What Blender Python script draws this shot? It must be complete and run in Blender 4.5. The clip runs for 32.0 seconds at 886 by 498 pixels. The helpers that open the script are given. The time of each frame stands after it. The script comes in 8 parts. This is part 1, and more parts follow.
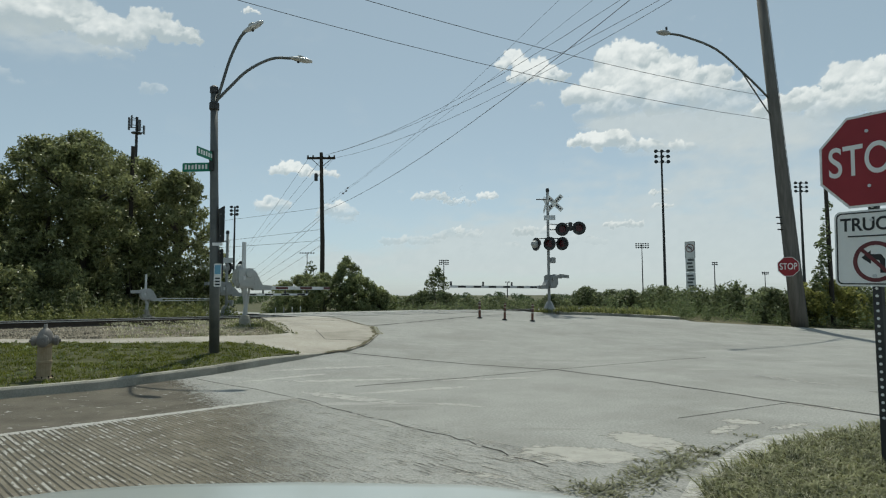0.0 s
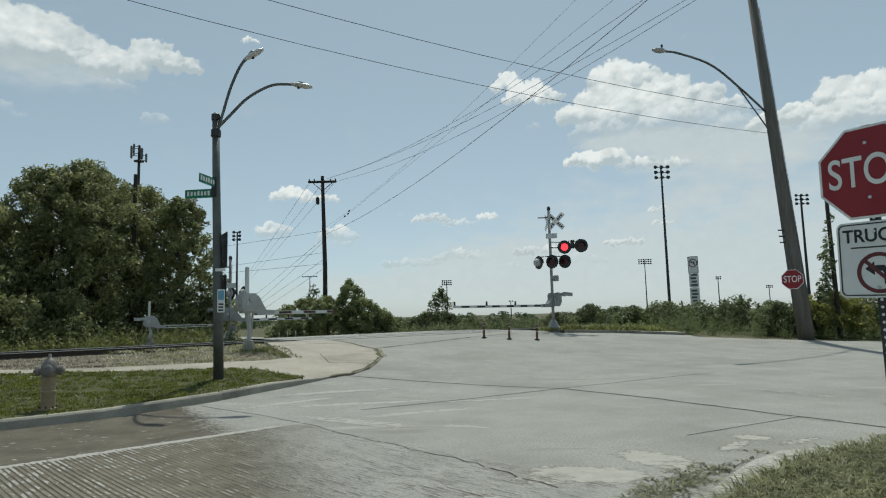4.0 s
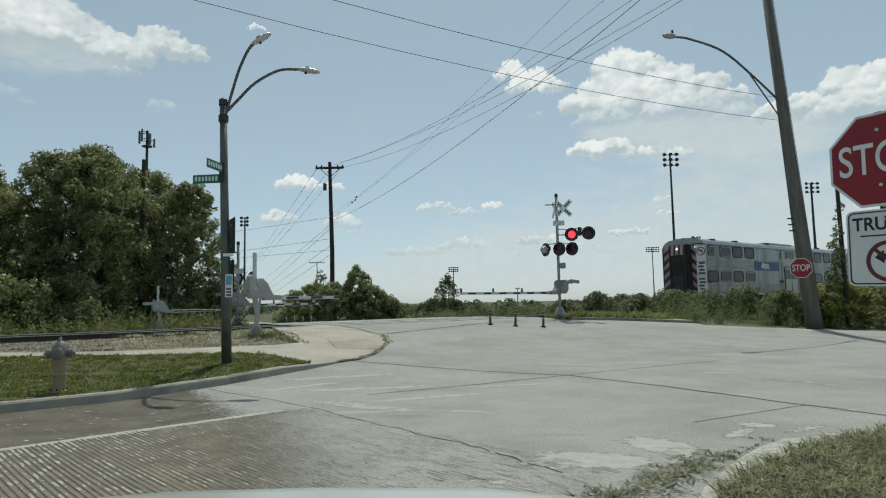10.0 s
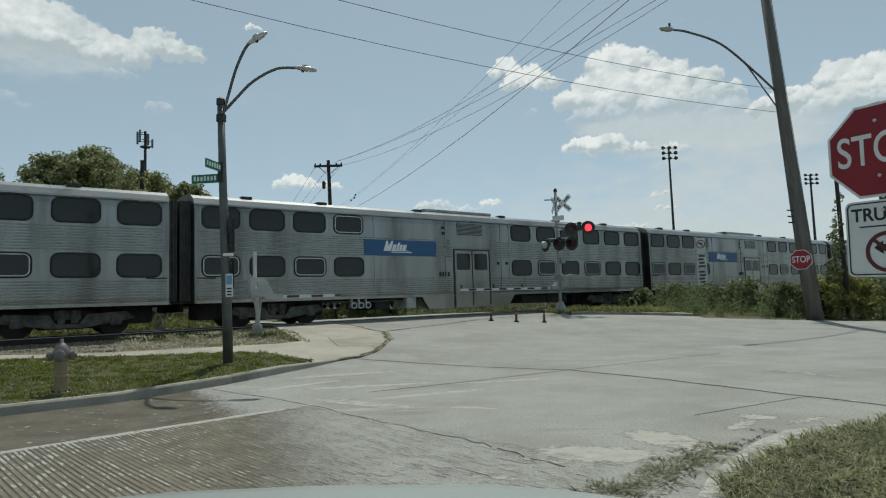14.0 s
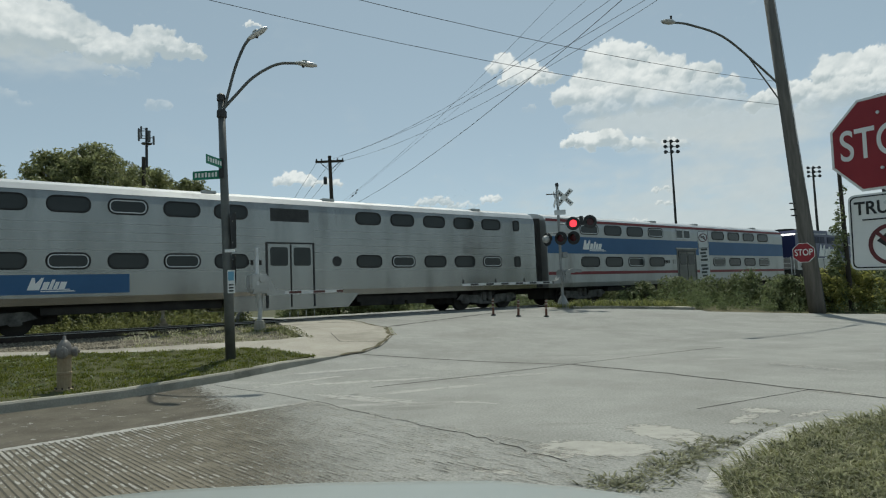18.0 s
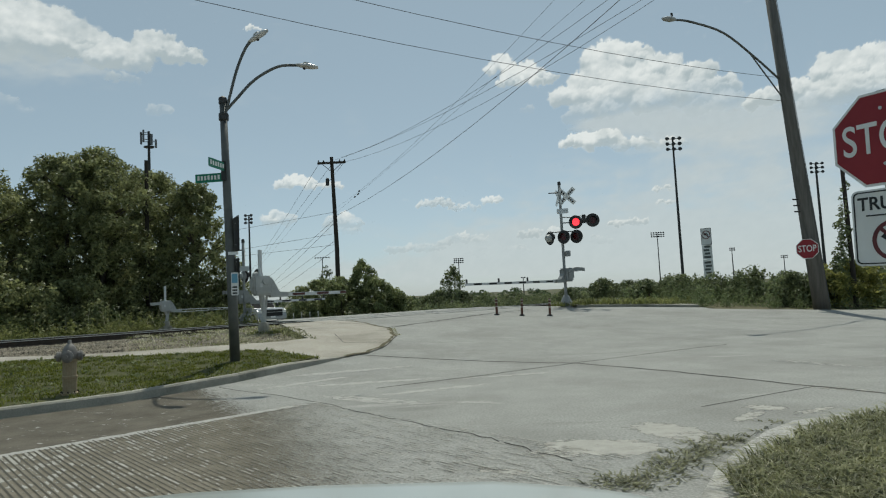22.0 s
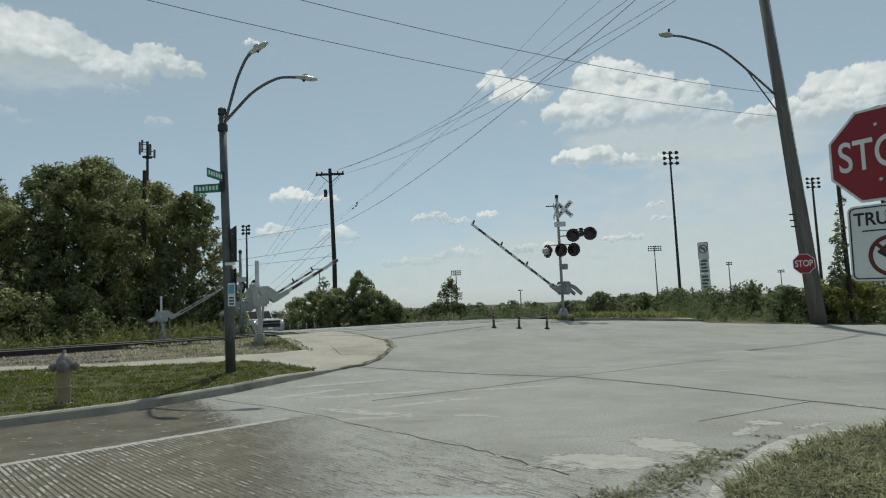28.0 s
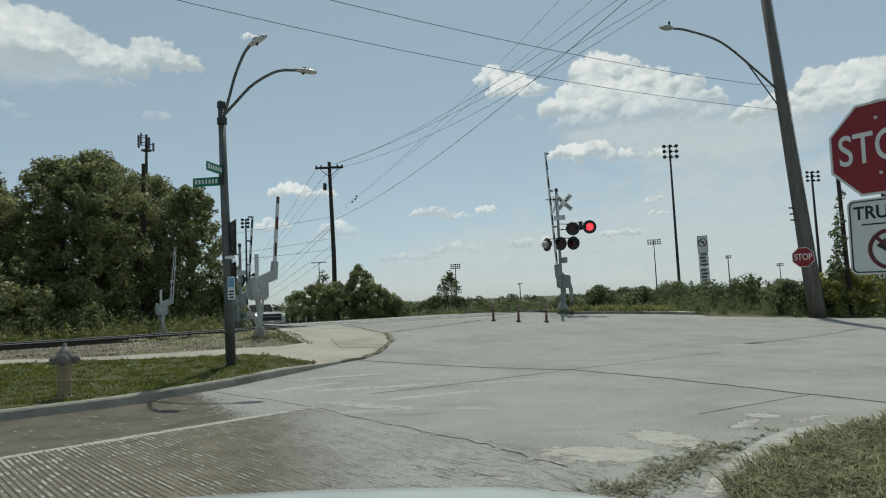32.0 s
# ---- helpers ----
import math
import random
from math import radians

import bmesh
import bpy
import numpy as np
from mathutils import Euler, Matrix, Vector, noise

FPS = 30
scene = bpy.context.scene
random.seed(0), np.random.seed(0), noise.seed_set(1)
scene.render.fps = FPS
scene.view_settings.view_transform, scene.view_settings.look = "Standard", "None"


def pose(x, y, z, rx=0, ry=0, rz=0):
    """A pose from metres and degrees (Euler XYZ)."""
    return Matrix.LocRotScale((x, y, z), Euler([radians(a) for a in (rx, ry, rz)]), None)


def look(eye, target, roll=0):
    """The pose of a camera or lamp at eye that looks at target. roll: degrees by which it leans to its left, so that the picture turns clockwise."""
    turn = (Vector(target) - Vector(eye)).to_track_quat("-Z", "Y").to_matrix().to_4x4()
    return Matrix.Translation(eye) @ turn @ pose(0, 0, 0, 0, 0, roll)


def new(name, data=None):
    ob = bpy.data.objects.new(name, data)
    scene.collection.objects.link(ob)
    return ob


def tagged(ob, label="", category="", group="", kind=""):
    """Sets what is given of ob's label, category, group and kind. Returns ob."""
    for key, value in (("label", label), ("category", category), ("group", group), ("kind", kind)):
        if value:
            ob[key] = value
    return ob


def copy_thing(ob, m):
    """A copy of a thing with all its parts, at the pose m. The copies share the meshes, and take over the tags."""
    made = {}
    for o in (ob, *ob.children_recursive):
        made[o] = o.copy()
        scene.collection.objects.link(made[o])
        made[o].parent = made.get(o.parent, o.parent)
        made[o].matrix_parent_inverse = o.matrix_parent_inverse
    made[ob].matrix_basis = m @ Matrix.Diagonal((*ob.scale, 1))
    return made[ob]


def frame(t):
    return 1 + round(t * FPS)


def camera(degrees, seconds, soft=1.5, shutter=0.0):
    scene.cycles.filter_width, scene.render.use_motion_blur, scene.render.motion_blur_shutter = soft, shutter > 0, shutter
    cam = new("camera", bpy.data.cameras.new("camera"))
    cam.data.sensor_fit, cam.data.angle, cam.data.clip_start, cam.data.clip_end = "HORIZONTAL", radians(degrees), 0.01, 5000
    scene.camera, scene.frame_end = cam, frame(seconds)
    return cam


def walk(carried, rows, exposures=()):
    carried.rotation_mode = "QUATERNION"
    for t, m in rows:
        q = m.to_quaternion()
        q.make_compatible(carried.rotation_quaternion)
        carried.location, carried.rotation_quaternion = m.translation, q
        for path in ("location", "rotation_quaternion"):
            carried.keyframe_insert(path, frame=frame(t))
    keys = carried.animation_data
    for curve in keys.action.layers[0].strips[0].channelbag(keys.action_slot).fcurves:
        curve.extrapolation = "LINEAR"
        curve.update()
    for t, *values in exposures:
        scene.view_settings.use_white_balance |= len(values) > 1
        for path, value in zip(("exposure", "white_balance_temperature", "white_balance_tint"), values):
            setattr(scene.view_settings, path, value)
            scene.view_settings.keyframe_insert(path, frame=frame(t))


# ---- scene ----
cam = camera(71.3, 32.0, 1.15)
PATH = [
    (0, (-0.002, -0.008, 1.448), (0.025, 1.986, 1.597), -0.2),
    (0.5, (0.0, -0.015, 1.447), (0.028, 1.978, 1.61), -0.7),
    (1, (-0.004, -0.01, 1.448), (0.023, 1.982, 1.628), -0.9),
    (1.5, (-0.009, -0.015, 1.452), (0.022, 1.974, 1.657), -1.3),
    (2, (-0.015, -0.026, 1.453), (0.006, 1.962, 1.673), -1.6),
    (2.5, (-0.009, -0.023, 1.454), (0.001, 1.966, 1.668), -1.4),
    (3, (-0.015, -0.026, 1.446), (0.006, 1.962, 1.666), -1.4),
    (3.5, (-0.008, -0.02, 1.449), (0.012, 1.968, 1.668), -1.5),
    (5.5, (-0.005, -0.015, 1.452), (0.015, 1.975, 1.649), -1.3),
    (6, (-0.003, -0.01, 1.456), (0.014, 1.98, 1.65), -1.2),
    (6.5, (-0.007, -0.018, 1.45), (0.012, 1.972, 1.641), -1.3),
    (7, (-0.008, -0.021, 1.447), (0.005, 1.97, 1.628), -1.2),
    (7.5, (-0.001, -0.019, 1.448), (0.008, 1.972, 1.637), -1.3),
    (8, (-0.002, -0.017, 1.45), (0.0, 1.974, 1.64), -1.3),
    (8.5, (-0.009, -0.027, 1.445), (-0.015, 1.965, 1.631), -1.5),
    (9, (-0.005, -0.013, 1.452), (-0.003, 1.978, 1.636), -1.2),
    (9.5, (-0.002, -0.019, 1.444), (-0.003, 1.972, 1.631), -1.2),
    (10, (-0.005, -0.02, 1.442), (-0.008, 1.972, 1.615), -1.1),
    (10.5, (-0.006, -0.018, 1.445), (-0.001, 1.974, 1.623), -1.2),
    (11, (-0.007, -0.019, 1.441), (-0.002, 1.974, 1.616), -1.4),
    (11.5, (-0.002, -0.023, 1.444), (-0.007, 1.969, 1.613), -1.6),
    (12, (-0.012, -0.022, 1.445), (-0.012, 1.971, 1.613), -1.7),
    (12.5, (0.0, -0.015, 1.446), (0.002, 1.978, 1.614), -1.8),
    (13, (-0.007, -0.019, 1.445), (-0.007, 1.975, 1.606), -1.7),
    (13.5, (-0.01, -0.022, 1.446), (-0.008, 1.972, 1.607), -1.8),
    (14, (-0.002, -0.022, 1.443), (-0.005, 1.972, 1.605), -1.9),
    (14.5, (-0.006, -0.022, 1.445), (-0.008, 1.972, 1.605), -2.0),
    (16.5, (-0.002, -0.015, 1.442), (-0.012, 1.979, 1.592), -2.1),
    (17, (-0.007, -0.023, 1.445), (-0.017, 1.972, 1.594), -2.2),
    (17.5, (-0.007, -0.024, 1.445), (-0.017, 1.971, 1.594), -2.2),
    (18, (0.006, -0.012, 1.445), (-0.004, 1.983, 1.591), -2.2),
    (18.5, (0.007, -0.016, 1.446), (-0.003, 1.978, 1.594), -2.3),
    (19, (-0.006, -0.022, 1.444), (-0.016, 1.972, 1.598), -2.5),
    (19.5, (0.003, -0.018, 1.452), (-0.015, 1.976, 1.603), -2.7),
    (20, (0.001, -0.025, 1.452), (-0.022, 1.969, 1.608), -3.0),
    (20.5, (0.004, -0.021, 1.447), (-0.021, 1.973, 1.595), -3.0),
    (21, (-0.003, -0.025, 1.451), (-0.022, 1.97, 1.601), -3.0),
    (21.5, (0.002, -0.016, 1.45), (-0.016, 1.978, 1.598), -2.9),
    (22, (0.004, -0.018, 1.45), (-0.015, 1.976, 1.596), -2.8),
    (22.5, (0.009, -0.017, 1.454), (-0.009, 1.978, 1.598), -2.8),
    (23, (0.0, -0.019, 1.45), (-0.016, 1.976, 1.596), -2.8),
    (23.5, (0.002, -0.024, 1.444), (-0.015, 1.971, 1.585), -2.6),
    (24, (0.001, -0.015, 1.451), (-0.012, 1.98, 1.601), -2.6),
    (24.5, (-0.001, -0.024, 1.447), (-0.01, 1.97, 1.6), -2.6),
    (25, (-0.001, -0.02, 1.451), (-0.016, 1.974, 1.613), -2.6),
    (25.5, (-0.001, -0.02, 1.445), (-0.018, 1.973, 1.61), -2.5),
    (27.5, (-0.007, -0.025, 1.445), (-0.017, 1.967, 1.628), -2.4),
    (28, (0.003, -0.02, 1.449), (-0.006, 1.971, 1.634), -2.4),
    (28.5, (0.0, -0.022, 1.45), (-0.006, 1.969, 1.64), -2.4),
    (29, (-0.004, -0.022, 1.445), (-0.013, 1.97, 1.627), -2.4),
    (29.5, (0.0, -0.028, 1.451), (-0.014, 1.964, 1.633), -2.7),
    (30, (-0.006, -0.03, 1.45), (-0.018, 1.96, 1.64), -2.4),
    (30.5, (0.002, -0.02, 1.449), (-0.02, 1.972, 1.628), -2.1),
    (31, (0.003, -0.02, 1.449), (-0.012, 1.972, 1.622), -2.6),
    (31.5, (0.005, -0.027, 1.446), (-0.015, 1.966, 1.613), -2.5),
    (32, (-0.003, -0.024, 1.449), (-0.011, 1.97, 1.613), -2.4),
]
walk(cam, [(t, look(eye, target, roll)) for t, eye, target, roll in PATH], [(0, 0.04, 6450, 3), (9.5, 0.04, 6450, 3), (10.3, 0.12, 6450, 3), (10.8, 0.2, 6450, 3), (11.2, 0.2, 6450, 3), (12.0, 0.03, 6450, 3), (13.0, 0.0, 6450, 3), (17.0, -0.01, 6450, 3), (20.0, -0.03, 6450, 3), (22.0, -0.07, 6450, 3), (32, -0.06, 6450, 3)])

# ---- light ----
SUN_AZ, SUN_EL = radians(5), radians(63)
world = bpy.data.worlds.new("sky")
world.use_nodes = True
scene.world = world
wt = world.node_tree
sky = wt.nodes.new("ShaderNodeTexSky")
sky.sky_type, sky.sun_disc = "NISHITA", False
sky.sun_elevation, sky.sun_rotation = SUN_EL, SUN_AZ
sky.air_density, sky.dust_density, sky.ozone_density, sky.altitude = 0.8, 0.7, 1.0, 200
hazy = wt.nodes.new("ShaderNodeHueSaturation")
hazy.inputs["Saturation"].default_value = 0.62
hazy.inputs["Hue"].default_value = 0.488
wt.links.new(sky.outputs[0], hazy.inputs["Color"])
veil = wt.nodes.new("ShaderNodeMix")
veil.data_type = "RGBA"
veil.inputs[0].default_value = 0.4
veil.inputs[7].default_value = (3.3, 4.5, 5.35, 1)
wt.links.new(hazy.outputs[0], veil.inputs[6])
wt.links.new(veil.outputs[2], wt.nodes["Background"].inputs[0])
wt.nodes["Background"].inputs[1].default_value = 0.1
sun = new("sun", bpy.data.lights.new("sun", "SUN"))
sun.data.energy, sun.data.angle, sun.data.color = 3.2, radians(0.6), (1.0, 0.95, 0.86)
sun.matrix_world = look((math.sin(SUN_AZ) * math.cos(SUN_EL) * 90, math.cos(SUN_AZ) * math.cos(SUN_EL) * 90, math.sin(SUN_EL) * 90), (0, 0, 0))

# ---- plan: the track runs along D, N points from it towards the street corner ----
AZ, DIST, RAIL = radians(37.4), 23.09, 0.685
D, N = Vector((math.cos(AZ), math.sin(AZ), 0)), Vector((math.sin(AZ), -math.cos(AZ), 0))
C0 = N * -DIST


def level(x, y):
    """Height of the street, which climbs to the crossing and falls again beyond it."""
    q = DIST + N.x * x + N.y * y
    k = min(1.0, max(0.0, (15 - q) / 12))
    f = min(1.0, max(0.0, (-3.5 - q) / 12.5))
    return 0.66 * (k * k * (3 - 2 * k) - f * f * (3 - 2 * f))


def tq(s, q, z=None):
    """A place from its distance along the track and its distance from the track."""
    p = C0 + D * s + N * q
    p.z = level(p.x, p.y) if z is None else z
    return p


# ---- materials ----
def mat(name, c1, c2=None, scale=3.0, rough=0.8, metal=0.0, bump=0.0, bscale=40.0, c3=None, s3=0.35, m3=0.5, spec=0.4, stretch=(1, 1, 1), rand=0.0, grain=None, streak=None):
    m = bpy.data.materials.new(name)
    m.use_nodes = True
    nt = m.node_tree
    b = nt.nodes["Principled BSDF"]
    b.inputs["Roughness"].default_value, b.inputs["Metallic"].default_value = rough, metal
    b.inputs["Specular IOR Level"].default_value = spec
    co = nt.nodes.new("ShaderNodeTexCoord")
    mp = nt.nodes.new("ShaderNodeMapping")
    mp.inputs["Scale"].default_value = stretch
    nt.links.new(co.outputs["Object"], mp.inputs[0])

    def tex(sc, detail=5, vec=None):
        n = nt.nodes.new("ShaderNodeTexNoise")
        n.inputs["Scale"].default_value, n.inputs["Detail"].default_value, n.inputs["Roughness"].default_value = sc, detail, 0.62
        nt.links.new(vec or mp.outputs[0], n.inputs["Vector"])
        return n

    def ramp(src, lo, hi):
        r = nt.nodes.new("ShaderNodeMapRange")
        r.inputs[1].default_value, r.inputs[2].default_value = lo, hi
        nt.links.new(src, r.inputs[0])
        return r.outputs[0]

    def mix(fac, a, c):
        x = nt.nodes.new("ShaderNodeMix")
        x.data_type = "RGBA"
        nt.links.new(fac, x.inputs[0])
        for v, k in ((a, 6), (c, 7)):
            if isinstance(v, tuple):
                x.inputs[k].default_value = (*v, 1)
            else:
                nt.links.new(v, x.inputs[k])
        return x.outputs[2]

    col = c1
    if c2:
        col = mix(ramp(tex(scale).outputs[0], 0.32, 0.68), c1, c2)
    if c3:
        col = mix(ramp(tex(s3, 8).outputs[0], m3, m3 + 0.16), col, c3)
    for colour, turn, long, sc, lo in streak or ():
        m2 = nt.nodes.new("ShaderNodeMapping")
        m2.inputs["Rotation"].default_value[2], m2.inputs["Scale"].default_value = radians(turn), (1 / long, 1, 1)
        nt.links.new(co.outputs["Object"], m2.inputs[0])
        col = mix(ramp(tex(sc, 9, m2.outputs[0]).outputs[0], lo, lo + 0.1), col, colour)
    if grain:
        dark = nt.nodes.new("ShaderNodeMix")
        dark.data_type, dark.blend_type = "RGBA", "MULTIPLY"
        dark.inputs[0].default_value = 1
        if isinstance(col, tuple):
            dark.inputs[6].default_value = (*col, 1)
        else:
            nt.links.new(col, dark.inputs[6])
        g = ramp(tex(grain[0], 2).outputs[0], 0.35, 0.65)
        g.node.inputs[3].default_value, g.node.inputs[4].default_value = 1 - grain[1], 1 + grain[1]
        nt.links.new(g, dark.inputs[7])
        col = dark.outputs[2]
    if rand:
        oi = nt.nodes.new("ShaderNodeObjectInfo")
        hs = nt.nodes.new("ShaderNodeHueSaturation")
        nt.links.new(ramp(oi.outputs["Random"], 0, 1), hs.inputs["Value"])
        hs.inputs["Value"].links[0].from_node.inputs[3].default_value = 1 - rand
        hs.inputs["Value"].links[0].from_node.inputs[4].default_value = 1 + rand
        if isinstance(col, tuple):
            hs.inputs["Color"].default_value = (*col, 1)
        else:
            nt.links.new(col, hs.inputs["Color"])
        col = hs.outputs[0]
    if isinstance(col, tuple):
        b.inputs["Base Color"].default_value = (*col, 1)
    else:
        nt.links.new(col, b.inputs["Base Color"])
    if bump:
        bp = nt.nodes.new("ShaderNodeBump")
        bp.inputs["Strength"].default_value, bp.inputs["Distance"].default_value = min(1, bump), 0.02
        nt.links.new(tex(bscale, 3).outputs[0], bp.inputs["Height"])
        nt.links.new(bp.outputs[0], b.inputs["Normal"])
    return m


def leafmat(name, lo, hi, through_light=0.35, patch=1.2, rough=0.55):
    m = bpy.data.materials.new(name)
    m.use_nodes = True
    nt = m.node_tree
    b = nt.nodes["Principled BSDF"]
    b.inputs["Roughness"].default_value = rough
    b.inputs["Specular IOR Level"].default_value = 0.3
    co = nt.nodes.new("ShaderNodeTexCoord")
    no = nt.nodes.new("ShaderNodeTexNoise")
    no.inputs["Scale"].default_value, no.inputs["Detail"].default_value = patch, 4
    nt.links.new(co.outputs["Object"], no.inputs["Vector"])
    ad = nt.nodes.new("ShaderNodeMath")
    ad.operation, ad.use_clamp = "MULTIPLY_ADD", True
    ad.inputs[1].default_value = 0.62
    nr = nt.nodes.new("ShaderNodeMapRange")
    nr.inputs[1].default_value, nr.inputs[2].default_value, nr.inputs[4].default_value = 0.35, 0.65, 0.38
    nt.links.new(no.outputs[0], nr.inputs[0])
    nt.links.new(nr.outputs[0], ad.inputs[2])
    g = nt.nodes.new("ShaderNodeNewGeometry")
    x = nt.nodes.new("ShaderNodeMix")
    x.data_type = "RGBA"
    nt.links.new(g.outputs["Random Per Island"], ad.inputs[0])
    nt.links.new(ad.outputs[0], x.inputs[0])
    x.inputs[6].default_value, x.inputs[7].default_value = (*lo, 1), (*hi, 1)
    nt.links.new(x.outputs[2], b.inputs["Base Color"])
    tr = nt.nodes.new("ShaderNodeBsdfTranslucent")
    nt.links.new(x.outputs[2], tr.inputs[0])
    ms = nt.nodes.new("ShaderNodeMixShader")
    ms.inputs[0].default_value = through_light
    nt.links.new(b.outputs[0], ms.inputs[1])
    nt.links.new(tr.outputs[0], ms.inputs[2])
    nt.links.new(ms.outputs[0], nt.nodes["Material Output"].inputs[0])
    return m


def patchmat(name, c1, c2, scale=6.0, cut=14.0, turn=0.0, long=1.0, way=None, edge=0.035):
    """A worn skin that breaks up raggedly where it thins out."""
    m = mat(name, c1, c2, scale, 0.95, 0, 0.4, 60)
    nt = m.node_tree
    b = nt.nodes["Principled BSDF"]
    at = nt.nodes.new("ShaderNodeAttribute")
    at.attribute_name = "thickness"
    co = nt.nodes.new("ShaderNodeTexCoord")
    mp = nt.nodes.new("ShaderNodeMapping")
    mp.inputs["Rotation"].default_value[2], mp.inputs["Scale"].default_value = radians(turn), (1 / long, 1, 1)
    if way is not None:
        mp.vector_type = "TEXTURE"
        mp.inputs["Rotation"].default_value[2], mp.inputs["Scale"].default_value = radians(way), (long, 1, 1)
    nt.links.new(co.outputs["Object"], mp.inputs[0])
    no = nt.nodes.new("ShaderNodeTexNoise")
    no.inputs["Scale"].default_value, no.inputs["Detail"].default_value, no.inputs["Roughness"].default_value = cut, 6, 0.6
    nt.links.new(mp.outputs[0], no.inputs["Vector"])
    ad = nt.nodes.new("ShaderNodeMath")
    nt.links.new(at.outputs["Fac"], ad.inputs[0])
    nt.links.new(no.outputs[0], ad.inputs[1])
    mr = nt.nodes.new("ShaderNodeMapRange")
    mr.inputs[1].default_value, mr.inputs[2].default_value = 1.0, 1.0 + edge
    nt.links.new(ad.outputs[0], mr.inputs[0])
    tr = nt.nodes.new("ShaderNodeBsdfTransparent")
    ms = nt.nodes.new("ShaderNodeMixShader")
    nt.links.new(mr.outputs[0], ms.inputs[0])
    nt.links.new(tr.outputs[0], ms.inputs[1])
    nt.links.new(b.outputs[0], ms.inputs[2])
    nt.links.new(ms.outputs[0], nt.nodes["Material Output"].inputs[0])
    return m


def glow(name, c, strength):
    m = mat(name, c, rough=0.3)
    b = m.node_tree.nodes["Principled BSDF"]
    b.inputs["Emission Color"].default_value = (*c, 1)
    b.inputs["Emission Strength"].default_value = strength
    return m


CONCRETE = mat("street_concrete", (0.238, 0.238, 0.218), (0.288, 0.287, 0.266), 1.3, 0.85, 0, 0.22, 70, (0.212, 0.21, 0.192), 0.45, 0.47, grain=(38, 0.21), streak=(((0.33, 0.325, 0.3), -62, 6, 1.6, 0.61), ((0.19, 0.187, 0.17), -70, 5, 1.1, 0.63), ((0.34, 0.335, 0.31), -66, 6, 7, 0.67), ((0.16, 0.157, 0.143), -58, 4, 9, 0.71)))
CONCRETE_TAN = mat("walk_concrete", (0.31, 0.285, 0.24), (0.37, 0.345, 0.295), 1.5, 0.9, 0, 0.3, 50, (0.24, 0.22, 0.18), 0.6, 0.5, grain=(45, 0.16), streak=(((0.2, 0.185, 0.15), 35, 5, 2.2, 0.64),))
CONCRETE_PALE = mat("pale_mortar", (0.33, 0.325, 0.3), (0.42, 0.41, 0.38), 7, 0.9, 0, 0.5, 60, (0.2, 0.196, 0.17), 2.5, 0.5, grain=(40, 0.22))
# dark colour stands in for the shade inside grooves that are not cut
GROOVE_SHADE = patchmat("groove_shade", (0.05, 0.046, 0.037), (0.1, 0.092, 0.075), 5, 55, long=9, way=-45.6)
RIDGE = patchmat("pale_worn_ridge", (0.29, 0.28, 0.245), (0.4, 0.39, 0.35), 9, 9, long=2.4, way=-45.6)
WORN = patchmat("worn_slab", (0.135, 0.12, 0.088), (0.205, 0.185, 0.143), 2.6, 75)
PALEBROKEN = patchmat("pale_broken_concrete", (0.31, 0.302, 0.27), (0.4, 0.388, 0.35), 7, 15, 20, 1.6, edge=0.16)
PALEWORN = patchmat("pale_worn_concrete", (0.31, 0.305, 0.28), (0.4, 0.392, 0.362), 9, 16, 30, 3)
DUSTY = patchmat("dusty_gutter_film", (0.074, 0.065, 0.048), (0.126, 0.112, 0.087), 2.2, 50, -50, 3)
KERB = mat("kerb_concrete", (0.25, 0.237, 0.198), (0.35, 0.333, 0.28), 2.5, 0.9, 0, 0.5, 40, (0.14, 0.135, 0.11), 1.4, 0.54, grain=(60, 0.11))
DARKFILM = patchmat("dark_patch_film", (0.13, 0.127, 0.115), (0.17, 0.167, 0.15), 5, 9)
TAR = mat("tar_joint", (0.03, 0.03, 0.028), (0.07, 0.065, 0.055), 6, 0.9)
EARTH = mat("weedy_earth", (0.05, 0.055, 0.022), (0.1, 0.095, 0.045), 0.6, 1, 0, 0.5, 8, (0.14, 0.12, 0.075), 0.12, 0.55)
LAWN_SOIL = mat("lawn_soil", (0.045, 0.05, 0.018), (0.085, 0.085, 0.03), 4, 1, 0, 0.6, 30)
BALLAST = mat("ballast", (0.06, 0.055, 0.045), (0.18, 0.168, 0.14), 16, 0.95, 0, 1, 30, (0.07, 0.063, 0.05), 1.2, 0.55)
GRAVEL = mat("tan_gravel", (0.1, 0.088, 0.062), (0.26, 0.235, 0.185), 12, 0.95, 0, 1, 40, (0.07, 0.068, 0.035), 1.6, 0.48, grain=(50, 0.35))
STONE = leafmat("crushed_stone", (0.045, 0.04, 0.03), (0.31, 0.275, 0.21), 0.0, 1.8, 0.95)
RUST = mat("rusty_rail", (0.04, 0.032, 0.026), (0.075, 0.06, 0.048), 6, 0.75, 0.3, 0.2, 40)
RAILTOP = mat("polished_rail", (0.42, 0.41, 0.39), (0.5, 0.49, 0.47), 3, 0.4, 0.6)
TIE = mat("tie_wood", (0.06, 0.045, 0.035), (0.11, 0.09, 0.07), 5, 0.95)
STEEL = mat("stainless_steel", (0.25, 0.256, 0.247), (0.34, 0.346, 0.337), 0.8, 0.3, 0.92, 0.06, 6, (0.165, 0.165, 0.157), 0.5, 0.5, stretch=(1.6, 1, 0.25))
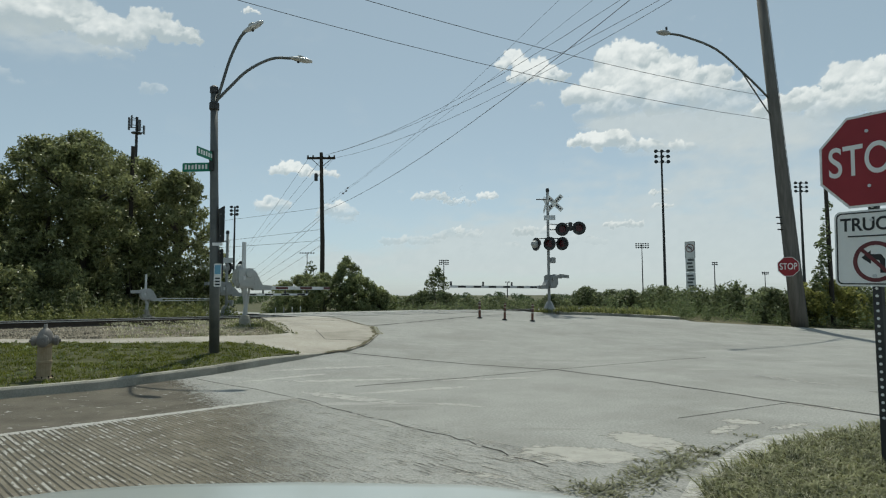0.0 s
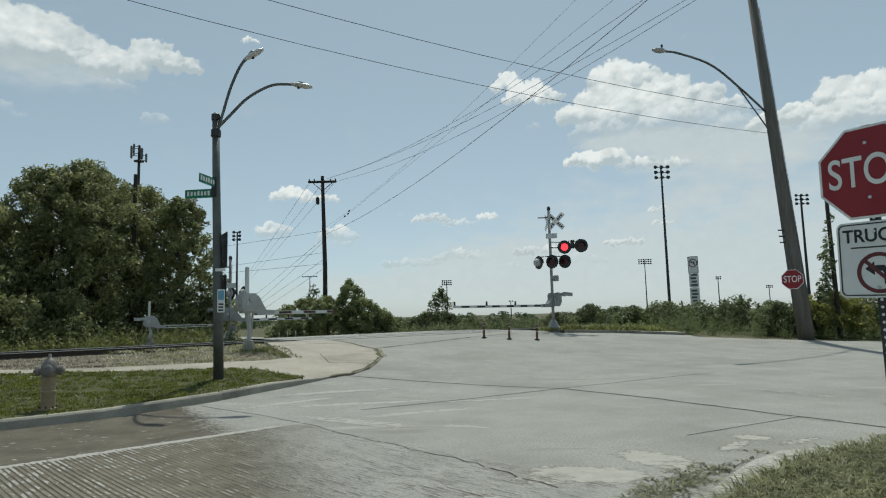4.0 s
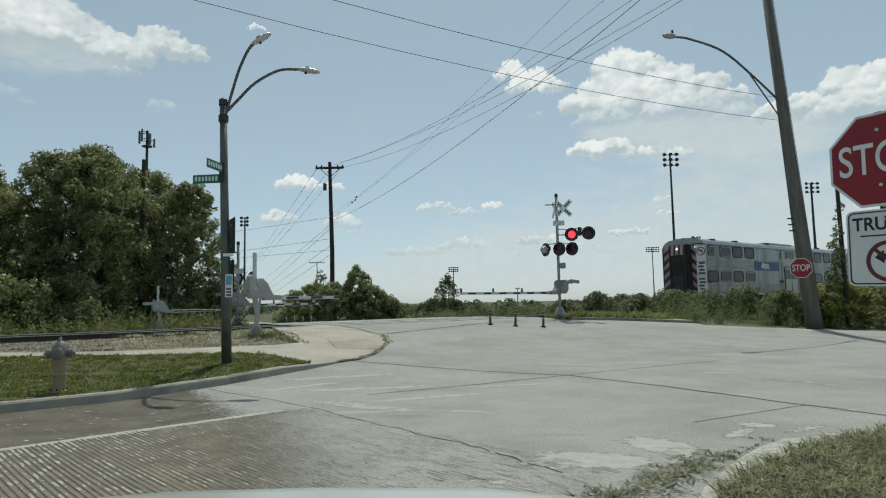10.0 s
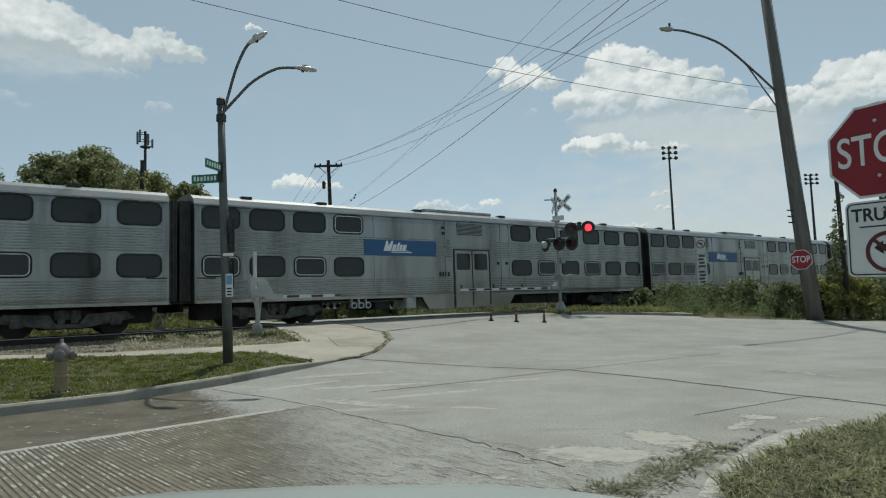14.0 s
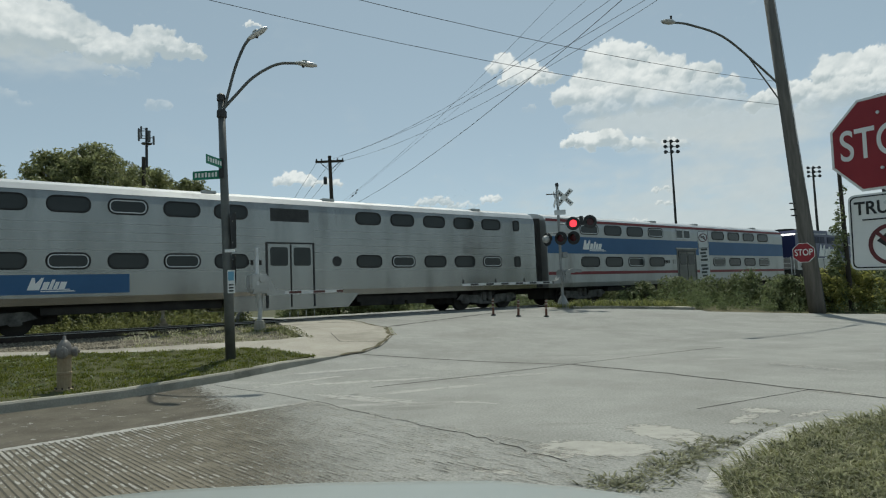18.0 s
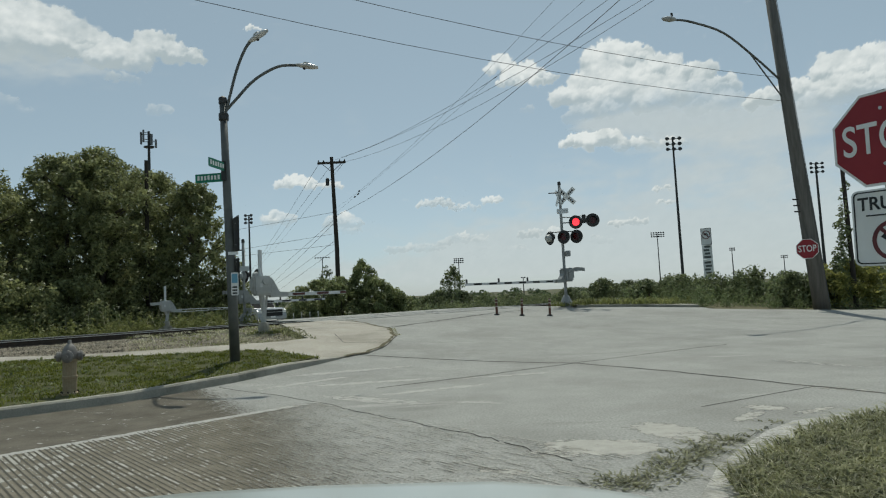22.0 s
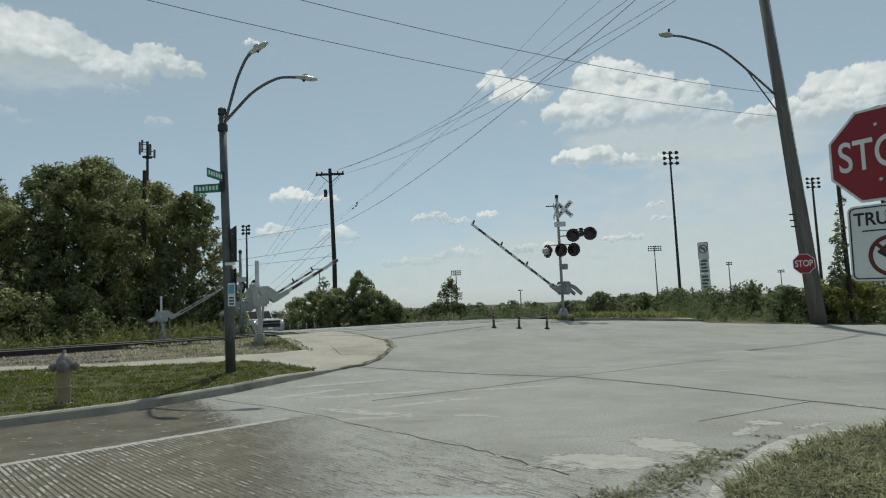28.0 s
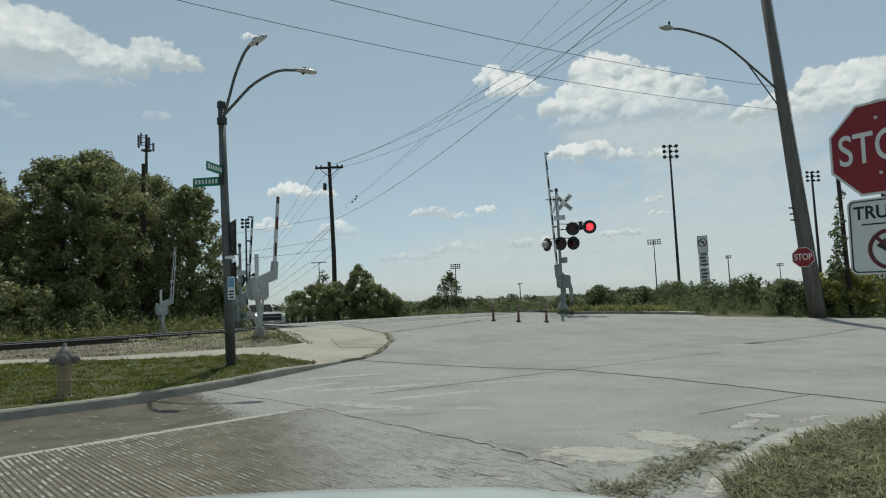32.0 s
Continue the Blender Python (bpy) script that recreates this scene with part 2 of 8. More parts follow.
STEEL_SMOOTH = mat("brushed_steel", (0.265, 0.267, 0.254), (0.34, 0.342, 0.327), 0.8, 0.25, 0.9, 0.03, 6, (0.2, 0.2, 0.19), 0.6, 0.52, stretch=(1.6, 1, 0.25))
SILVER = mat("silver_paint", (0.36, 0.365, 0.355), (0.43, 0.435, 0.425), 0.8, 0.35, 0.5, 0.03, 5, (0.29, 0.285, 0.265), 0.5, 0.54, stretch=(1.5, 1, 0.4))
ROOFWHITE = mat("roof_metal", (0.52, 0.522, 0.515), (0.62, 0.622, 0.615), 0.8, 0.35, 0.5, 0.05, 5, (0.36, 0.355, 0.335), 0.6, 0.54)
ROOFGREY = mat("dull_roof_steel", (0.3, 0.302, 0.295), (0.39, 0.392, 0.382), 0.8, 0.31, 0.75, 0.05, 5, (0.2, 0.198, 0.185), 0.6, 0.52)
DOORSTEEL = mat("soiled_door_steel", (0.13, 0.13, 0.115), (0.2, 0.198, 0.18), 1.2, 0.45, 0.5, 0.05, 8, (0.09, 0.088, 0.075), 1.6, 0.52)
GRILLEBLUE = mat("shaded_blue_louvres", (0.012, 0.016, 0.04), (0.02, 0.026, 0.06), 1.5, 0.6)
GRILLEBROWN = mat("rusty_radiator_mesh", (0.03, 0.022, 0.018), (0.06, 0.042, 0.034), 2, 0.7)
BAND = mat("blue_band", (0.026, 0.098, 0.22), (0.034, 0.114, 0.25), 0.8, 0.4)
PURPLE = mat("deep_blue_paint", (0.02, 0.027, 0.09), (0.026, 0.034, 0.11), 0.8, 0.3)
LOCOBLUE = mat("loco_blue_paint", (0.026, 0.075, 0.155), (0.036, 0.095, 0.19), 0.7, 0.45, 0, 0.05, 3, (0.018, 0.06, 0.14), 0.5, 0.55)
LOCOROOF = mat("faded_orange_roof", (0.2, 0.068, 0.052), (0.27, 0.1, 0.08), 0.9, 0.6)
REDBAND = mat("red_band", (0.17, 0.026, 0.03), (0.23, 0.038, 0.042), 2, 0.5)
WHITE = mat("white_paint", (0.76, 0.76, 0.74), (0.82, 0.82, 0.8), 3, 0.5)
# near-black; besides dark parts it fills the shaded space under the cars
DARK = mat("dark_underframe", (0.02, 0.019, 0.017), (0.05, 0.046, 0.04), 1.5, 0.9, 0, 0.3, 10)
BOGIE = mat("dusty_bogie", (0.05, 0.048, 0.042), (0.15, 0.145, 0.13), 4, 0.8, 0, 0.3, 10)
TANK = mat("dusty_tank", (0.05, 0.052, 0.045), (0.13, 0.13, 0.115), 1.2, 0.7, 0, 0.2, 8, (0.035, 0.035, 0.03), 0.8, 0.5, stretch=(2, 1, 0.5))
BLACK = mat("black_rubber", (0.015, 0.015, 0.015), (0.03, 0.03, 0.03), 3, 0.8)
GANGWAY = mat("gangway_rubber", (0.05, 0.05, 0.048), (0.085, 0.085, 0.08), 4, 0.8)
PANELGREY = mat("antenna_grey", (0.12, 0.13, 0.14), (0.16, 0.17, 0.18), 3, 0.6)
WINDSCREEN = mat("dark_windscreen", (0.01, 0.012, 0.013), rough=0.2, spec=0.06)
GLASS = mat("tinted_glass", (0.022, 0.026, 0.025), (0.034, 0.038, 0.036), 0.7, 0.08, spec=0.32)
GREYPAINT = mat("signal_grey", (0.34, 0.348, 0.34), (0.45, 0.458, 0.445), 3, 0.5, 0.1, 0.08, 20, (0.27, 0.265, 0.24), 2.2, 0.55)
MASTPAINT = mat("weathered_mast_grey", (0.22, 0.228, 0.225), (0.31, 0.318, 0.31), 3, 0.5, 0.15, 0.08, 20, (0.16, 0.158, 0.145), 2.2, 0.56)
ALU = mat("aluminium", (0.5, 0.51, 0.51), (0.6, 0.61, 0.61), 4, 0.45, 0.5, 0.05, 30)
POLEPAINT = mat("weathered_pole_steel", (0.085, 0.09, 0.088), (0.15, 0.155, 0.145), 2.5, 0.55, 0.4, 0.08, 20)
DARKMETAL = mat("dark_metal", (0.03, 0.032, 0.032), (0.06, 0.06, 0.06), 3, 0.6, 0.3)
WOOD = mat("weathered_pole_wood", (0.1, 0.095, 0.085), (0.17, 0.16, 0.145), 3, 0.95, 0, 0.6, 20, stretch=(3, 3, 0.25))
DARKWOOD = mat("creosoted_wood", (0.03, 0.026, 0.022), (0.06, 0.05, 0.04), 3, 0.95, 0, 0.5, 20, stretch=(3, 3, 0.25))
SIGNRED = mat("sign_red", (0.22, 0.012, 0.02), (0.27, 0.02, 0.028), 2.5, 0.5)
RINGRED = mat("faded_dark_red", (0.1, 0.02, 0.024), (0.14, 0.03, 0.032), 4, 0.5)
SIGNWHITE = mat("sign_white", (0.7, 0.7, 0.68), (0.77, 0.77, 0.75), 4, 0.5)
SIGNGREEN = mat("sign_green", (0.006, 0.16, 0.09), (0.01, 0.19, 0.11), 4, 0.5)
SIGNBLUE = mat("sign_blue", (0.16, 0.36, 0.5), rough=0.5)
SIGNBLACK = mat("sign_black", (0.02, 0.02, 0.02), rough=0.5)
GATERED = mat("gate_red", (0.07, 0.028, 0.024), (0.105, 0.04, 0.034), 5, 0.5)
LENS_OFF = mat("dark_red_lens", (0.06, 0.006, 0.008), rough=0.25)
LENS_ON = glow("lit_red_lens", (1.0, 0.04, 0.06), 1.6)
STRIPERED = mat("stripe_maroon", (0.12, 0.03, 0.028), (0.17, 0.04, 0.038), 3, 0.5)
STRIPEPALE = mat("stripe_pale", (0.34, 0.33, 0.31), (0.44, 0.43, 0.41), 3, 0.5)
HEADLIGHT = glow("lit_headlight", (1.0, 0.95, 0.85), 1.5)
YELLOWPAINT = mat("faded_hydrant_paint", (0.23, 0.175, 0.1), (0.32, 0.255, 0.165), 6, 0.7, 0, 0.3, 30)
HYDGREY = mat("hydrant_bonnet_grey", (0.14, 0.13, 0.12), (0.24, 0.226, 0.208), 6, 0.6, 0.2, 0.2, 30)
ORANGE = mat("faded_orange_plastic", (0.13, 0.05, 0.03), (0.085, 0.04, 0.03), 6, 0.6)
WIRE = mat("cable", (0.09, 0.092, 0.096), rough=0.7)
CARPAINT = mat("silver_car_paint", (0.32, 0.335, 0.34), (0.36, 0.375, 0.38), 1, 0.25, 0.3)
BARK = mat("bark", (0.05, 0.04, 0.03), (0.1, 0.085, 0.065), 4, 0.95, 0, 0.8, 15, stretch=(2, 2, 0.4))
HOODPAINT = mat("grey_green_car_paint", (0.32, 0.35, 0.335), (0.36, 0.39, 0.375), 0.8, 0.22, 0.0, spec=0.6)
LEAF = leafmat("tree_leaves", (0.054, 0.069, 0.027), (0.39, 0.41, 0.19), 0.5, 1.4, 0.4)
LEAF_VINE = leafmat("vine_leaves", (0.058, 0.078, 0.034), (0.42, 0.46, 0.21), 0.5)
LEAF_BUSH = leafmat("bush_leaves", (0.045, 0.06, 0.028), (0.27, 0.31, 0.15), 0.48)
LEAF_YELLOW = leafmat("yellowing_leaves", (0.1, 0.12, 0.035), (0.42, 0.4, 0.12), 0.55)
LEAF_FAR = leafmat("far_leaves", (0.06, 0.09, 0.04), (0.12, 0.16, 0.07), 0.4)
WEED = leafmat("weed_leaves", (0.074, 0.098, 0.029), (0.325, 0.335, 0.13), 0.5)
WEEDTALL = leafmat("tall_weeds", (0.09, 0.13, 0.05), (0.25, 0.29, 0.14), 0.5)
BLADE = leafmat("grass_blades", (0.034, 0.05, 0.008), (0.215, 0.238, 0.036), 0.4, 2.2)
BLADE_LONG = leafmat("long_grass_blades", (0.03, 0.039, 0.015), (0.36, 0.365, 0.18), 0.42, 5)
CLIPPING = leafmat("wilted_clippings", (0.018, 0.024, 0.01), (0.3, 0.3, 0.16), 0.35, 6)
BLADE_DRY = leafmat("dry_grass", (0.22, 0.22, 0.13), (0.62, 0.59, 0.43), 0.4, 4)


# ---- building helpers ----
def link(name, bm, material, parent=None, label="", smooth=False):
    me = bpy.data.meshes.new(name)
    bm.to_mesh(me)
    bm.free()
    if material:
        me.materials.append(material)
    if smooth:
        me.polygons.foreach_set("use_smooth", [True] * len(me.polygons))
    ob = new(name, me)
    ob.parent = parent
    if label:
        ob["label"] = label
    return ob


def part(name, bm, material, parent, label="", smooth=False):
    return link(name, bm, material, parent, label, smooth)


def again(name, like, parent, at=None):
    """Another piece on the same mesh."""
    ob = new(name, like.data)
    ob.parent = parent
    if at is not None:
        ob.matrix_basis = at
    return ob


def thing(name, at, label, category, group="", kind=""):
    ob = new(name)
    ob.empty_display_size = 0.2
    ob.matrix_basis = at
    return tagged(ob, label, category, group, kind)


def bmn():
    return bmesh.new()


def box(bm, x0, x1, y0, y1, z0, z1, bevel=0.0):
    v = [bm.verts.new((x, y, z)) for z in (z0, z1) for y in (y0, y1) for x in (x0, x1)]
    f = [bm.faces.new([v[i] for i in k]) for k in ((0, 2, 3, 1), (4, 5, 7, 6), (0, 1, 5, 4), (2, 6, 7, 3), (0, 4, 6, 2), (1, 3, 7, 5))]
    if bevel:
        bmesh.ops.bevel(bm, geom=list({e for g in f for e in g.edges}), offset=bevel, segments=2, affect="EDGES")
    return bm


def tube(bm, p0, p1, r0, r1=None, n=10, caps=True):
    p0, p1 = Vector(p0), Vector(p1)
    r1 = r0 if r1 is None else r1
    q = (p1 - p0).to_track_quat("Z", "Y")
    rings = []
    for p, r in ((p0, r0), (p1, r1)):
        rings.append([bm.verts.new(p + q @ Vector((r * math.cos(a), r * math.sin(a), 0))) for a in (2 * math.pi * i / n for i in range(n))])
    for i in range(n):
        bm.faces.new((rings[0][i], rings[0][(i + 1) % n], rings[1][(i + 1) % n], rings[1][i]))
    if caps:
        bm.faces.new(rings[0][::-1])
        bm.faces.new(rings[1])
    return bm


def rounded(pts, k=5):
    """More points on a smooth line through the given ones."""
    p = [Vector(q) for q in pts]
    p = [p[0] * 2 - p[1], *p, p[-1] * 2 - p[-2]]
    out = []
    for a, b, c, d in zip(p, p[1:], p[2:], p[3:]):
        for i in range(k):
            t = i / k
            out.append(0.5 * (2 * b + (c - a) * t + (2 * a - 5 * b + 4 * c - d) * t * t + (3 * b - a - 3 * c + d) * t * t * t))
    return [*out, p[-2]]


def pipe(bm, pts, radii, n=8):
    """A bent tube through the points."""
    pts = [Vector(p) for p in pts]
    if not isinstance(radii, (list, tuple)):
        radii = [radii] * len(pts)
    rings = []
    for i, p in enumerate(pts):
        d = (pts[min(i + 1, len(pts) - 1)] - pts[max(i - 1, 0)]).normalized()
        ref = Vector((0, 0, 1)) if abs(d.z) < 0.93 else Vector((0, 1, 0))
        a = d.cross(ref).normalized()
        b = d.cross(a)
        rings.append([bm.verts.new(p + (a * math.cos(t) + b * math.sin(t)) * radii[i]) for t in (2 * math.pi * k / n for k in range(n))])
    for r0, r1 in zip(rings, rings[1:]):
        for k in range(n):
            bm.faces.new((r0[k], r0[(k + 1) % n], r1[(k + 1) % n], r1[k]))
    bm.faces.new(rings[0][::-1])
    bm.faces.new(rings[-1])
    return bm


def lathe(bm, profile, n=16, at=(0, 0, 0)):
    """A turned form from (radius, height) pairs."""
    rings = [[bm.verts.new((at[0] + r * math.cos(2 * math.pi * i / n), at[1] + r * math.sin(2 * math.pi * i / n), at[2] + z)) for i in range(n)] for r, z in profile]
    for a, b in zip(rings, rings[1:]):
        for i in range(n):
            bm.faces.new((a[i], a[(i + 1) % n], b[(i + 1) % n], b[i]))
    bm.faces.new(rings[0][::-1])
    bm.faces.new(rings[-1])
    return bm


def prism(bm, outline, a0, a1, axis="y"):
    """An outline in two axes, given thickness along the third."""
    def put(u, v, w):
        return {"y": (u, w, v), "z": (u, v, w), "x": (w, u, v)}[axis]
    r0 = [bm.verts.new(put(u, v, a0)) for u, v in outline]
    r1 = [bm.verts.new(put(u, v, a1)) for u, v in outline]
    n = len(outline)
    for i in range(n):
        bm.faces.new((r0[i], r0[(i + 1) % n], r1[(i + 1) % n], r1[i]))
    bm.faces.new(r0[::-1])
    bm.faces.new(r1)
    bmesh.ops.recalc_face_normals(bm, faces=bm.faces)
    return bm


def rrect(w, h, r, n=4):
    pts = []
    for cx, cz, a0 in ((w / 2 - r, h / 2 - r, 0), (-w / 2 + r, h / 2 - r, 90), (-w / 2 + r, -h / 2 + r, 180), (w / 2 - r, -h / 2 + r, 270)):
        for k in range(n + 1):
            a = radians(a0 + 90 * k / n)
            pts.append((cx + r * math.cos(a), cz + r * math.sin(a)))
    return pts


def ring(bm, outer, inner, y0, y1):
    """A frame between two outlines of equal count, in the x-z plane."""
    vs = [[bm.verts.new((u, y, v)) for u, v in line] for line in (outer, inner) for y in (y0, y1)]
    o0, o1, i0, i1 = vs
    n = len(outer)
    for a, b in ((o0, o1), (o1, i1), (i1, i0), (i0, o0)):
        for k in range(n):
            bm.faces.new((a[k], a[(k + 1) % n], b[(k + 1) % n], b[k]))
    bmesh.ops.recalc_face_normals(bm, faces=bm.faces)
    return bm


def sheet(name, outline, dz, thick, material, label, category, step=1.0, kind="structure", parent=None, height=None):
    """A slab with the given outline that follows the lie of the street."""
    bm = bmn()
    f = bm.faces.new([bm.verts.new((x, y, 0)) for x, y in outline])
    bmesh.ops.triangulate(bm, faces=[f])
    xs, ys = [p[0] for p in outline], [p[1] for p in outline]
    for lo, hi, no in ((min(xs), max(xs), (1, 0, 0)), (min(ys), max(ys), (0, 1, 0))):
        c = lo + step
        while c < hi:
            if -25 < c < 45:
                bmesh.ops.bisect_plane(bm, geom=bm.verts[:] + bm.edges[:] + bm.faces[:], plane_co=(c, c, 0), plane_no=no)
            c += step
    bmesh.ops.recalc_face_normals(bm, faces=bm.faces)
    if sum(g.normal.z for g in bm.faces) < 0:
        bmesh.ops.reverse_faces(bm, faces=bm.faces)
    if thick:
        geo = bmesh.ops.extrude_edge_only(bm, edges=[e for e in bm.edges if e.is_boundary])
        low = {g for g in geo["geom"] if isinstance(g, bmesh.types.BMVert)}
    else:
        low = set()
    for v in bm.verts:
        v.co.z = (height or level)(v.co.x, v.co.y) + dz - (thick if v in low else 0)
    ob = link(name, bm, material, parent)
    return tagged(ob, label, category, kind=kind)


def strip(bm, pts, width, dz, h=0.004):
    """A thin ribbon of material along a line on the street."""
    rng = random.Random(len(pts) * 7 + int(pts[0][0] * 10))
    fine = []
    for a, b in zip(pts, pts[1:]):
        a, b = Vector((*a, 0)), Vector((*b, 0))
        k = max(2, int((b - a).length / 0.25))
        fine += [a.lerp(b, i / k) for i in range(k)]
    fine.append(Vector((*pts[-1], 0)))
    rows = []
    for i, p in enumerate(fine):
        d = (fine[min(i + 1, len(fine) - 1)] - fine[max(0, i - 1)]).normalized()
        n = Vector((-d.y, d.x, 0))
        w = width * rng.uniform(0.55, 1.3) / 2
        j = n * rng.uniform(-0.4, 0.4) * width
        rows.append([bm.verts.new((c.x, c.y, level(c.x, c.y) + dz + e)) for c, e in ((p + j - n * w, 0), (p + j, h), (p + j + n * w, 0))])
    for a, b in zip(rows, rows[1:]):
        for k in (0, 1):
            bm.faces.new((a[k], a[k + 1], b[k + 1], b[k]))
    bmesh.ops.recalc_face_normals(bm, faces=bm.faces)
    return bm


def raw(name, verts, faces, material, parent=None):
    me = bpy.data.meshes.new(name)
    nv, nf, k = len(verts), len(faces), faces.shape[1]
    me.vertices.add(nv)
    me.vertices.foreach_set("co", np.asarray(verts, np.float32).ravel())
    me.loops.add(nf * k)
    me.loops.foreach_set("vertex_index", np.asarray(faces, np.int32).ravel())
    me.polygons.add(nf)
    me.polygons.foreach_set("loop_start", np.arange(0, nf * k, k, dtype=np.int32))
    me.update(calc_edges=True)
    me.validate()
    me.materials.append(material)
    ob = new(name, me)
    ob.parent = parent
    return ob


def leaves(blobs, n, size, seed, flat=0.0):
    """Leaf clumps over the skins of many small rounded masses."""
    rng = np.random.default_rng(seed)
    b = np.asarray(blobs, float)
    w = b[:, 3] ** 2
    i = rng.choice(len(b), n, p=w / w.sum())
    d = rng.normal(size=(n, 3))
    d /= np.linalg.norm(d, axis=1)[:, None]
    p = b[i, :3] + d * (b[i, 3] * (0.55 + 0.55 * rng.random(n) ** 0.6))[:, None]
    nn = d + rng.normal(size=(n, 3)) * 0.75 + np.array([0, 0, flat])
    nn /= np.linalg.norm(nn, axis=1)[:, None]
    a = np.cross(nn, rng.normal(size=(n, 3)))
    a /= np.linalg.norm(a, axis=1)[:, None]
    c = np.cross(nn, a)
    sz = size * (0.55 + 0.9 * rng.random(n))[:, None]
    q = np.stack([p - a * sz, p - c * sz * 0.45 + nn * sz * 0.15, p + a * sz, p + c * sz * 0.45 + nn * sz * 0.15], 1)
    return q.reshape(-1, 3), np.arange(4 * n).reshape(n, 4)


def blobs_in(rng, cx, cy, z0, z1, rx, ry, n, r, lean=0.0):
    out = []
    for _ in range(n):
        k = rng.random()
        z = z0 + (z1 - z0) * k
        wid = math.sin(math.pi * min(0.98, 0.16 + 0.8 * k)) ** 0.7
        a, m = rng.uniform(0, 6.283), rng.random() ** 0.5
        out.append((cx + rx * wid * m * math.cos(a) + lean * k, cy + ry * wid * m * math.sin(a), z, r * rng.uniform(0.6, 1.25)))
    return out


def tree(name, s, q, h, rad, seed, label, n=5000, leaf=0.16, low=0.12, material=None, group=""):
    rng = random.Random(seed)
    at = tq(s, q)
    t = thing(name, Matrix.Translation(at), label, "tree", group)
    bm = bmn()
    top = Vector((rng.uniform(-0.4, 0.4), rng.uniform(-0.4, 0.4), h * 0.72))
    pipe(bm, [(0, 0, -0.2), (0.05, 0.02, h * 0.2), (top.x * 0.4, top.y * 0.5, h * 0.45), top], [h * 0.022, h * 0.017, h * 0.012, h * 0.004], 8)
    part("trunk", bm, BARK, t)
    for k in range(8):
        a, z = rng.uniform(0, 6.283), h * rng.uniform(0.25, 0.6)
        e = Vector((math.cos(a) * rad * 0.8, math.sin(a) * rad * 0.8, z + h * rng.uniform(0.1, 0.28)))
        part("limb", pipe(bmn(), [(0, 0, z), e * 0.5 + Vector((0, 0, z * 0.55)), e], [h * 0.008, h * 0.005, h * 0.002], 6), BARK, t)
    bl = blobs_in(rng, 0, 0, h * low, h * 0.97, rad, rad, 430, rad * 0.105)
    v, f = leaves(bl, n, leaf, seed, 0.3)
    raw("crown", v, f, material or LEAF, t)
    return t


def shrub(name, at, h, rad, seed, label, n=1500, leaf=0.1, material=None, category="bush", group="", stems=True, long=None, dome=False):
    rng = random.Random(seed)
    t = thing(name, Matrix.Translation(at), label, category, group)
    if stems:
        bm = bmn()
        for k in range(5):
            a = rng.uniform(0, 6.283)
            pipe(bm, [(0, 0, -0.1), (math.cos(a) * rad * 0.3, math.sin(a) * rad * 0.3, h * 0.4), (math.cos(a) * rad * 0.6, math.sin(a) * rad * 0.6, h * 0.75)], [0.03, 0.02, 0.008], 5)
        part("stem", bm, BARK, t)
    if dome:
        bl = []
        for _ in range(110):
            k, a, m = rng.random(), rng.uniform(0, 6.283), 1 - 0.5 * rng.random() ** 2
            w = math.sqrt(1 - k * k) * m
            bl.append(((long or rad) * w * math.cos(a), rad * w * math.sin(a), h * 0.93 * k, 0.26 * rng.uniform(0.6, 1.3)))
    else:
        bl = blobs_in(rng, 0, 0, h * 0.08, h * 0.86, long or rad, rad, 26, min(rad, h) * 0.3)
    v, f = leaves(bl, n, leaf, seed, 0.3)
    v[:, 2] = np.maximum(v[:, 2], 0.0)
    raw("foliage", v, f, material or LEAF_BUSH, t)
    return t


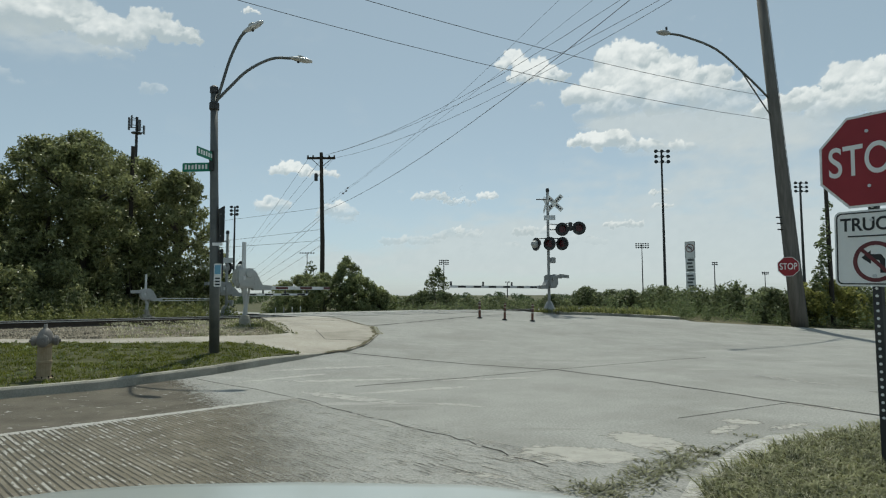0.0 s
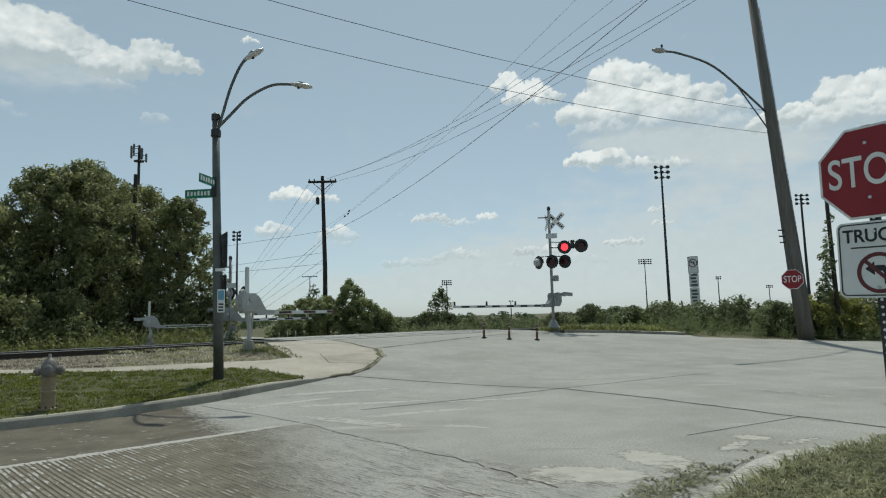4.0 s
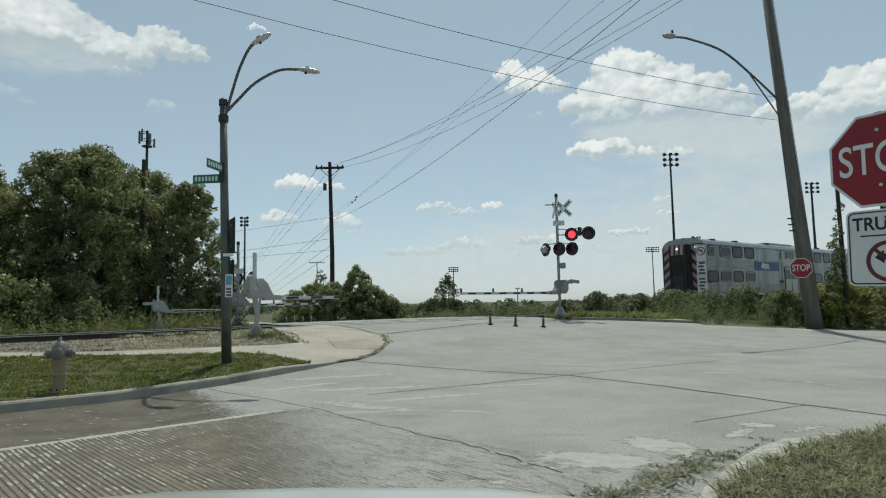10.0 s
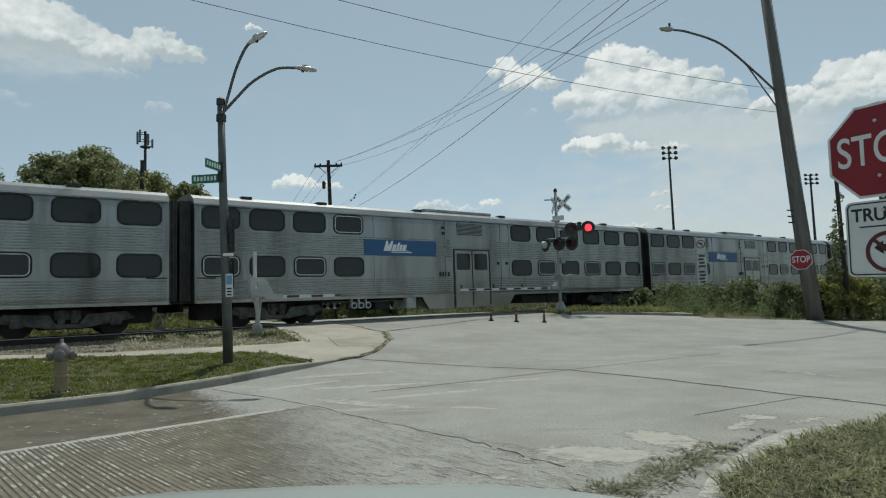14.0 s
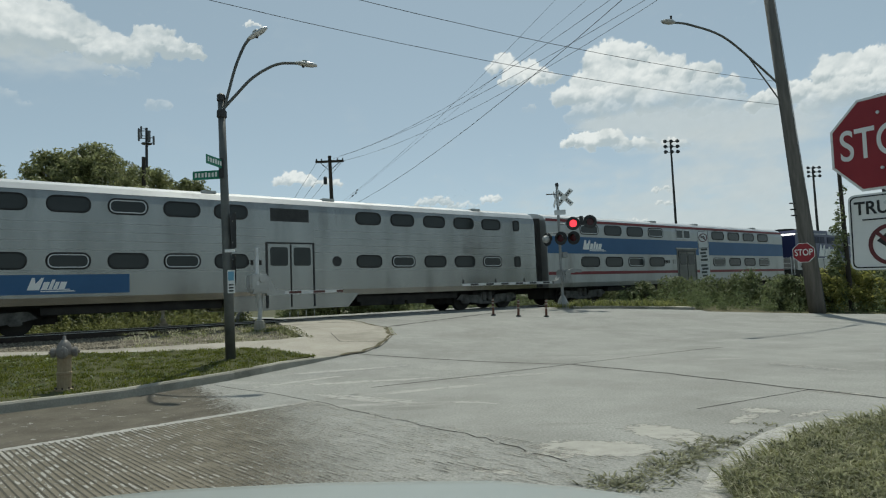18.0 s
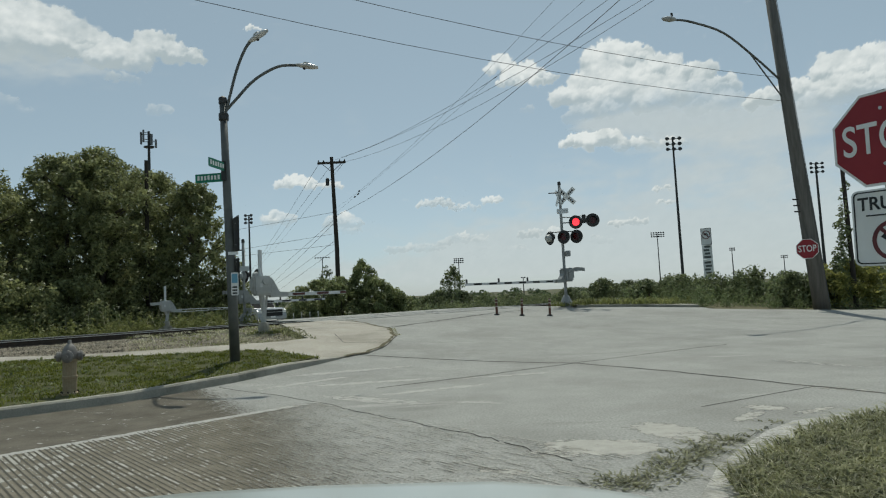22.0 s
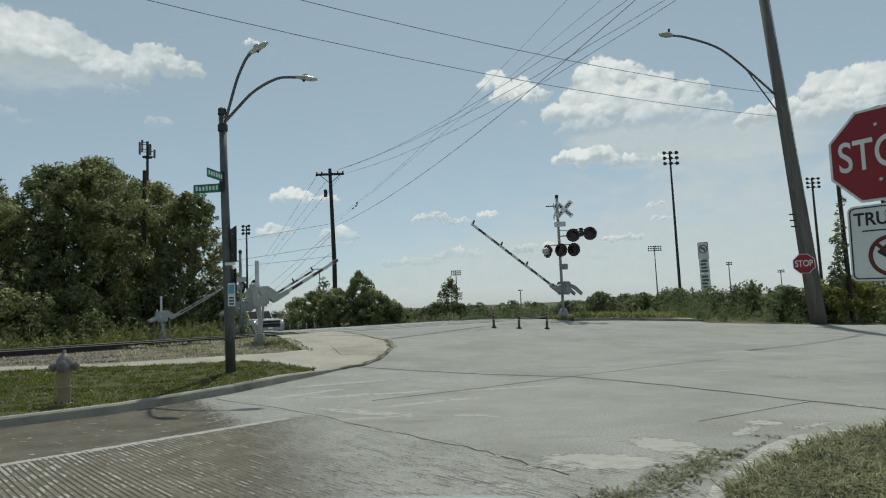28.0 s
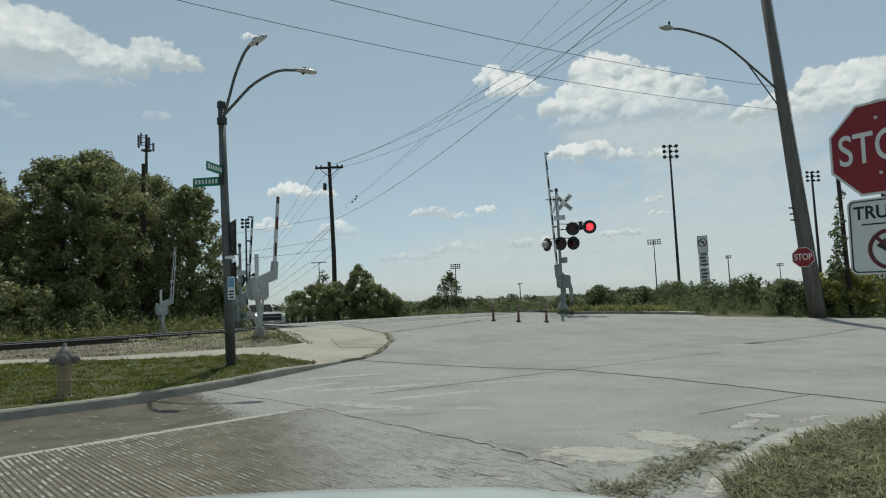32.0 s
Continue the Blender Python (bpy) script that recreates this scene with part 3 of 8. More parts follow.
def blades(name, poly, n, h, w, seed, dz, material, label, category="grass", parent=None, lean=0.5, kind="stuff", tuft=0, spread=0.03):
    """Grass blades over an outline."""
    rng = np.random.default_rng(seed)
    P = np.asarray(poly, float)
    lo, hi = P.min(0), P.max(0)
    pts = np.empty((0, 2))
    while len(pts) < n:
        c = lo + (hi - lo) * rng.random((n * 2, 2))
        ok = np.zeros(len(c), bool)
        for (x0, y0), (x1, y1) in zip(P, np.roll(P, -1, 0)):
            if y0 != y1:
                ok ^= ((y0 > c[:, 1]) != (y1 > c[:, 1])) & (c[:, 0] < (x1 - x0) * (c[:, 1] - y0) / (y1 - y0) + x0)
        pts = np.vstack([pts, c[ok]])
    pts = pts[:n]
    if tuft:
        # blades gather into tufts and lean out of them
        c = pts[rng.integers(0, max(1, n // tuft), n)]
        off = rng.normal(size=(n, 2)) * spread
        pts = c + off
        b = np.arctan2(off[:, 1], off[:, 0]) + rng.normal(size=n) * 0.7
    else:
        b = rng.random(n) * 6.283
    z = np.array([level(x, y) for x, y in pts]) + dz
    ln = np.stack([np.cos(b), np.sin(b), 0 * b], 1)
    a = b + 1.57 + rng.normal(size=n) * 0.4
    dx = np.stack([np.cos(a), np.sin(a), 0 * a], 1) * w * (0.6 + 0.8 * rng.random(n))[:, None]
    hh = (h * (0.35 + 0.9 * rng.random(n)))[:, None]
    le = (lean * (0.4 + 1.1 * rng.random(n)))[:, None]
    base = np.c_[pts, z]
    up = np.array([0, 0, 1.0])
    mid = base + hh * (up * 0.62 + ln * le * 0.38)
    tip = base + hh * (up * (1.0 - 0.32 * np.minimum(le, 1.6)) + ln * le)
    v = np.stack([base - dx, base + dx, mid - dx * 0.8, mid + dx * 0.8, tip - dx * 0.15, tip + dx * 0.15], 1).reshape(-1, 3)
    k = 6 * np.arange(n)[:, None]
    f = np.vstack([k + np.array([[0, 1, 3, 2]]), k + np.array([[2, 3, 5, 4]])])
    ob = raw(name, v, f, material, parent)
    return tagged(ob, label, category, kind=kind)


def worn(name, material, parent, label, at, size, turn=0.0, most=0.75, dz=0.003, step=0.08):
    """A thin worn film on the street, thickest in its middle."""
    nx, ny = max(6, int(2 * size[0] / step)), max(6, int(2 * size[1] / step))
    U, W = np.meshgrid(np.linspace(-1, 1, nx + 1), np.linspace(-1, 1, ny + 1))
    th = most * np.clip(1.25 * (1 - U ** 2) ** 0.8 * (1 - W ** 2) ** 0.8, 0, 1)
    c, s_ = math.cos(radians(turn)), math.sin(radians(turn))
    X, Y = at[0] + c * U * size[0] - s_ * W * size[1], at[1] + s_ * U * size[0] + c * W * size[1]
    return film(name, X, Y, th, material, parent, label, dz)


def film(name, X, Y, th, material, parent, label, dz):
    n = X.shape[1]
    v = np.array([(x, y, level(x, y) + dz) for x, y in zip(X.ravel(), Y.ravel())])
    j, i = np.nonzero(np.ones((X.shape[0] - 1, n - 1)))
    f = np.stack([j * n + i, j * n + i + 1, (j + 1) * n + i + 1, (j + 1) * n + i], 1)
    ob = raw(name, v, f, material, parent)
    ob.data.attributes.new("thickness", "FLOAT", "POINT").data.foreach_set("value", th.ravel().astype(np.float32))
    if label:
        ob["label"] = label
    return ob


def inside(poly, n, rng):
    P = np.asarray(poly, float)
    lo, hi = P.min(0), P.max(0)
    pts = np.empty((0, 2))
    while len(pts) < n:
        c = lo + (hi - lo) * rng.random((n * 2, 2))
        ok = np.zeros(len(c), bool)
        for (x0, y0), (x1, y1) in zip(P, np.roll(P, -1, 0)):
            if y0 != y1:
                ok ^= ((y0 > c[:, 1]) != (y1 > c[:, 1])) & (c[:, 0] < (x1 - x0) * (c[:, 1] - y0) / (y1 - y0) + x0)
        pts = np.vstack([pts, c[ok]])
    return pts[:n]


# ---- ground, street, track ----
def smooth(a, b, x):
    k = min(1.0, max(0.0, (x - a) / (b - a)))
    return k * k * (3 - 2 * k)


def ground_height(x, y):
    s, q = D.x * x + D.y * y, DIST + N.x * x + N.y * y
    dip = smooth(6.6, 4.6, q) * smooth(-5.0, -3.6, q) * max(smooth(7.6, 6.2, s), smooth(21.6, 23, s))
    far = smooth(-30, -120, q)
    return level(x, y) - 0.07 - 0.16 * dip - 0.5 * far


def build_ground():
    ax = sorted({round(v, 2) for v in [*np.arange(-60, 60.1, 1.5), *np.arange(-300, 301, 20), -3500, -2200, -1400, -800, -500, 500, 800, 1400, 2200, 3500]})
    n = len(ax)
    v = np.array([(x, y, ground_height(x, y)) for y in ax for x in ax])
    f = np.array([(j * n + i, j * n + i + 1, (j + 1) * n + i + 1, (j + 1) * n + i) for j in range(n - 1) for i in range(n - 1)])
    tagged(raw("ground", v, f, EARTH), "weedy earth on both sides of the railway", "ground", kind="structure")


build_ground()
KERB_LINE = [tq(-60, 12.9).xy[:], tq(-8, 12.8).xy[:], (-6.05, 8.46), (-4.98, 9.32), (-3.83, 10.83), (-3.16, 12.01), (-2.68, 12.85), (-2.29, 13.69)]
ARC = [(-1.92, 14.13), (-1.65, 15.23), (-1.56, 17.0), (-1.84, 18.64), (-2.46, 19.54), tq(10.4, 2.1).xy[:]]
RIGHT_EDGE = [tq(21.4, 2.1).xy[:], (5.3, 26.6), (7.5, 26.7), (10.67, 26.3), (10.7, 25.7), (14.18, 25.3), (17.4, 24.4), (30, 21), (60, 12)]
sheet("road", [*KERB_LINE, *ARC, *RIGHT_EDGE, (60, -40), (-60, -60)], 0, 0, CONCRETE, "grey worn concrete street climbing to a level crossing", "road", 0.5)
sheet("road_beyond", [tq(s, q).xy[:] for s, q in ((10.4, -2.35), (20.8, -2.35), (20.5, -180), (11, -180))], -0.004, 0, CONCRETE, "grey street beyond the railway", "road", 1)
LAWN_BACK = [(-2.78, 12.75), (-3.4, 13.3), (-4.02, 13.85), (-4.86, 13.73), (-6.43, 13.12), (-7.99, 12.76), (-8.82, 12.29), tq(-8, 8).xy[:], tq(-50, 8).xy[:]]


def offset(line, d):
    out = []
    for i, p in enumerate(line):
        a, b = Vector(line[max(0, i - 1)]), Vector(line[min(len(line) - 1, i + 1)])
        t = (b - a).normalized()
        out.append((p[0] - t.y * d, p[1] + t.x * d))
    return out


LAWN_FRONT = offset(KERB_LINE[:-1], 0.17)
LAWN = [*LAWN_FRONT, *LAWN_BACK]
lawn = sheet("lawn", LAWN, 0.12, 0.1, LAWN_SOIL, "sunlit mown lawn strip behind the kerb", "lawn")
WALK_EDGE = [(-4.2, 15.35), (-5.2, 14.8), (-5.97, 14.37), (-6.7, 13.96), (-7.39, 13.58), (-8.1, 13.29), (-8.82, 13.09), (-9.58, 12.97)]
WALK_BACK = [(-3.68, 16.0), *WALK_EDGE, tq(-8, 7.05).xy[:], tq(-50, 7.05).xy[:]]
sheet("pavement", [*[p for p in LAWN_BACK[::-1]], *WALK_BACK], 0.1, 0.12, CONCRETE_TAN, "pale concrete footway along the lawn", "pavement")
sheet("pavement_apron", [(-2.29, 13.72), *ARC, tq(8.4, 2.1).xy[:], (-4.91, 18.7), (-3.68, 16.02), (-4.0, 13.87), (-2.8, 12.8)], 0.03, 0.05, CONCRETE_TAN, "tan concrete footway apron rounding the corner to the crossing", "pavement")
GRAVEL_AREA = [(-3.7, 16.05), *[(x, y + 0.02) for x, y in WALK_EDGE[:5]], (-7.9, 14.8), tq(3.6, 2.4).xy[:], tq(8.3, 2.2).xy[:], (-4.95, 18.6)]
sheet("gravel_patch", GRAVEL_AREA, 0.035, 0, GRAVEL, "tan gravel patch with dry weeds beside the track", "gravel", height=ground_height)
sheet("ballast_shoulder", [tq(-50, 7.03).xy[:], tq(-8, 7.03).xy[:], *[(x, y + 0.02) for x, y in WALK_EDGE[:3:-1]], (-7.85, 14.9), tq(3.8, 2.0).xy[:], tq(-50, 2.0).xy[:]], 0.02, 0, BALLAST, "grey crushed-stone shoulder of the track", "gravel", height=ground_height)


def build_kerb():
    """Raised kerb: face, rounded nose and top, in lengths with joints between."""
    line = KERB_LINE
    back = offset(line, 0.16)
    k = tagged(new("kerb"), "grey concrete kerb along the lawn, stained and chipped", "kerb", kind="structure")
    for i in range(1, len(line) - 1):
        h0, h1 = (0.14, 0.14) if i < len(line) - 3 else ((0.14, 0.09) if i == len(line) - 3 else (0.09, 0.015))
        bm = bmn()
        rows = []
        for (fx, fy), (bx, by), h in ((line[i], back[i], h0), (line[i + 1], back[i + 1], h1)):
            z = level(fx, fy)
            mx, my = fx + (bx - fx) * 0.14, fy + (by - fy) * 0.14
            nx, ny = fx + (bx - fx) * 0.3, fy + (by - fy) * 0.3
            rows.append([bm.verts.new(c) for c in ((fx, fy, z - 0.05), (mx, my, z + h * 0.8), (nx, ny, z + h), (bx, by, z + h), (bx, by, z - 0.05))])
        for a in range(4):
            bm.faces.new((rows[0][a], rows[1][a], rows[1][a + 1], rows[0][a + 1]))
        bm.faces.new(rows[0])
        bm.faces.new(rows[1][::-1])
        bmesh.ops.recalc_face_normals(bm, faces=bm.faces)
        part("kerb_stone", bm, KERB, k)


build_kerb()
# the traffic island kerb beside the signal mast
sheet("kerb_island", [(5.4, 26.75), (7.5, 26.85), (10.5, 26.45), (10.4, 27.0), (7.4, 27.5), (5.3, 27.9)], 0.1, 0.14, KERB, "low concrete kerb at the foot of the signal mast", "kerb")
VERGE = [(1.75, 3.8), (1.9, 4.33), (2.62, 5.1), (3.33, 5.62), (4.4, 6.23), (9, 7.4), (13, 2), (7, -8), (1.6, -5), (1.5, 2.5)]
sheet("verge", VERGE, 0.07, 0.09, LAWN_SOIL, "overgrown grass verge under the stop sign", "lawn")
sheet("verge_kerb", [(1.4, 3.5), (1.55, 4.15), (1.98, 4.87), (2.4, 5.4), (2.9, 5.95), (3.37, 6.33), (4.2, 6.6), (9, 7.75), (9, 7.4), (4.4, 6.23), (3.33, 5.62), (2.62, 5.1), (1.9, 4.33), (1.75, 3.8), (1.62, 3.4)], 0.018, 0.03, CONCRETE_PALE, "crumbling pale kerb edge of the verge", "kerb")


def build_street_marks():
    marks = tagged(new("road_joints"), "dark tar-filled joints and cracks in the concrete", "joint", kind="structure")
    for pts, w in (([(-2.15, 13.95), (0.2, 13.0), (2.34, 12.08)], 0.05), ([(2.34, 12.08), (3.6, 10.3), (4.73, 8.3)], 0.055), ([(4.73, 8.3), (5.24, 7.5), (5.9, 6.5)], 0.06),
                   ([(-1.27, 9.95), (0.6, 11.0), (2.34, 12.08)], 0.02), ([(4.73, 8.3), (2.84, 7.3)], 0.009), ([(0.14, 6.5), (0.24, 6.3), (0.33, 6.27), (0.4, 6.08)], 0.013), ([(0.44, 6.03), (0.6, 5.86), (0.66, 5.68)], 0.022), ([(0.7, 5.62), (0.84, 5.5), (0.95, 5.3)], 0.012), ([(-3.95, 10.4), (-3.51, 10.09), (-2.75, 9.62), (-1.95, 8.87)], 0.008), ([(-1.93, 8.85), (-1.7, 8.62), (-1.62, 8.5), (-1.48, 8.27)], 0.007), ([(-1.42, 8.2), (-1.3, 8.05), (-1.12, 7.87), (-1.0, 7.72)], 0.013), ([(-0.96, 7.69), (-0.8, 7.46), (-0.72, 7.42)], 0.007), ([(-0.66, 7.36), (-0.5, 7.2), (-0.36, 6.98), (-0.22, 6.84)], 0.008), ([(-0.2, 6.8), (-0.05, 6.64), (0.14, 6.5)], 0.012),
                   ([(2.34, 12.08), (5.0, 13.6), (6.2, 14.2)], 0.008),
                   ([(-2.06, 19.0), (-0.54, 21.04), (1.62, 24.3), (3.2, 26.0)], 0.12), ([(-3.3, 17.3), (-2.75, 15.6), (-1.75, 15.7)], 0.02), ([(-4.3, 20.4), (-2.9, 20.0)], 0.02)):
        part("joint", strip(bmn(), pts, w, 0.036 if pts[0][0] < -2.2 and pts[0][1] > 14 else 0.004), TAR, marks)
    part("joint", strip(bmn(), [(-4.0, 22.6), (-2.5, 19.6), (-1.88, 18.66), (-1.6, 17.0), (-1.7, 15.2), (-2.0, 14.1), (-2.4, 13.6)], 0.11, 0.036), mat("joint_dirt", (0.06, 0.055, 0.03), (0.13, 0.11, 0.06), 8, 1), marks, "weedy earth-filled joint")
    for k, (x, y, a, b, rot, most) in enumerate(((-1.4, 10.6, 1.8, 0.2, 12, 0.62), (-0.3, 9.6, 1.4, 0.2, 20, 0.62), (-1.9, 11.9, 1.8, 0.18, 25, 0.62), (0.3, 8.3, 0.6, 0.14, -20, 0.58), (0.9, 10.8, 1.4, 0.18, 10, 0.6), (-2.6, 10.7, 1.4, 0.14, 40, 0.62), (-1.2, 8.9, 1.5, 0.3, -35, 0.58), (6.0, 10.5, 1.2, 0.25, -62, 0.52))):
        worn("worn_patch", PALEWORN, marks, "pale patch of worn concrete", (x, y), (a, b), rot, most, 0.0014 + 0.00012 * k)
    for k, (x, y, a, b, rot, most) in enumerate(((2.1, 6.2, 0.62, 0.38, -62, 0.76), (2.3, 5.85, 0.44, 0.28, -40, 0.7), (1.3, 5.72, 0.75, 0.4, -14, 0.76), (0.85, 5.55, 0.4, 0.16, -20, 0.62), (3.48, 7.1, 0.32, 0.22, -20, 0.7), (3.1, 6.7, 0.5, 0.14, 40, 0.66), (2.85, 5.75, 0.7, 0.16, 46, 0.66), (3.9, 6.85, 0.5, 0.14, 26, 0.62), (0.35, 5.1, 0.4, 0.14, -25, 0.6), (4.9, 8.05, 0.7, 0.2, -50, 0.6))):
        worn("broken_patch", PALEBROKEN, marks, "pale patch of broken concrete", (x, y), (a, b), rot, most * 1.03, 0.0012 + 0.0001 * k, 0.05)
    worn("stain", DARKFILM, marks, "elongated dark patch on the concrete", (6.6, 8.9), (0.5, 0.16), 110, 0.58, 0.0035)


build_street_marks()


def build_grooves():
    """The grooved slab: fine parallel grooves, their shade painted as dark flat strips, from its edge towards the
    bonnet, fading out into plain concrete.
    """
    g = tagged(new("grooved_slab"), "grooved brown concrete slab with worn pale ridges", "pavement", kind="structure")
    e0, e1 = Vector((-6.3, 5.15, 0)), Vector((-2.0, 8.93, 0))
    along = (e1 - e0).normalized()
    run = Vector((0.7, -0.714, 0)).normalized()
    L = (e1 - e0).length

    def thick(k, u):
        """How much of the grooved skin is left, by the place along the edge and the distance from it."""
        return 0.74 - 0.26 * np.clip((k + 0.44 * u - 2.2) / 3.0, 0, 1)

    us, ks = np.linspace(0.0, 5.05, 44), np.linspace(-0.05, L, 50)
    P = [[e0 + along * float(k) + run * float(u) for u in us] for k in ks]
    th = np.array([[min(0.95, max(0.0, 0.5 + (5.1 - float(k) - 0.46 * float(u)) / 6.4)) for u in us] for k in ks])
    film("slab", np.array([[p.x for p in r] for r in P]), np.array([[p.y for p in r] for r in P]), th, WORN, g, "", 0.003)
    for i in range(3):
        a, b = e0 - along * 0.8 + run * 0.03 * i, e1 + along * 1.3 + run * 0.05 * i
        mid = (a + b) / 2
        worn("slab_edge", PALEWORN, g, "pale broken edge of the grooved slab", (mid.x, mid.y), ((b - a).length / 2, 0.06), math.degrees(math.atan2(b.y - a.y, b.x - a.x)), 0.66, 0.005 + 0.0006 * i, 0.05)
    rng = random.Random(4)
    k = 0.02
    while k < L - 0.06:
        for off, wid, z, m, nm, gain in ((0.0, 0.0085, 0.0064, GROOVE_SHADE, "groove", 1.0), (0.026, 0.015, 0.0056, RIDGE, "worn_ridge", 1.0)):
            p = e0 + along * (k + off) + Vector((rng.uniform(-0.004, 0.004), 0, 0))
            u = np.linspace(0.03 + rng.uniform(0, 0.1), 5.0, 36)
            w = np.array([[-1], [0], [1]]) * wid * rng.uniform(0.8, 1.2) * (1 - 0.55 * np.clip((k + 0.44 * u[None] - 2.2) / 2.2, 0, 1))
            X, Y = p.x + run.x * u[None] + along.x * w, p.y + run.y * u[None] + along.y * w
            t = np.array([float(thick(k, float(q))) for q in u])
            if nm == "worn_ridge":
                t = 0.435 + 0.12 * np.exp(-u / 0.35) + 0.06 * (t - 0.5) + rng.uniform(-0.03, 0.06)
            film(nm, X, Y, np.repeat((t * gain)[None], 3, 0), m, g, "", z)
        k += 0.052


build_grooves()


def build_gutter():
    """Dusty brown strip between the kerb and the grooved slab."""
    kerb_side = [(-9.2, 5.8), (-6.05, 8.44), (-4.98, 9.3), (-4.4, 10.05), (-3.9, 10.7)]
    slab_side = [(-8.5, 3.2), (-6.3, 5.15), (-4.4, 6.8), (-3.1, 7.97), (-2.0, 8.93)]
    rows = []
    for (ax, ay), (bx, by), (cx, cy), (dx_, dy_) in zip(kerb_side, slab_side, kerb_side[1:], slab_side[1:]):
        for i in range(8):
            f = i / 8
            rows.append(((ax + (cx - ax) * f, ay + (cy - ay) * f), (bx + (dx_ - bx) * f, by + (dy_ - by) * f)))
    w = np.linspace(0, 1, 16)
    X = np.array([[a[0] + (b[0] - a[0]) * k for k in w] for a, b in rows])
    Y = np.array([[a[1] + (b[1] - a[1]) * k for k in w] for a, b in rows])
    fade = np.array([[max(0.0, min(1.0, (len(rows) - i + 2) / 13)) * (0.92 - 0.1 * k) for k in w] for i in range(len(rows))])
    ob = film("dusty_gutter", X, Y, fade, DUSTY, None, "", 0.0022)
    tagged(ob, "dusty brown gutter strip between kerb and grooved slab", "road", kind="structure")
    film("worn_streaks", X, Y, np.full(X.shape, 0.365) + 0.05 * (1 - fade / 0.92), PALEWORN, ob, "thin pale worn streaks", 0.0034)


build_gutter()


def build_track():
    t = thing("railway_track", Matrix.Translation(C0) @ pose(0, 0, 0, 0, 0, 37.4), "single railway track with rusty rails on wooden ties", "railway track", kind="structure")
    prof = [(-0.075, -0.18), (0.075, -0.18), (0.075, -0.165), (0.012, -0.14), (0.012, -0.045), (0.037, -0.035), (0.037, -0.004), (-0.037, -0.004), (-0.037, -0.035), (-0.012, -0.045), (-0.012, -0.14), (-0.075, -0.165)]
    for y in (-0.76, 0.76):
        bm = prism(bmn(), [(y + a, RAIL + b) for a, b in prof], -700, 700, "x")
        r = part("rail", bm, RUST, t)
        bm = bmn()
        box(bm, -700, 700, y - 0.0385, y + 0.036, RAIL - 0.02, RAIL)
        part("railhead", bm, RAILTOP, r, "polished running surface")
    bm = bmn()
    box(bm, -0.11, 0.11, -1.3, 1.3, RAIL - 0.34, RAIL - 0.185, 0.012)
    first = part("tie", bm, TIE, t)
    s = -34.0
    first.location.x = s
    while s < 60:
        s += 0.55
        if s < 7.8 or s > 22:
            again("tie", first, t, Matrix.Translation((s, 0, 0)))
    for name, lo, hi in (("ballast_bed", -700, 8.0), ("ballast_bed", 21.6, 700)):
        bm = prism(bmn(), [(-3.6, 0.3), (-2.3, RAIL - 0.2), (2.3, RAIL - 0.2), (4.0, 0.4), (4.2, 0.1), (-3.8, 0.1)], lo, hi, "x")
        tagged(part(name, bm, BALLAST, t), kind="")
    bm = bmn()
    rng = random.Random(9)
    for lo, hi in ((0.85, 2.15), (-0.66, 0.66), (-2.35, -0.85)):
        s = 10.1
        while s < 21.3:
            box(bm, s + 0.01, s + 2.26, -hi, -lo, RAIL - 0.25, RAIL - 0.012 + rng.uniform(-0.004, 0.004), 0.012)
            part("crossing_panel", bm, CONCRETE, t)
            bm = bmn()
            s += 2.28
    bm.free()
    # crushed stone lying on the near shoulder and over the gravel
    rng = np.random.default_rng(5)
    c = np.c_[rng.uniform(-9, 3.8, 17000), -rng.uniform(0.95, 7.1, 17000)]
    P = inside(GRAVEL_AREA, 4200, rng)
    g = np.c_[P @ np.array(D.xy), -(DIST + P @ np.array(N.xy))]
    c = np.vstack([c, g])
    n = len(c)
    z = np.array([max(RAIL - 0.2 if b > -2.3 else 0, ground_height(*tq(a, -b).xy) + 0.03) for a, b in c]) - 0.006
    r = 0.022 + 0.034 * rng.random(n) ** 2
    octa = np.array([(1, 0, 0), (0, 1, 0), (-1, 0, 0), (0, -1, 0), (0, 0, 1), (0, 0, -1)], float)
    v = (octa[None] * (r[:, None] * (0.6 + 0.7 * rng.random((n, 6))))[..., None]) + np.c_[c, z][:, None]
    fa = np.array([(0, 1, 4), (1, 2, 4), (2, 3, 4), (3, 0, 4), (1, 0, 5), (2, 1, 5), (3, 2, 5), (0, 3, 5)])
    f = (fa[None] + 6 * np.arange(n)[:, None, None]).reshape(-1, 3)
    tagged(raw("crushed_stone", v.reshape(-1, 3), f, STONE, t), kind="stuff")


build_track()


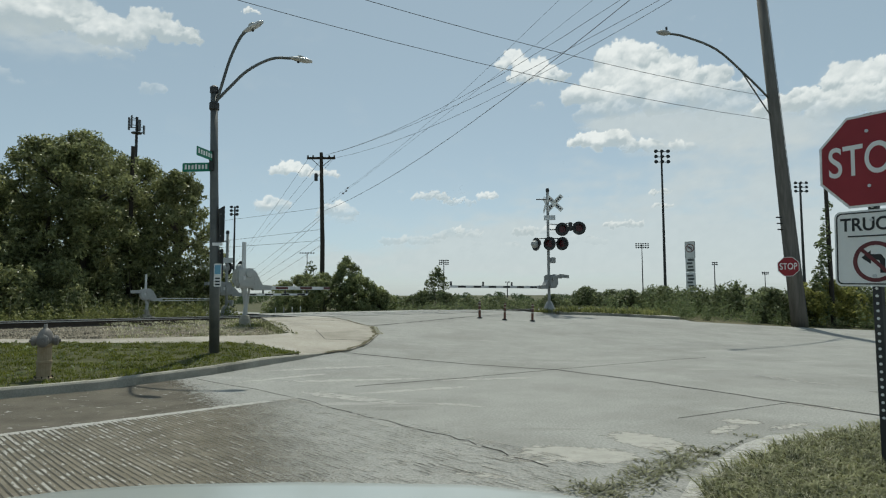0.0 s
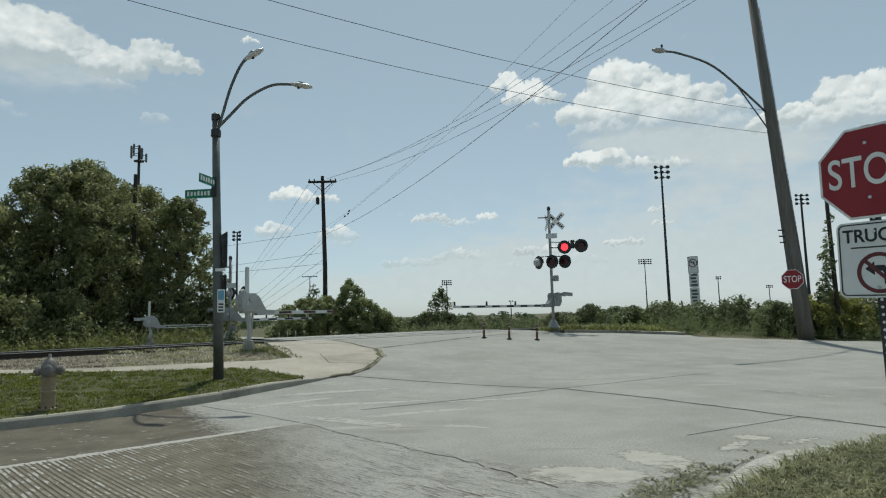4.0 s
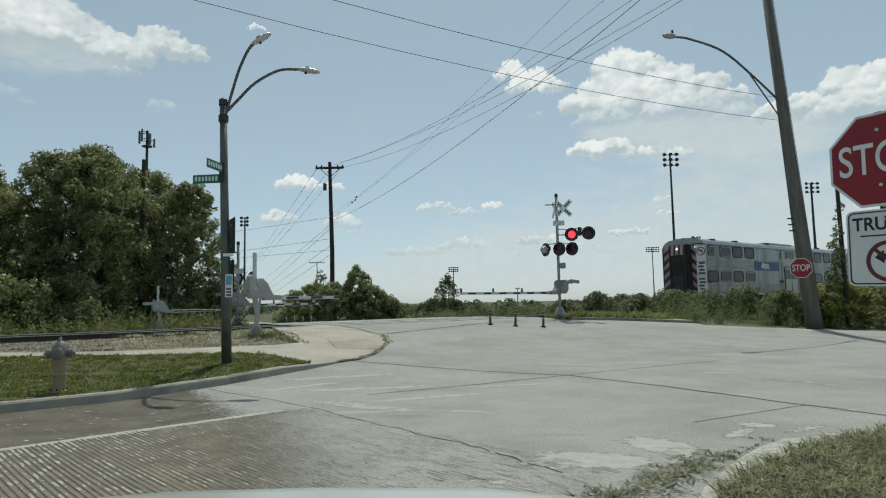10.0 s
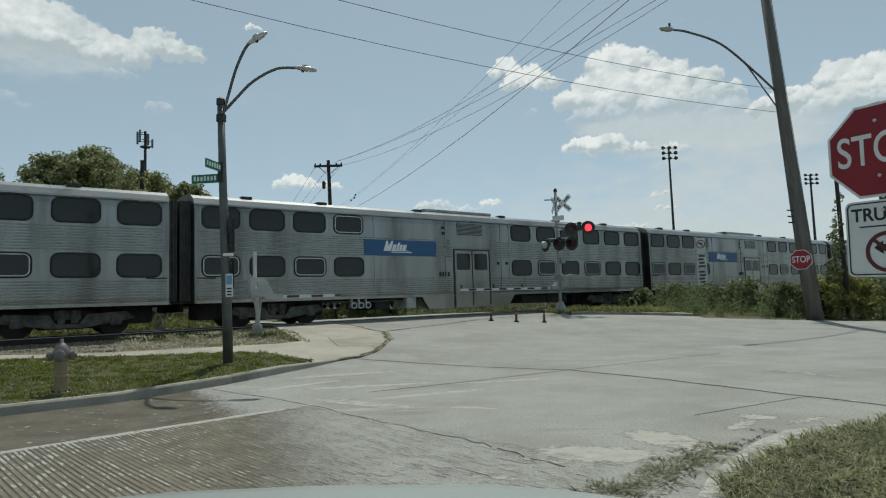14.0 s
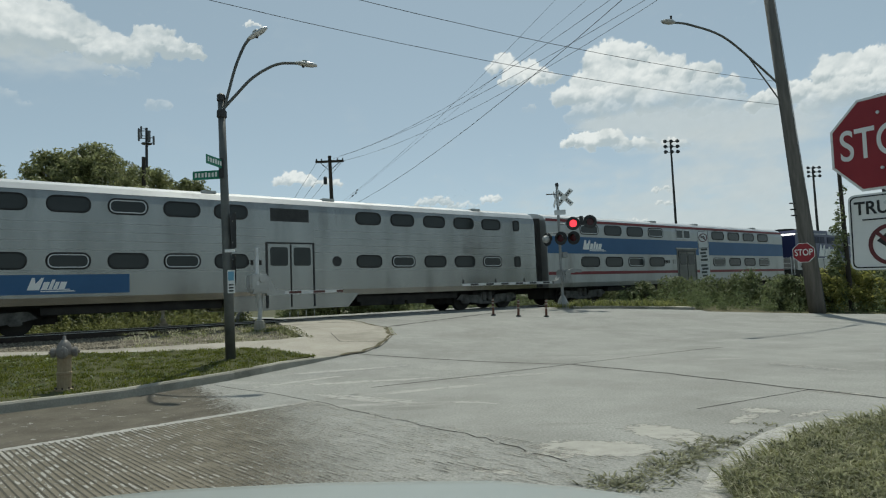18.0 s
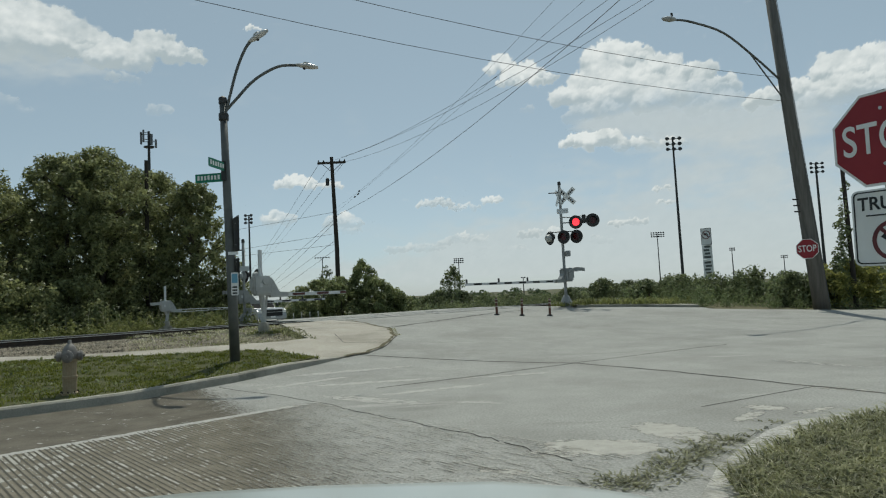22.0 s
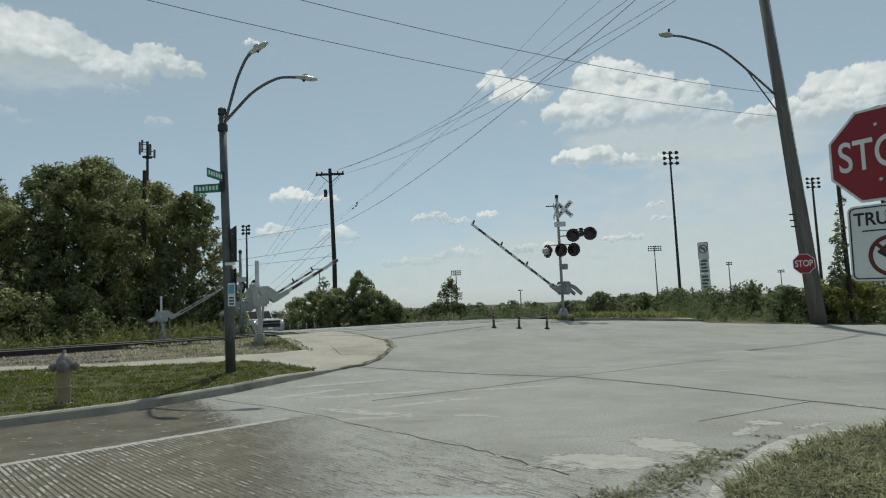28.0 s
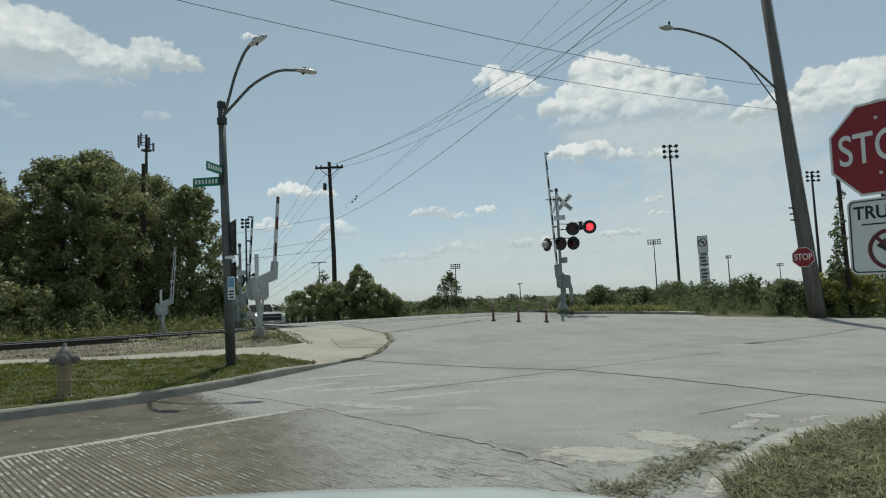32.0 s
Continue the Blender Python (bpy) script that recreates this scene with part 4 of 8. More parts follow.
def build_bonnet():
    t = thing("car_bonnet", pose(0, 0, 0), "grey-green bonnet of the parked car the view is from", "car bonnet")
    xs = np.linspace(-1.0, 0.62, 28)
    crest = np.interp(xs, [-1.0, -0.81, -0.62, -0.3, 0.085, 0.28, 0.41, 0.62], [1.0, 1.022, 1.033, 1.036, 1.027, 1.005, 0.983, 0.92])
    ys = [0.72, 0.95, 1.15, 1.3, 1.36, 1.4, 1.44, 1.5, 1.58, 1.68, 1.72]
    bm = bmn()
    g = [[bm.verts.new((x, y, c + (0.1 * (1.4 - y) if y < 1.4 else -2.6 * (y - 1.4) ** 1.6 - 0.05 * (y - 1.4)))) for x, c in zip(xs, crest)] for y in ys]
    for a, b in zip(g, g[1:]):
        for i in range(len(xs) - 1):
            bm.faces.new((a[i], a[i + 1], b[i + 1], b[i]))
    bmesh.ops.recalc_face_normals(bm, faces=bm.faces)
    bmesh.ops.solidify(bm, geom=bm.faces[:], thickness=0.02)
    part("panel", bm, HOODPAINT, t, smooth=True)
    bm = bmn()
    box(bm, -0.95, 0.5, 0.8, 1.62, 0.3, 0.68, 0.05)
    part("front_body", bm, DARKMETAL, t)
    for x in (-0.95, 0.42):
        bm = bmn()
        tube(bm, (x - 0.1, 1.1, 0.32), (x + 0.1, 1.1, 0.32), 0.32, n=20)
        part("tyre", bm, BLACK, t)


build_bonnet()


# ---- the train ----
CARS = []
SIDE = [(1.5, 0.9), (1.52, 1.1), (1.52, 4.02), (1.47, 4.28), (1.34, 4.48), (1.05, 4.62), (0.55, 4.71), (0, 4.74)]


def hull(bm, side, u0, u1):
    full = [(-y, z) for y, z in side] + [(y, z) for y, z in side[::-1][1:]]
    return prism(bm, full, u0, u1, "x")


def logo(parent, u, z, w, y, h=None):
    """The operator's mark as plain slanted blocks over a double line."""
    h = h or w * 0.36
    lean = 0.34 * h
    for a, b, hh, notch in ((0.0, 0.3, 1.0, 0.5), (0.34, 0.49, 0.66, 0.0), (0.52, 0.61, 0.85, 0.0), (0.64, 0.74, 0.66, 0.0), (0.77, 0.93, 0.66, 0.0)):
        top = [(u + b * w + lean * hh, z + h * hh), (u + a * w + lean * hh, z + h * hh)]
        if notch:
            k = 1 - notch
            m = u + (a + b) / 2 * w
            top = [top[0], (u + (b - 0.07) * w + lean, z + h), (m + lean * k, z + h * k), (u + (a + 0.07) * w + lean, z + h), top[1]]
        part("mark_block", prism(bmn(), [(u + a * w, z), (u + b * w, z), *top], y - 0.004, y + 0.02), WHITE, parent)
    for z0, z1, b in ((-0.16, -0.07, 1.22), (0.0, 0.06, 1.1)):
        bm = prism(bmn(), [(u + 0.33 * w, z + z0 * h), (u + b * w, z + z0 * h), (u + (b - 0.05) * w, z + z1 * h), (u + 0.34 * w, z + z1 * h)], y - 0.005, y + 0.02)
        part("mark_line", bm, WHITE, parent)


def bars(parent, u, z, w, h, y, n=4, material=None):
    first = part("number_bar", box(bmn(), 0, w * 0.62 / n, y - 0.003, y + 0.01, z, z + h), material or DARK, parent)
    first.location.x = u
    for k in range(1, n):
        again("number_bar", first, parent, Matrix.Translation((u + w * k / n, 0, 0)))


_cache = {}


def window(parent, u, z, w, h, side=-1, bright=False):
    key = (w, h, bright)
    at = pose(u, side * 1.522, z, 0, 0, 0 if side < 0 else 180)
    if key not in _cache:
        rim = part("window", ring(bmn(), rrect(w + 0.1, h + 0.1, min(0.23, w * 0.4)), rrect(w, h, min(0.18, w * 0.35)), -0.022, 0.03), BLACK, parent)
        pane = part("pane", prism(bmn(), rrect(w, h, min(0.18, w * 0.35)), -0.006, 0.02), GLASS, rim)
        trim = part("trim", ring(bmn(), rrect(w - 0.01, h - 0.01, min(0.175, w * 0.34)), rrect(w - 0.075, h - 0.075, min(0.14, w * 0.28)), -0.02, 0.0), ALU, rim, "pale metal trim") if bright else None
        rim.matrix_basis = at
        _cache[key] = (rim, pane, trim)
        return
    rim = again("window", _cache[key][0], parent, at)
    again("pane", _cache[key][1], rim)
    if bright:
        again("trim", _cache[key][2], rim)


def bogie(parent, u, wb=2.6, axles=2, r=0.46, paint=None):
    bm = bmn()
    for y in (-1.12, 1.12):
        prism(bm, [(u - wb / 2 - 0.55, 0.5), (u - wb / 2 - 0.3, 0.72), (u - 0.5, 0.66), (u - 0.3, 0.38), (u + 0.3, 0.38), (u + 0.5, 0.66), (u + wb / 2 + 0.3, 0.72), (u + wb / 2 + 0.55, 0.5), (u + wb / 2 + 0.2, 0.42), (u + 0.42, 0.25), (u - 0.42, 0.25), (u - wb / 2 - 0.2, 0.42)], y - 0.07, y + 0.07)
        for k in range(axles):
            c = u - wb / 2 + wb * k / (axles - 1)
            box(bm, c - 0.17, c + 0.17, y - 0.13, y + 0.13, 0.3, 0.62, 0.03)
        for c in (-0.18, 0.18):
            tube(bm, (u + c, y, 0.4), (u + c, y, 0.85), 0.11, n=10)
    box(bm, u - 0.35, u + 0.35, -1.1, 1.1, 0.5, 0.9)
    b = part("bogie", bm, paint or BOGIE, parent)
    # added dark blocks between the wheels stand in for deep shade
    part("brake_rigging", box(box(bmn(), u - wb / 2 - 0.75, u + wb / 2 + 0.75, -0.66, 0.66, 0.3, 0.88, 0.04), u - wb / 2 + 0.55, u + wb / 2 - 0.55, -0.98, 0.98, 0.22, 0.8, 0.04), DARK, b)
    for k in range(axles):
        c = u - wb / 2 + wb * k / (axles - 1)
        for y in (-0.76, 0.76):
            bm = bmn()
            o = -1 if y < 0 else 1
            tube(bm, (c, y - 0.065, r), (c, y + 0.065, r), r, n=26)
            tube(bm, (c, y - o * 0.065, r), (c, y - o * 0.1, r), r + 0.028, n=26)
            tube(bm, (c, y + o * 0.065, r), (c, y + o * 0.14, r), 0.13, n=12)
            part("wheel", bm, DARK, b)


def underframe(parent, u0, u1, seed, low=0.45):
    rng = random.Random(seed)
    u = u0
    while u < u1 - 0.5:
        w = rng.uniform(0.6, 1.7)
        bm = bmn()
        box(bm, u, min(u1, u + w), -1.25, 1.25, rng.uniform(low - 0.15, low), 0.92, 0.03)
        part("equipment_box", bm, DARK if rng.random() < 0.93 else GREYPAINT, parent)
        u += w + rng.uniform(0.02, 0.14)
    bm = bmn()
    box(bm, 0.5, 25.1, -1.3, 1.3, 0.8, 0.93)
    part("floor_frame", bm, DARK, parent)


_ribs = {}


def ribs(parent, bands):
    """Horizontal fluting: each rib a strip standing proud of the side."""
    for z0, z1, spans in bands:
        z = z0
        while z < z1:
            for a, b in spans:
                for y in (-1.52, 1.52):
                    key = (a, b, y)
                    if key not in _ribs:
                        _ribs[key] = part("rib", prism(bmn(), [(y - 0.016, 0.008), (y - 0.006, 0), (y + 0.006, 0), (y + 0.016, 0.008), (y + 0.016, 0.026), (y + 0.006, 0.034), (y - 0.006, 0.034), (y - 0.016, 0.026)], a, b, "x"), STEEL_SMOOTH, parent)
                        _ribs[key].location.z = z
                    else:
                        again("rib", _ribs[key], parent, Matrix.Translation((0, 0, z)))
            z += 0.088


def door_pair(parent, u0, u1, z0, z1, body):
    for y in (-1.545, 1.525):
        bm = bmn()
        box(bm, u0 - 0.08, u1 + 0.08, y - 0.004, y + 0.024, z1 - 0.03, z1 + 0.03)
        for a in (u0 - 0.08, u1 + 0.02):
            box(bm, a, a + 0.06, y - 0.004, y + 0.024, z0, z1)
        part("door_frame", bm, DARKMETAL, parent)
        mid = (u0 + u1) / 2
        for a, b in ((u0, mid - 0.03), (mid + 0.03, u1)):
            bm = bmn()
            box(bm, a, b, y, y + 0.02, z0 + 0.02, z1 - 0.04, 0.006)
            d = part("door", bm, body, parent)
            cx, hw = (a + b) / 2, (b - a) * 0.4
            bm = prism(bmn(), [(cx + p, (z0 + (z1 - z0) * 0.79) + q) for p, q in rrect(hw * 2, (z1 - z0) * 0.29, 0.09)], y - 0.01, y + 0.03)
            part("pane", bm, GLASS, d)
        bm = bmn()
        box(bm, mid - 0.02, mid + 0.02, y - 0.002, y + 0.02, z0 + 0.02, z1 - 0.05)
        part("door_seal", bm, BLACK, parent)


def car_ends(parent, front_stripes=False, end=25.65):
    for u0, u1 in ((-0.12, 0.26), (end - 0.01, end + 0.37)):
        if front_stripes and u0 < 1:
            continue
        bm = bmn()
        for k in range(4):
            a = u0 + (u1 - u0) * k / 4
            box(bm, a, a + 0.07, -1.12, 1.12, 0.95, 4.42, 0.02)
        box(bm, u0 + 0.02, u1 - 0.02, -1.08, 1.08, 0.98, 4.38)
        part("diaphragm", bm, GANGWAY, parent, "grey pleated rubber gangway")
        bm = bmn()
        box(bm, u0 - 0.3 if u0 < 1 else u0, u1 if u0 < 1 else u1 + 0.3, -0.14, 0.14, 0.6, 0.88, 0.03)
        part("coupler", bm, DARK, parent)
    if front_stripes:
        for y0, y1 in ((-1.48, -0.62), (0.62, 1.48)):
            bm = bmn()
            box(bm, 0.20, 0.245, y0, y1, 0.95, 4.35)
            p = part("stripe_panel", bm, STRIPEPALE, parent)
            sgn = 1 if y0 < 0 else -1
            z = 0.6
            while z < 4.3:
                lo = [(y0, z), (y1, z + sgn * 0.7), (y1, z + sgn * 0.7 + 0.3), (y0, z + 0.3)]
                lo = [(y, min(4.34, max(0.96, zz))) for y, zz in lo]
                if max(b for a, b in lo) - min(b for a, b in lo) > 0.05:
                    part("stripe", prism(bmn(), lo, 0.19, 0.21, "x"), STRIPERED, p)
                z += 0.6
        bm = bmn()
        box(bm, -0.45, 0.25, -0.62, 0.66, 0.95, 4.3, 0.06)
        d = part("end_door", bm, DARK, parent, "dark folded gangway with a door")
        part("door_frame", box(box(bmn(), -0.5, -0.44, -0.6, -0.5, 1.0, 4.2, 0.01), -0.5, -0.44, 0.52, 0.62, 1.0, 4.2, 0.01), DARKMETAL, d)
        part("door_pane", box(bmn(), -0.475, -0.44, -0.28, 0.3, 2.5, 3.2, 0.01), GLASS, d)
        part("door_kick", box(bmn(), -0.48, -0.44, -0.36, 0.4, 1.05, 2.2, 0.01), DARKMETAL, d)
        p = part("stripe_header", box(bmn(), -0.49, -0.452, -0.58, 0.62, 3.6, 4.28, 0.01), STRIPEPALE, parent)
        for k in range(4):
            y = -0.6 + 0.34 * k
            part("stripe", prism(bmn(), [(y + 0.05, 3.62), (y + 0.21, 3.62), (y + 0.15, 4.26), (y + 0.02, 4.26)], -0.5, -0.48, "x"), STRIPERED, p)
        part("headlight", tube(bmn(), (-0.53, 0.0, 4.0), (-0.48, 0.0, 4.0), 0.06, n=14), HEADLIGHT, parent)
        part("grab_rail", pipe(bmn(), [(0.2, -1.4, 1.3), (0.06, -1.42, 1.35), (0.06, -1.42, 1.75), (0.2, -1.4, 1.8)], 0.02, 6), ALU, parent)
        part("corner_post", box(box(bmn(), 0.14, 0.25, -1.53, -1.47, 0.95, 4.2, 0.01), 0.14, 0.25, 1.47, 1.53, 0.95, 4.2, 0.01), STEEL, parent)
        for y in (-0.42, 0.42):
            bm = tube(bmn(), (0.16, y * 2.2, 4.1), (0.2, y * 2.2, 4.1), 0.04, n=12)
            part("marker_lamp", bm, HEADLIGHT, parent)
            bm = tube(bmn(), (0.16, y * 2.4, 1.95), (0.2, y * 2.4, 1.95), 0.045, n=12)
            part("ditch_lamp", bm, HEADLIGHT, parent)
        bm = bmn()
        prism(bm, [(-0.05, 0.3), (0.25, 0.3), (0.35, 0.95), (0.15, 0.95)], -1.35, 1.35)
        part("pilot", bm, DARK, parent)
        bm = bmn()
        for k in range(6):
            a = random.Random(k)
            tube(bm, (0.5 + 0.1 * k, -0.7 + a.uniform(-0.2, 0.2), 4.6), (0.35 + 0.13 * k, -0.75 + a.uniform(-0.2, 0.2), 4.82), 0.03, 0.06, 8)
        part("roof_horns", bm, DARKMETAL, parent)


def gallery_car(label, cab=False, group="coaches of the train"):
    t = thing("railway_coach", pose(0, 0, 0), label, "railway coach", group)
    part("body", hull(bmn(), SIDE, 0.25, 25.3), STEEL, t)
    bm = hull(bmn(), [(1.475, 4.29), (1.345, 4.5), (1.055, 4.64), (0.55, 4.73), (0, 4.765)], 0.24, 25.31)
    part("roof", bm, ROOFGREY, t)
    bm = bmn()
    for y0, y1 in ((-1.52, -1.4), (1.4, 1.52)):
        prism(bm, [(9.55, 0.95), (9.95, 0.36), (14.6, 0.36), (15.1, 0.95)], y0, y1)
    box(bm, 9.9, 14.6, -1.4, 1.4, 0.4, 0.9)
    part("door_well", bm, STEEL_SMOOTH, t)
    part("sill", box(box(bmn(), 0.25, 25.3, -1.54, -1.5, 0.88, 0.98), 0.25, 25.3, 1.5, 1.54, 0.88, 0.98), STEEL_SMOOTH, t)
    ribs(t, ((1.02, 1.68, ((0.35, 11.2), (13.6, 25.2))), (2.62, 3.34, ((0.35, 11.2), (13.6, 25.2)))))
    # which windows open, and so have a pale trim: front upper, front lower, rear upper, rear lower
    trims = ((1,), (1, 3), (4,), (3,)) if cab else ((3,), (0, 2), (), (1, 3))
    for side in (-1, 1):
        for k in range(4):
            if cab and k == 0:
                window(t, 1.05, 3.83, 0.72, 0.6, side, True)
            else:
                window(t, 1.14 + 1.66 * k, 3.83, 1.23, 0.68, side, k in trims[0])
            window(t, 1.14 + 1.66 * k, 2.15, 1.23, 0.67, side, k in trims[1])
        for k in range(6):
            window(t, 15.58 + 1.765 * k, 3.83, 1.23, 0.68, side, k in trims[2])
            window(t, 15.58 + 1.765 * k, 2.15, 1.23, 0.67, side, k in trims[3])
        for u in (0.34, 24.62):
            y = side * 1.56
            part("grab_iron", pipe(bmn(), [(u, side * 1.51, 1.74), (u, y, 1.74), (u + 0.6, y, 1.74), (u + 0.6, side * 1.51, 1.74)], 0.022, 6), DARKMETAL, t)
    for y in (-1.535, 1.515):
        bm = bmn()
        box(bm, 6.8, 10.4, y - 0.014, y + 0.03, 2.63, 3.28)
        p = part("name_band", bm, BAND, t, "blue band with white slanted mark")
        if y < 0:
            logo(p, 7.7, 2.82, 1.15, y - 0.02)
            bars(t, 10.55, 1.75, 0.62, 0.2, y, 4)
        bm = bmn()
        box(bm, 11.6, 13.1, y, y + 0.02, 3.6, 4.14)
        g = part("intake_grille", bm, DARKMETAL, t)
        for k in range(9):
            part("louvre", box(bmn(), 11.6, 13.1, y - 0.012, y + 0.03, 3.6 + 0.06 * k, 3.625 + 0.06 * k), STEEL, g)
        for u in (0.4, 7.25, 10.9, 14.2, 14.75, 25.1):
            part("panel_seam", box(bmn(), u, u + 0.03, y - 0.004, y + 0.03, 1.0, 4.2), STEEL, t)
        part("roof_rail", box(bmn(), 0.3, 25.25, y - 0.008 if y < 0 else y, y + 0.04 if y < 0 else y + 0.028, 4.25, 4.3), STEEL_SMOOTH, t)
        part("door_ledge", box(bmn(), 10.9, 14.0, y - 0.03 if y < 0 else y, y + 0.02 if y < 0 else y + 0.05, 3.04, 3.1), STEEL, t)
        for u, z in ((10.75, 3.6), (10.75, 3.85), (13.95, 2.3), (14.5, 2.3)):
            part("marker_box", box(bmn(), u, u + 0.14, y - 0.03 if y < 0 else y, y + 0.02 if y < 0 else y + 0.05, z, z + 0.12, 0.01), DARKMETAL, t)
        # air reservoirs and their drain cocks under the sill
        for k in range(3):
            part("air_reservoir", tube(bmn(), (6.35 + 0.32 * k, y * 0.86 - 0.12, 0.62), (6.35 + 0.32 * k, y * 0.86 + 0.12, 0.62), 0.13, n=14), ALU, t, "pale round reservoir end")
            part("reservoir_cap", tube(bmn(), (6.35 + 0.32 * k, y * 0.86 - 0.13, 0.62), (6.35 + 0.32 * k, y * 0.86 + 0.13, 0.62), 0.085, n=12), DARK, t)
            part("drain_cock", box(bmn(), 6.24 + 0.32 * k, 6.28 + 0.32 * k, y * 0.86 - 0.1, y * 0.86 + 0.1, 0.66, 0.9), ALU, t)
        part("battery_box", box(bmn(), 8.77, 9.27, min(y, y * 0.8), max(y, y * 0.8), 0.42, 0.9, 0.03), GREYPAINT, t)
        part("supply_pipe", pipe(bmn(), [(5.3, y * 0.9, 0.8), (6.2, y * 0.9, 0.76), (8.4, y * 0.9, 0.78)], 0.03, 6), BOGIE, t)
    door_pair(t, 11.42, 13.42, 0.4, 2.95, STEEL_SMOOTH)
    # added dark backdrop for the shade under both car ends
    for u0, u1 in ((0.6, 5.4), (20.2, 25.0)):
        part("truck_bolster", box(bmn(), u0, u1, -0.6, 0.6, 0.3, 0.86, 0.05), DARK, t)
    bm = bmn()
    box(bm, 10.2, 14.2, -1.0, 1.0, 4.66, 4.8, 0.04)
    part("roof_unit", bm, ROOFGREY, t)
    for k in range(4):
        part("roof_grille", box(bmn(), 10.4 + 0.95 * k, 11.2 + 0.95 * k, -0.8, 0.8, 4.79, 4.83, 0.01), DARKMETAL, t)
    for u in (2.0, 5.0, 9.6, 14.6, 18.5, 22.4):
        bm = bmn()
        box(bm, u, u + 0.4, -1.12, -0.8, 4.58, 4.72, 0.02)
        part("roof_vent", bm, DARKMETAL, t)
    underframe(t, 7.4, 8.6, 1)
    underframe(t, 15.8, 19.4, 2)
    for u in (3.3, 22.5):
        bogie(t, u)
    car_ends(t, cab, 25.3)
    return t


def modern_car(label, style):
    t = thing("railway_coach", pose(0, 0, 0), label, "railway coach", "coaches of the train")
    side = [(1.48, 0.88), (1.52, 1.1), (1.52, 4.05), (1.46, 4.3), (1.3, 4.5), (0.95, 4.64), (0.5, 4.72), (0, 4.75)]
    base = STEEL_SMOOTH if style == "plain" else SILVER
    part("body", hull(bmn(), side, 0.25, 25.65), base, t)
    part("roof", hull(bmn(), [(1.455, 4.32), (1.31, 4.52), (0.96, 4.66), (0.5, 4.74), (0, 4.77)], 0.24, 25.66), ROOFWHITE, t)
    bm = bmn()
    for y0, y1 in ((-1.51, -1.35), (1.35, 1.51)):
        prism(bm, [(10.4, 0.95), (10.7, 0.42), (15.2, 0.42), (15.7, 0.95)], y0, y1)
    box(bm, 10.7, 15.2, -1.3, 1.3, 0.45, 0.9)
    part("door_well", bm, base, t)
    if style == "plain":
        left, right, w, h = [0.9 + 1.63 * k for k in range(1, 7)], [16.2 + 1.65 * k for k in range(5)], 1.08, 0.42
        ends = (0.75, 24.4)
    else:
        left, right, w, h = [3.55, 5.56, 7.57, 9.58], [16.55, 18.58, 20.6, 22.65], 1.42, 0.46
        ends = ()
    rng = random.Random(3)
    for sd in (-1, 1):
        for u in (*left, *right):
            window(t, u, 3.92, w, h, sd, rng.random() < 0.25)
            window(t, u, 2.19, w, h, sd, rng.random() < 0.25)
        for u in ends:
            window(t, u, 3.92, 0.3, 0.42, sd)
            window(t, u, 2.19, 0.3, 0.42, sd)
    for y in (-1.53, 1.51):
        if style == "plain":
            bm = bmn()
            box(bm, 3.9, 7.45, y, y + 0.02, 1.2, 1.78)
            p = part("name_band", bm, BAND, t, "blue band with white slanted mark")
            if y < 0:
                logo(p, 4.75, 1.33, 1.0, y - 0.002)
                bars(t, 11.2, 2.05, 0.6, 0.18, y, 4)
                part("roundel", tube(bmn(), (14.75, y - 0.002, 2.19), (14.75, y + 0.02, 2.19), 0.2, n=20), DARKMETAL, t, "dark round mark")
        else:
            for z0, z1, m, nm in ((2.62, 3.5, BAND, "blue_band"), (1.52, 1.68, REDBAND, "red_stripe"), (4.27, 4.4, REDBAND, "red_stripe")):
                for a, b in (((0.28, 25.62),) if z0 > 2 else ((0.28, 11.65), (13.8, 25.62))):
                    bm = bmn()
                    o = 0.035 if z0 > 4 else 0
                    box(bm, a, b, y + (o if y < 0 else -o), y + 0.02 + (o if y < 0 else -o), z0, z1)
                    p = part(nm, bm, m, t)
                    if nm == "blue_band" and y < 0 and a < 1:
                        logo(p, 2.95, 2.84, 1.6, y - 0.002, 0.5)
            if y < 0:
                bars(t, 10.3, 2.1, 0.62, 0.2, y, 4)
                part("door_box", box(bmn(), 11.2, 11.5, y - 0.02, y + 0.02, 2.08, 2.34, 0.01), STEEL, t)
        if style == "banded":
            for u in (11.7, 12.5):
                f = part("crew_window", box(bmn(), u, u + 0.74, y - 0.012, y + 0.03, 3.62, 4.2, 0.02), ALU, t)
                part("pane", box(bmn(), u + 0.05, u + 0.69, y - 0.016, y + 0.034, 3.67, 4.15, 0.01), GLASS, f)
            part("door_hood", box(bmn(), 11.55, 13.9, y - 0.06 if y < 0 else y, y + 0.02 if y < 0 else y + 0.08, 2.98, 3.06, 0.01), STEEL, t)
        else:
            part("intake_grille", box(bmn(), 12.1, 13.6, y, y + 0.02, 3.66, 4.14), DARKMETAL, t)
    if style == "plain":
        for z in (2.52, 2.8, 3.08, 3.36, 1.86):
            for a, b in ((0.3, 11.9), (13.8, 25.6)):
                part("side_seam", box(box(bmn(), a, b, -1.5235, -1.5, z, z + 0.014), a, b, 1.5, 1.5235, z, z + 0.014), STEEL, t)
    for a, b in ((5.1, 10.4), (15.7, 20.8)):
        part("side_sill", box(bmn(), a, b, -1.3, 1.3, 0.58, 0.9, 0.02), DARK, t)
    if style == "banded":
        bm = box(bmn(), 11.65, 13.8, -1.538, 1.538, 0.5, 3.0)
        part("door_panel", bm, DOORSTEEL, t)
    o = -0.1 if style == "banded" else 0
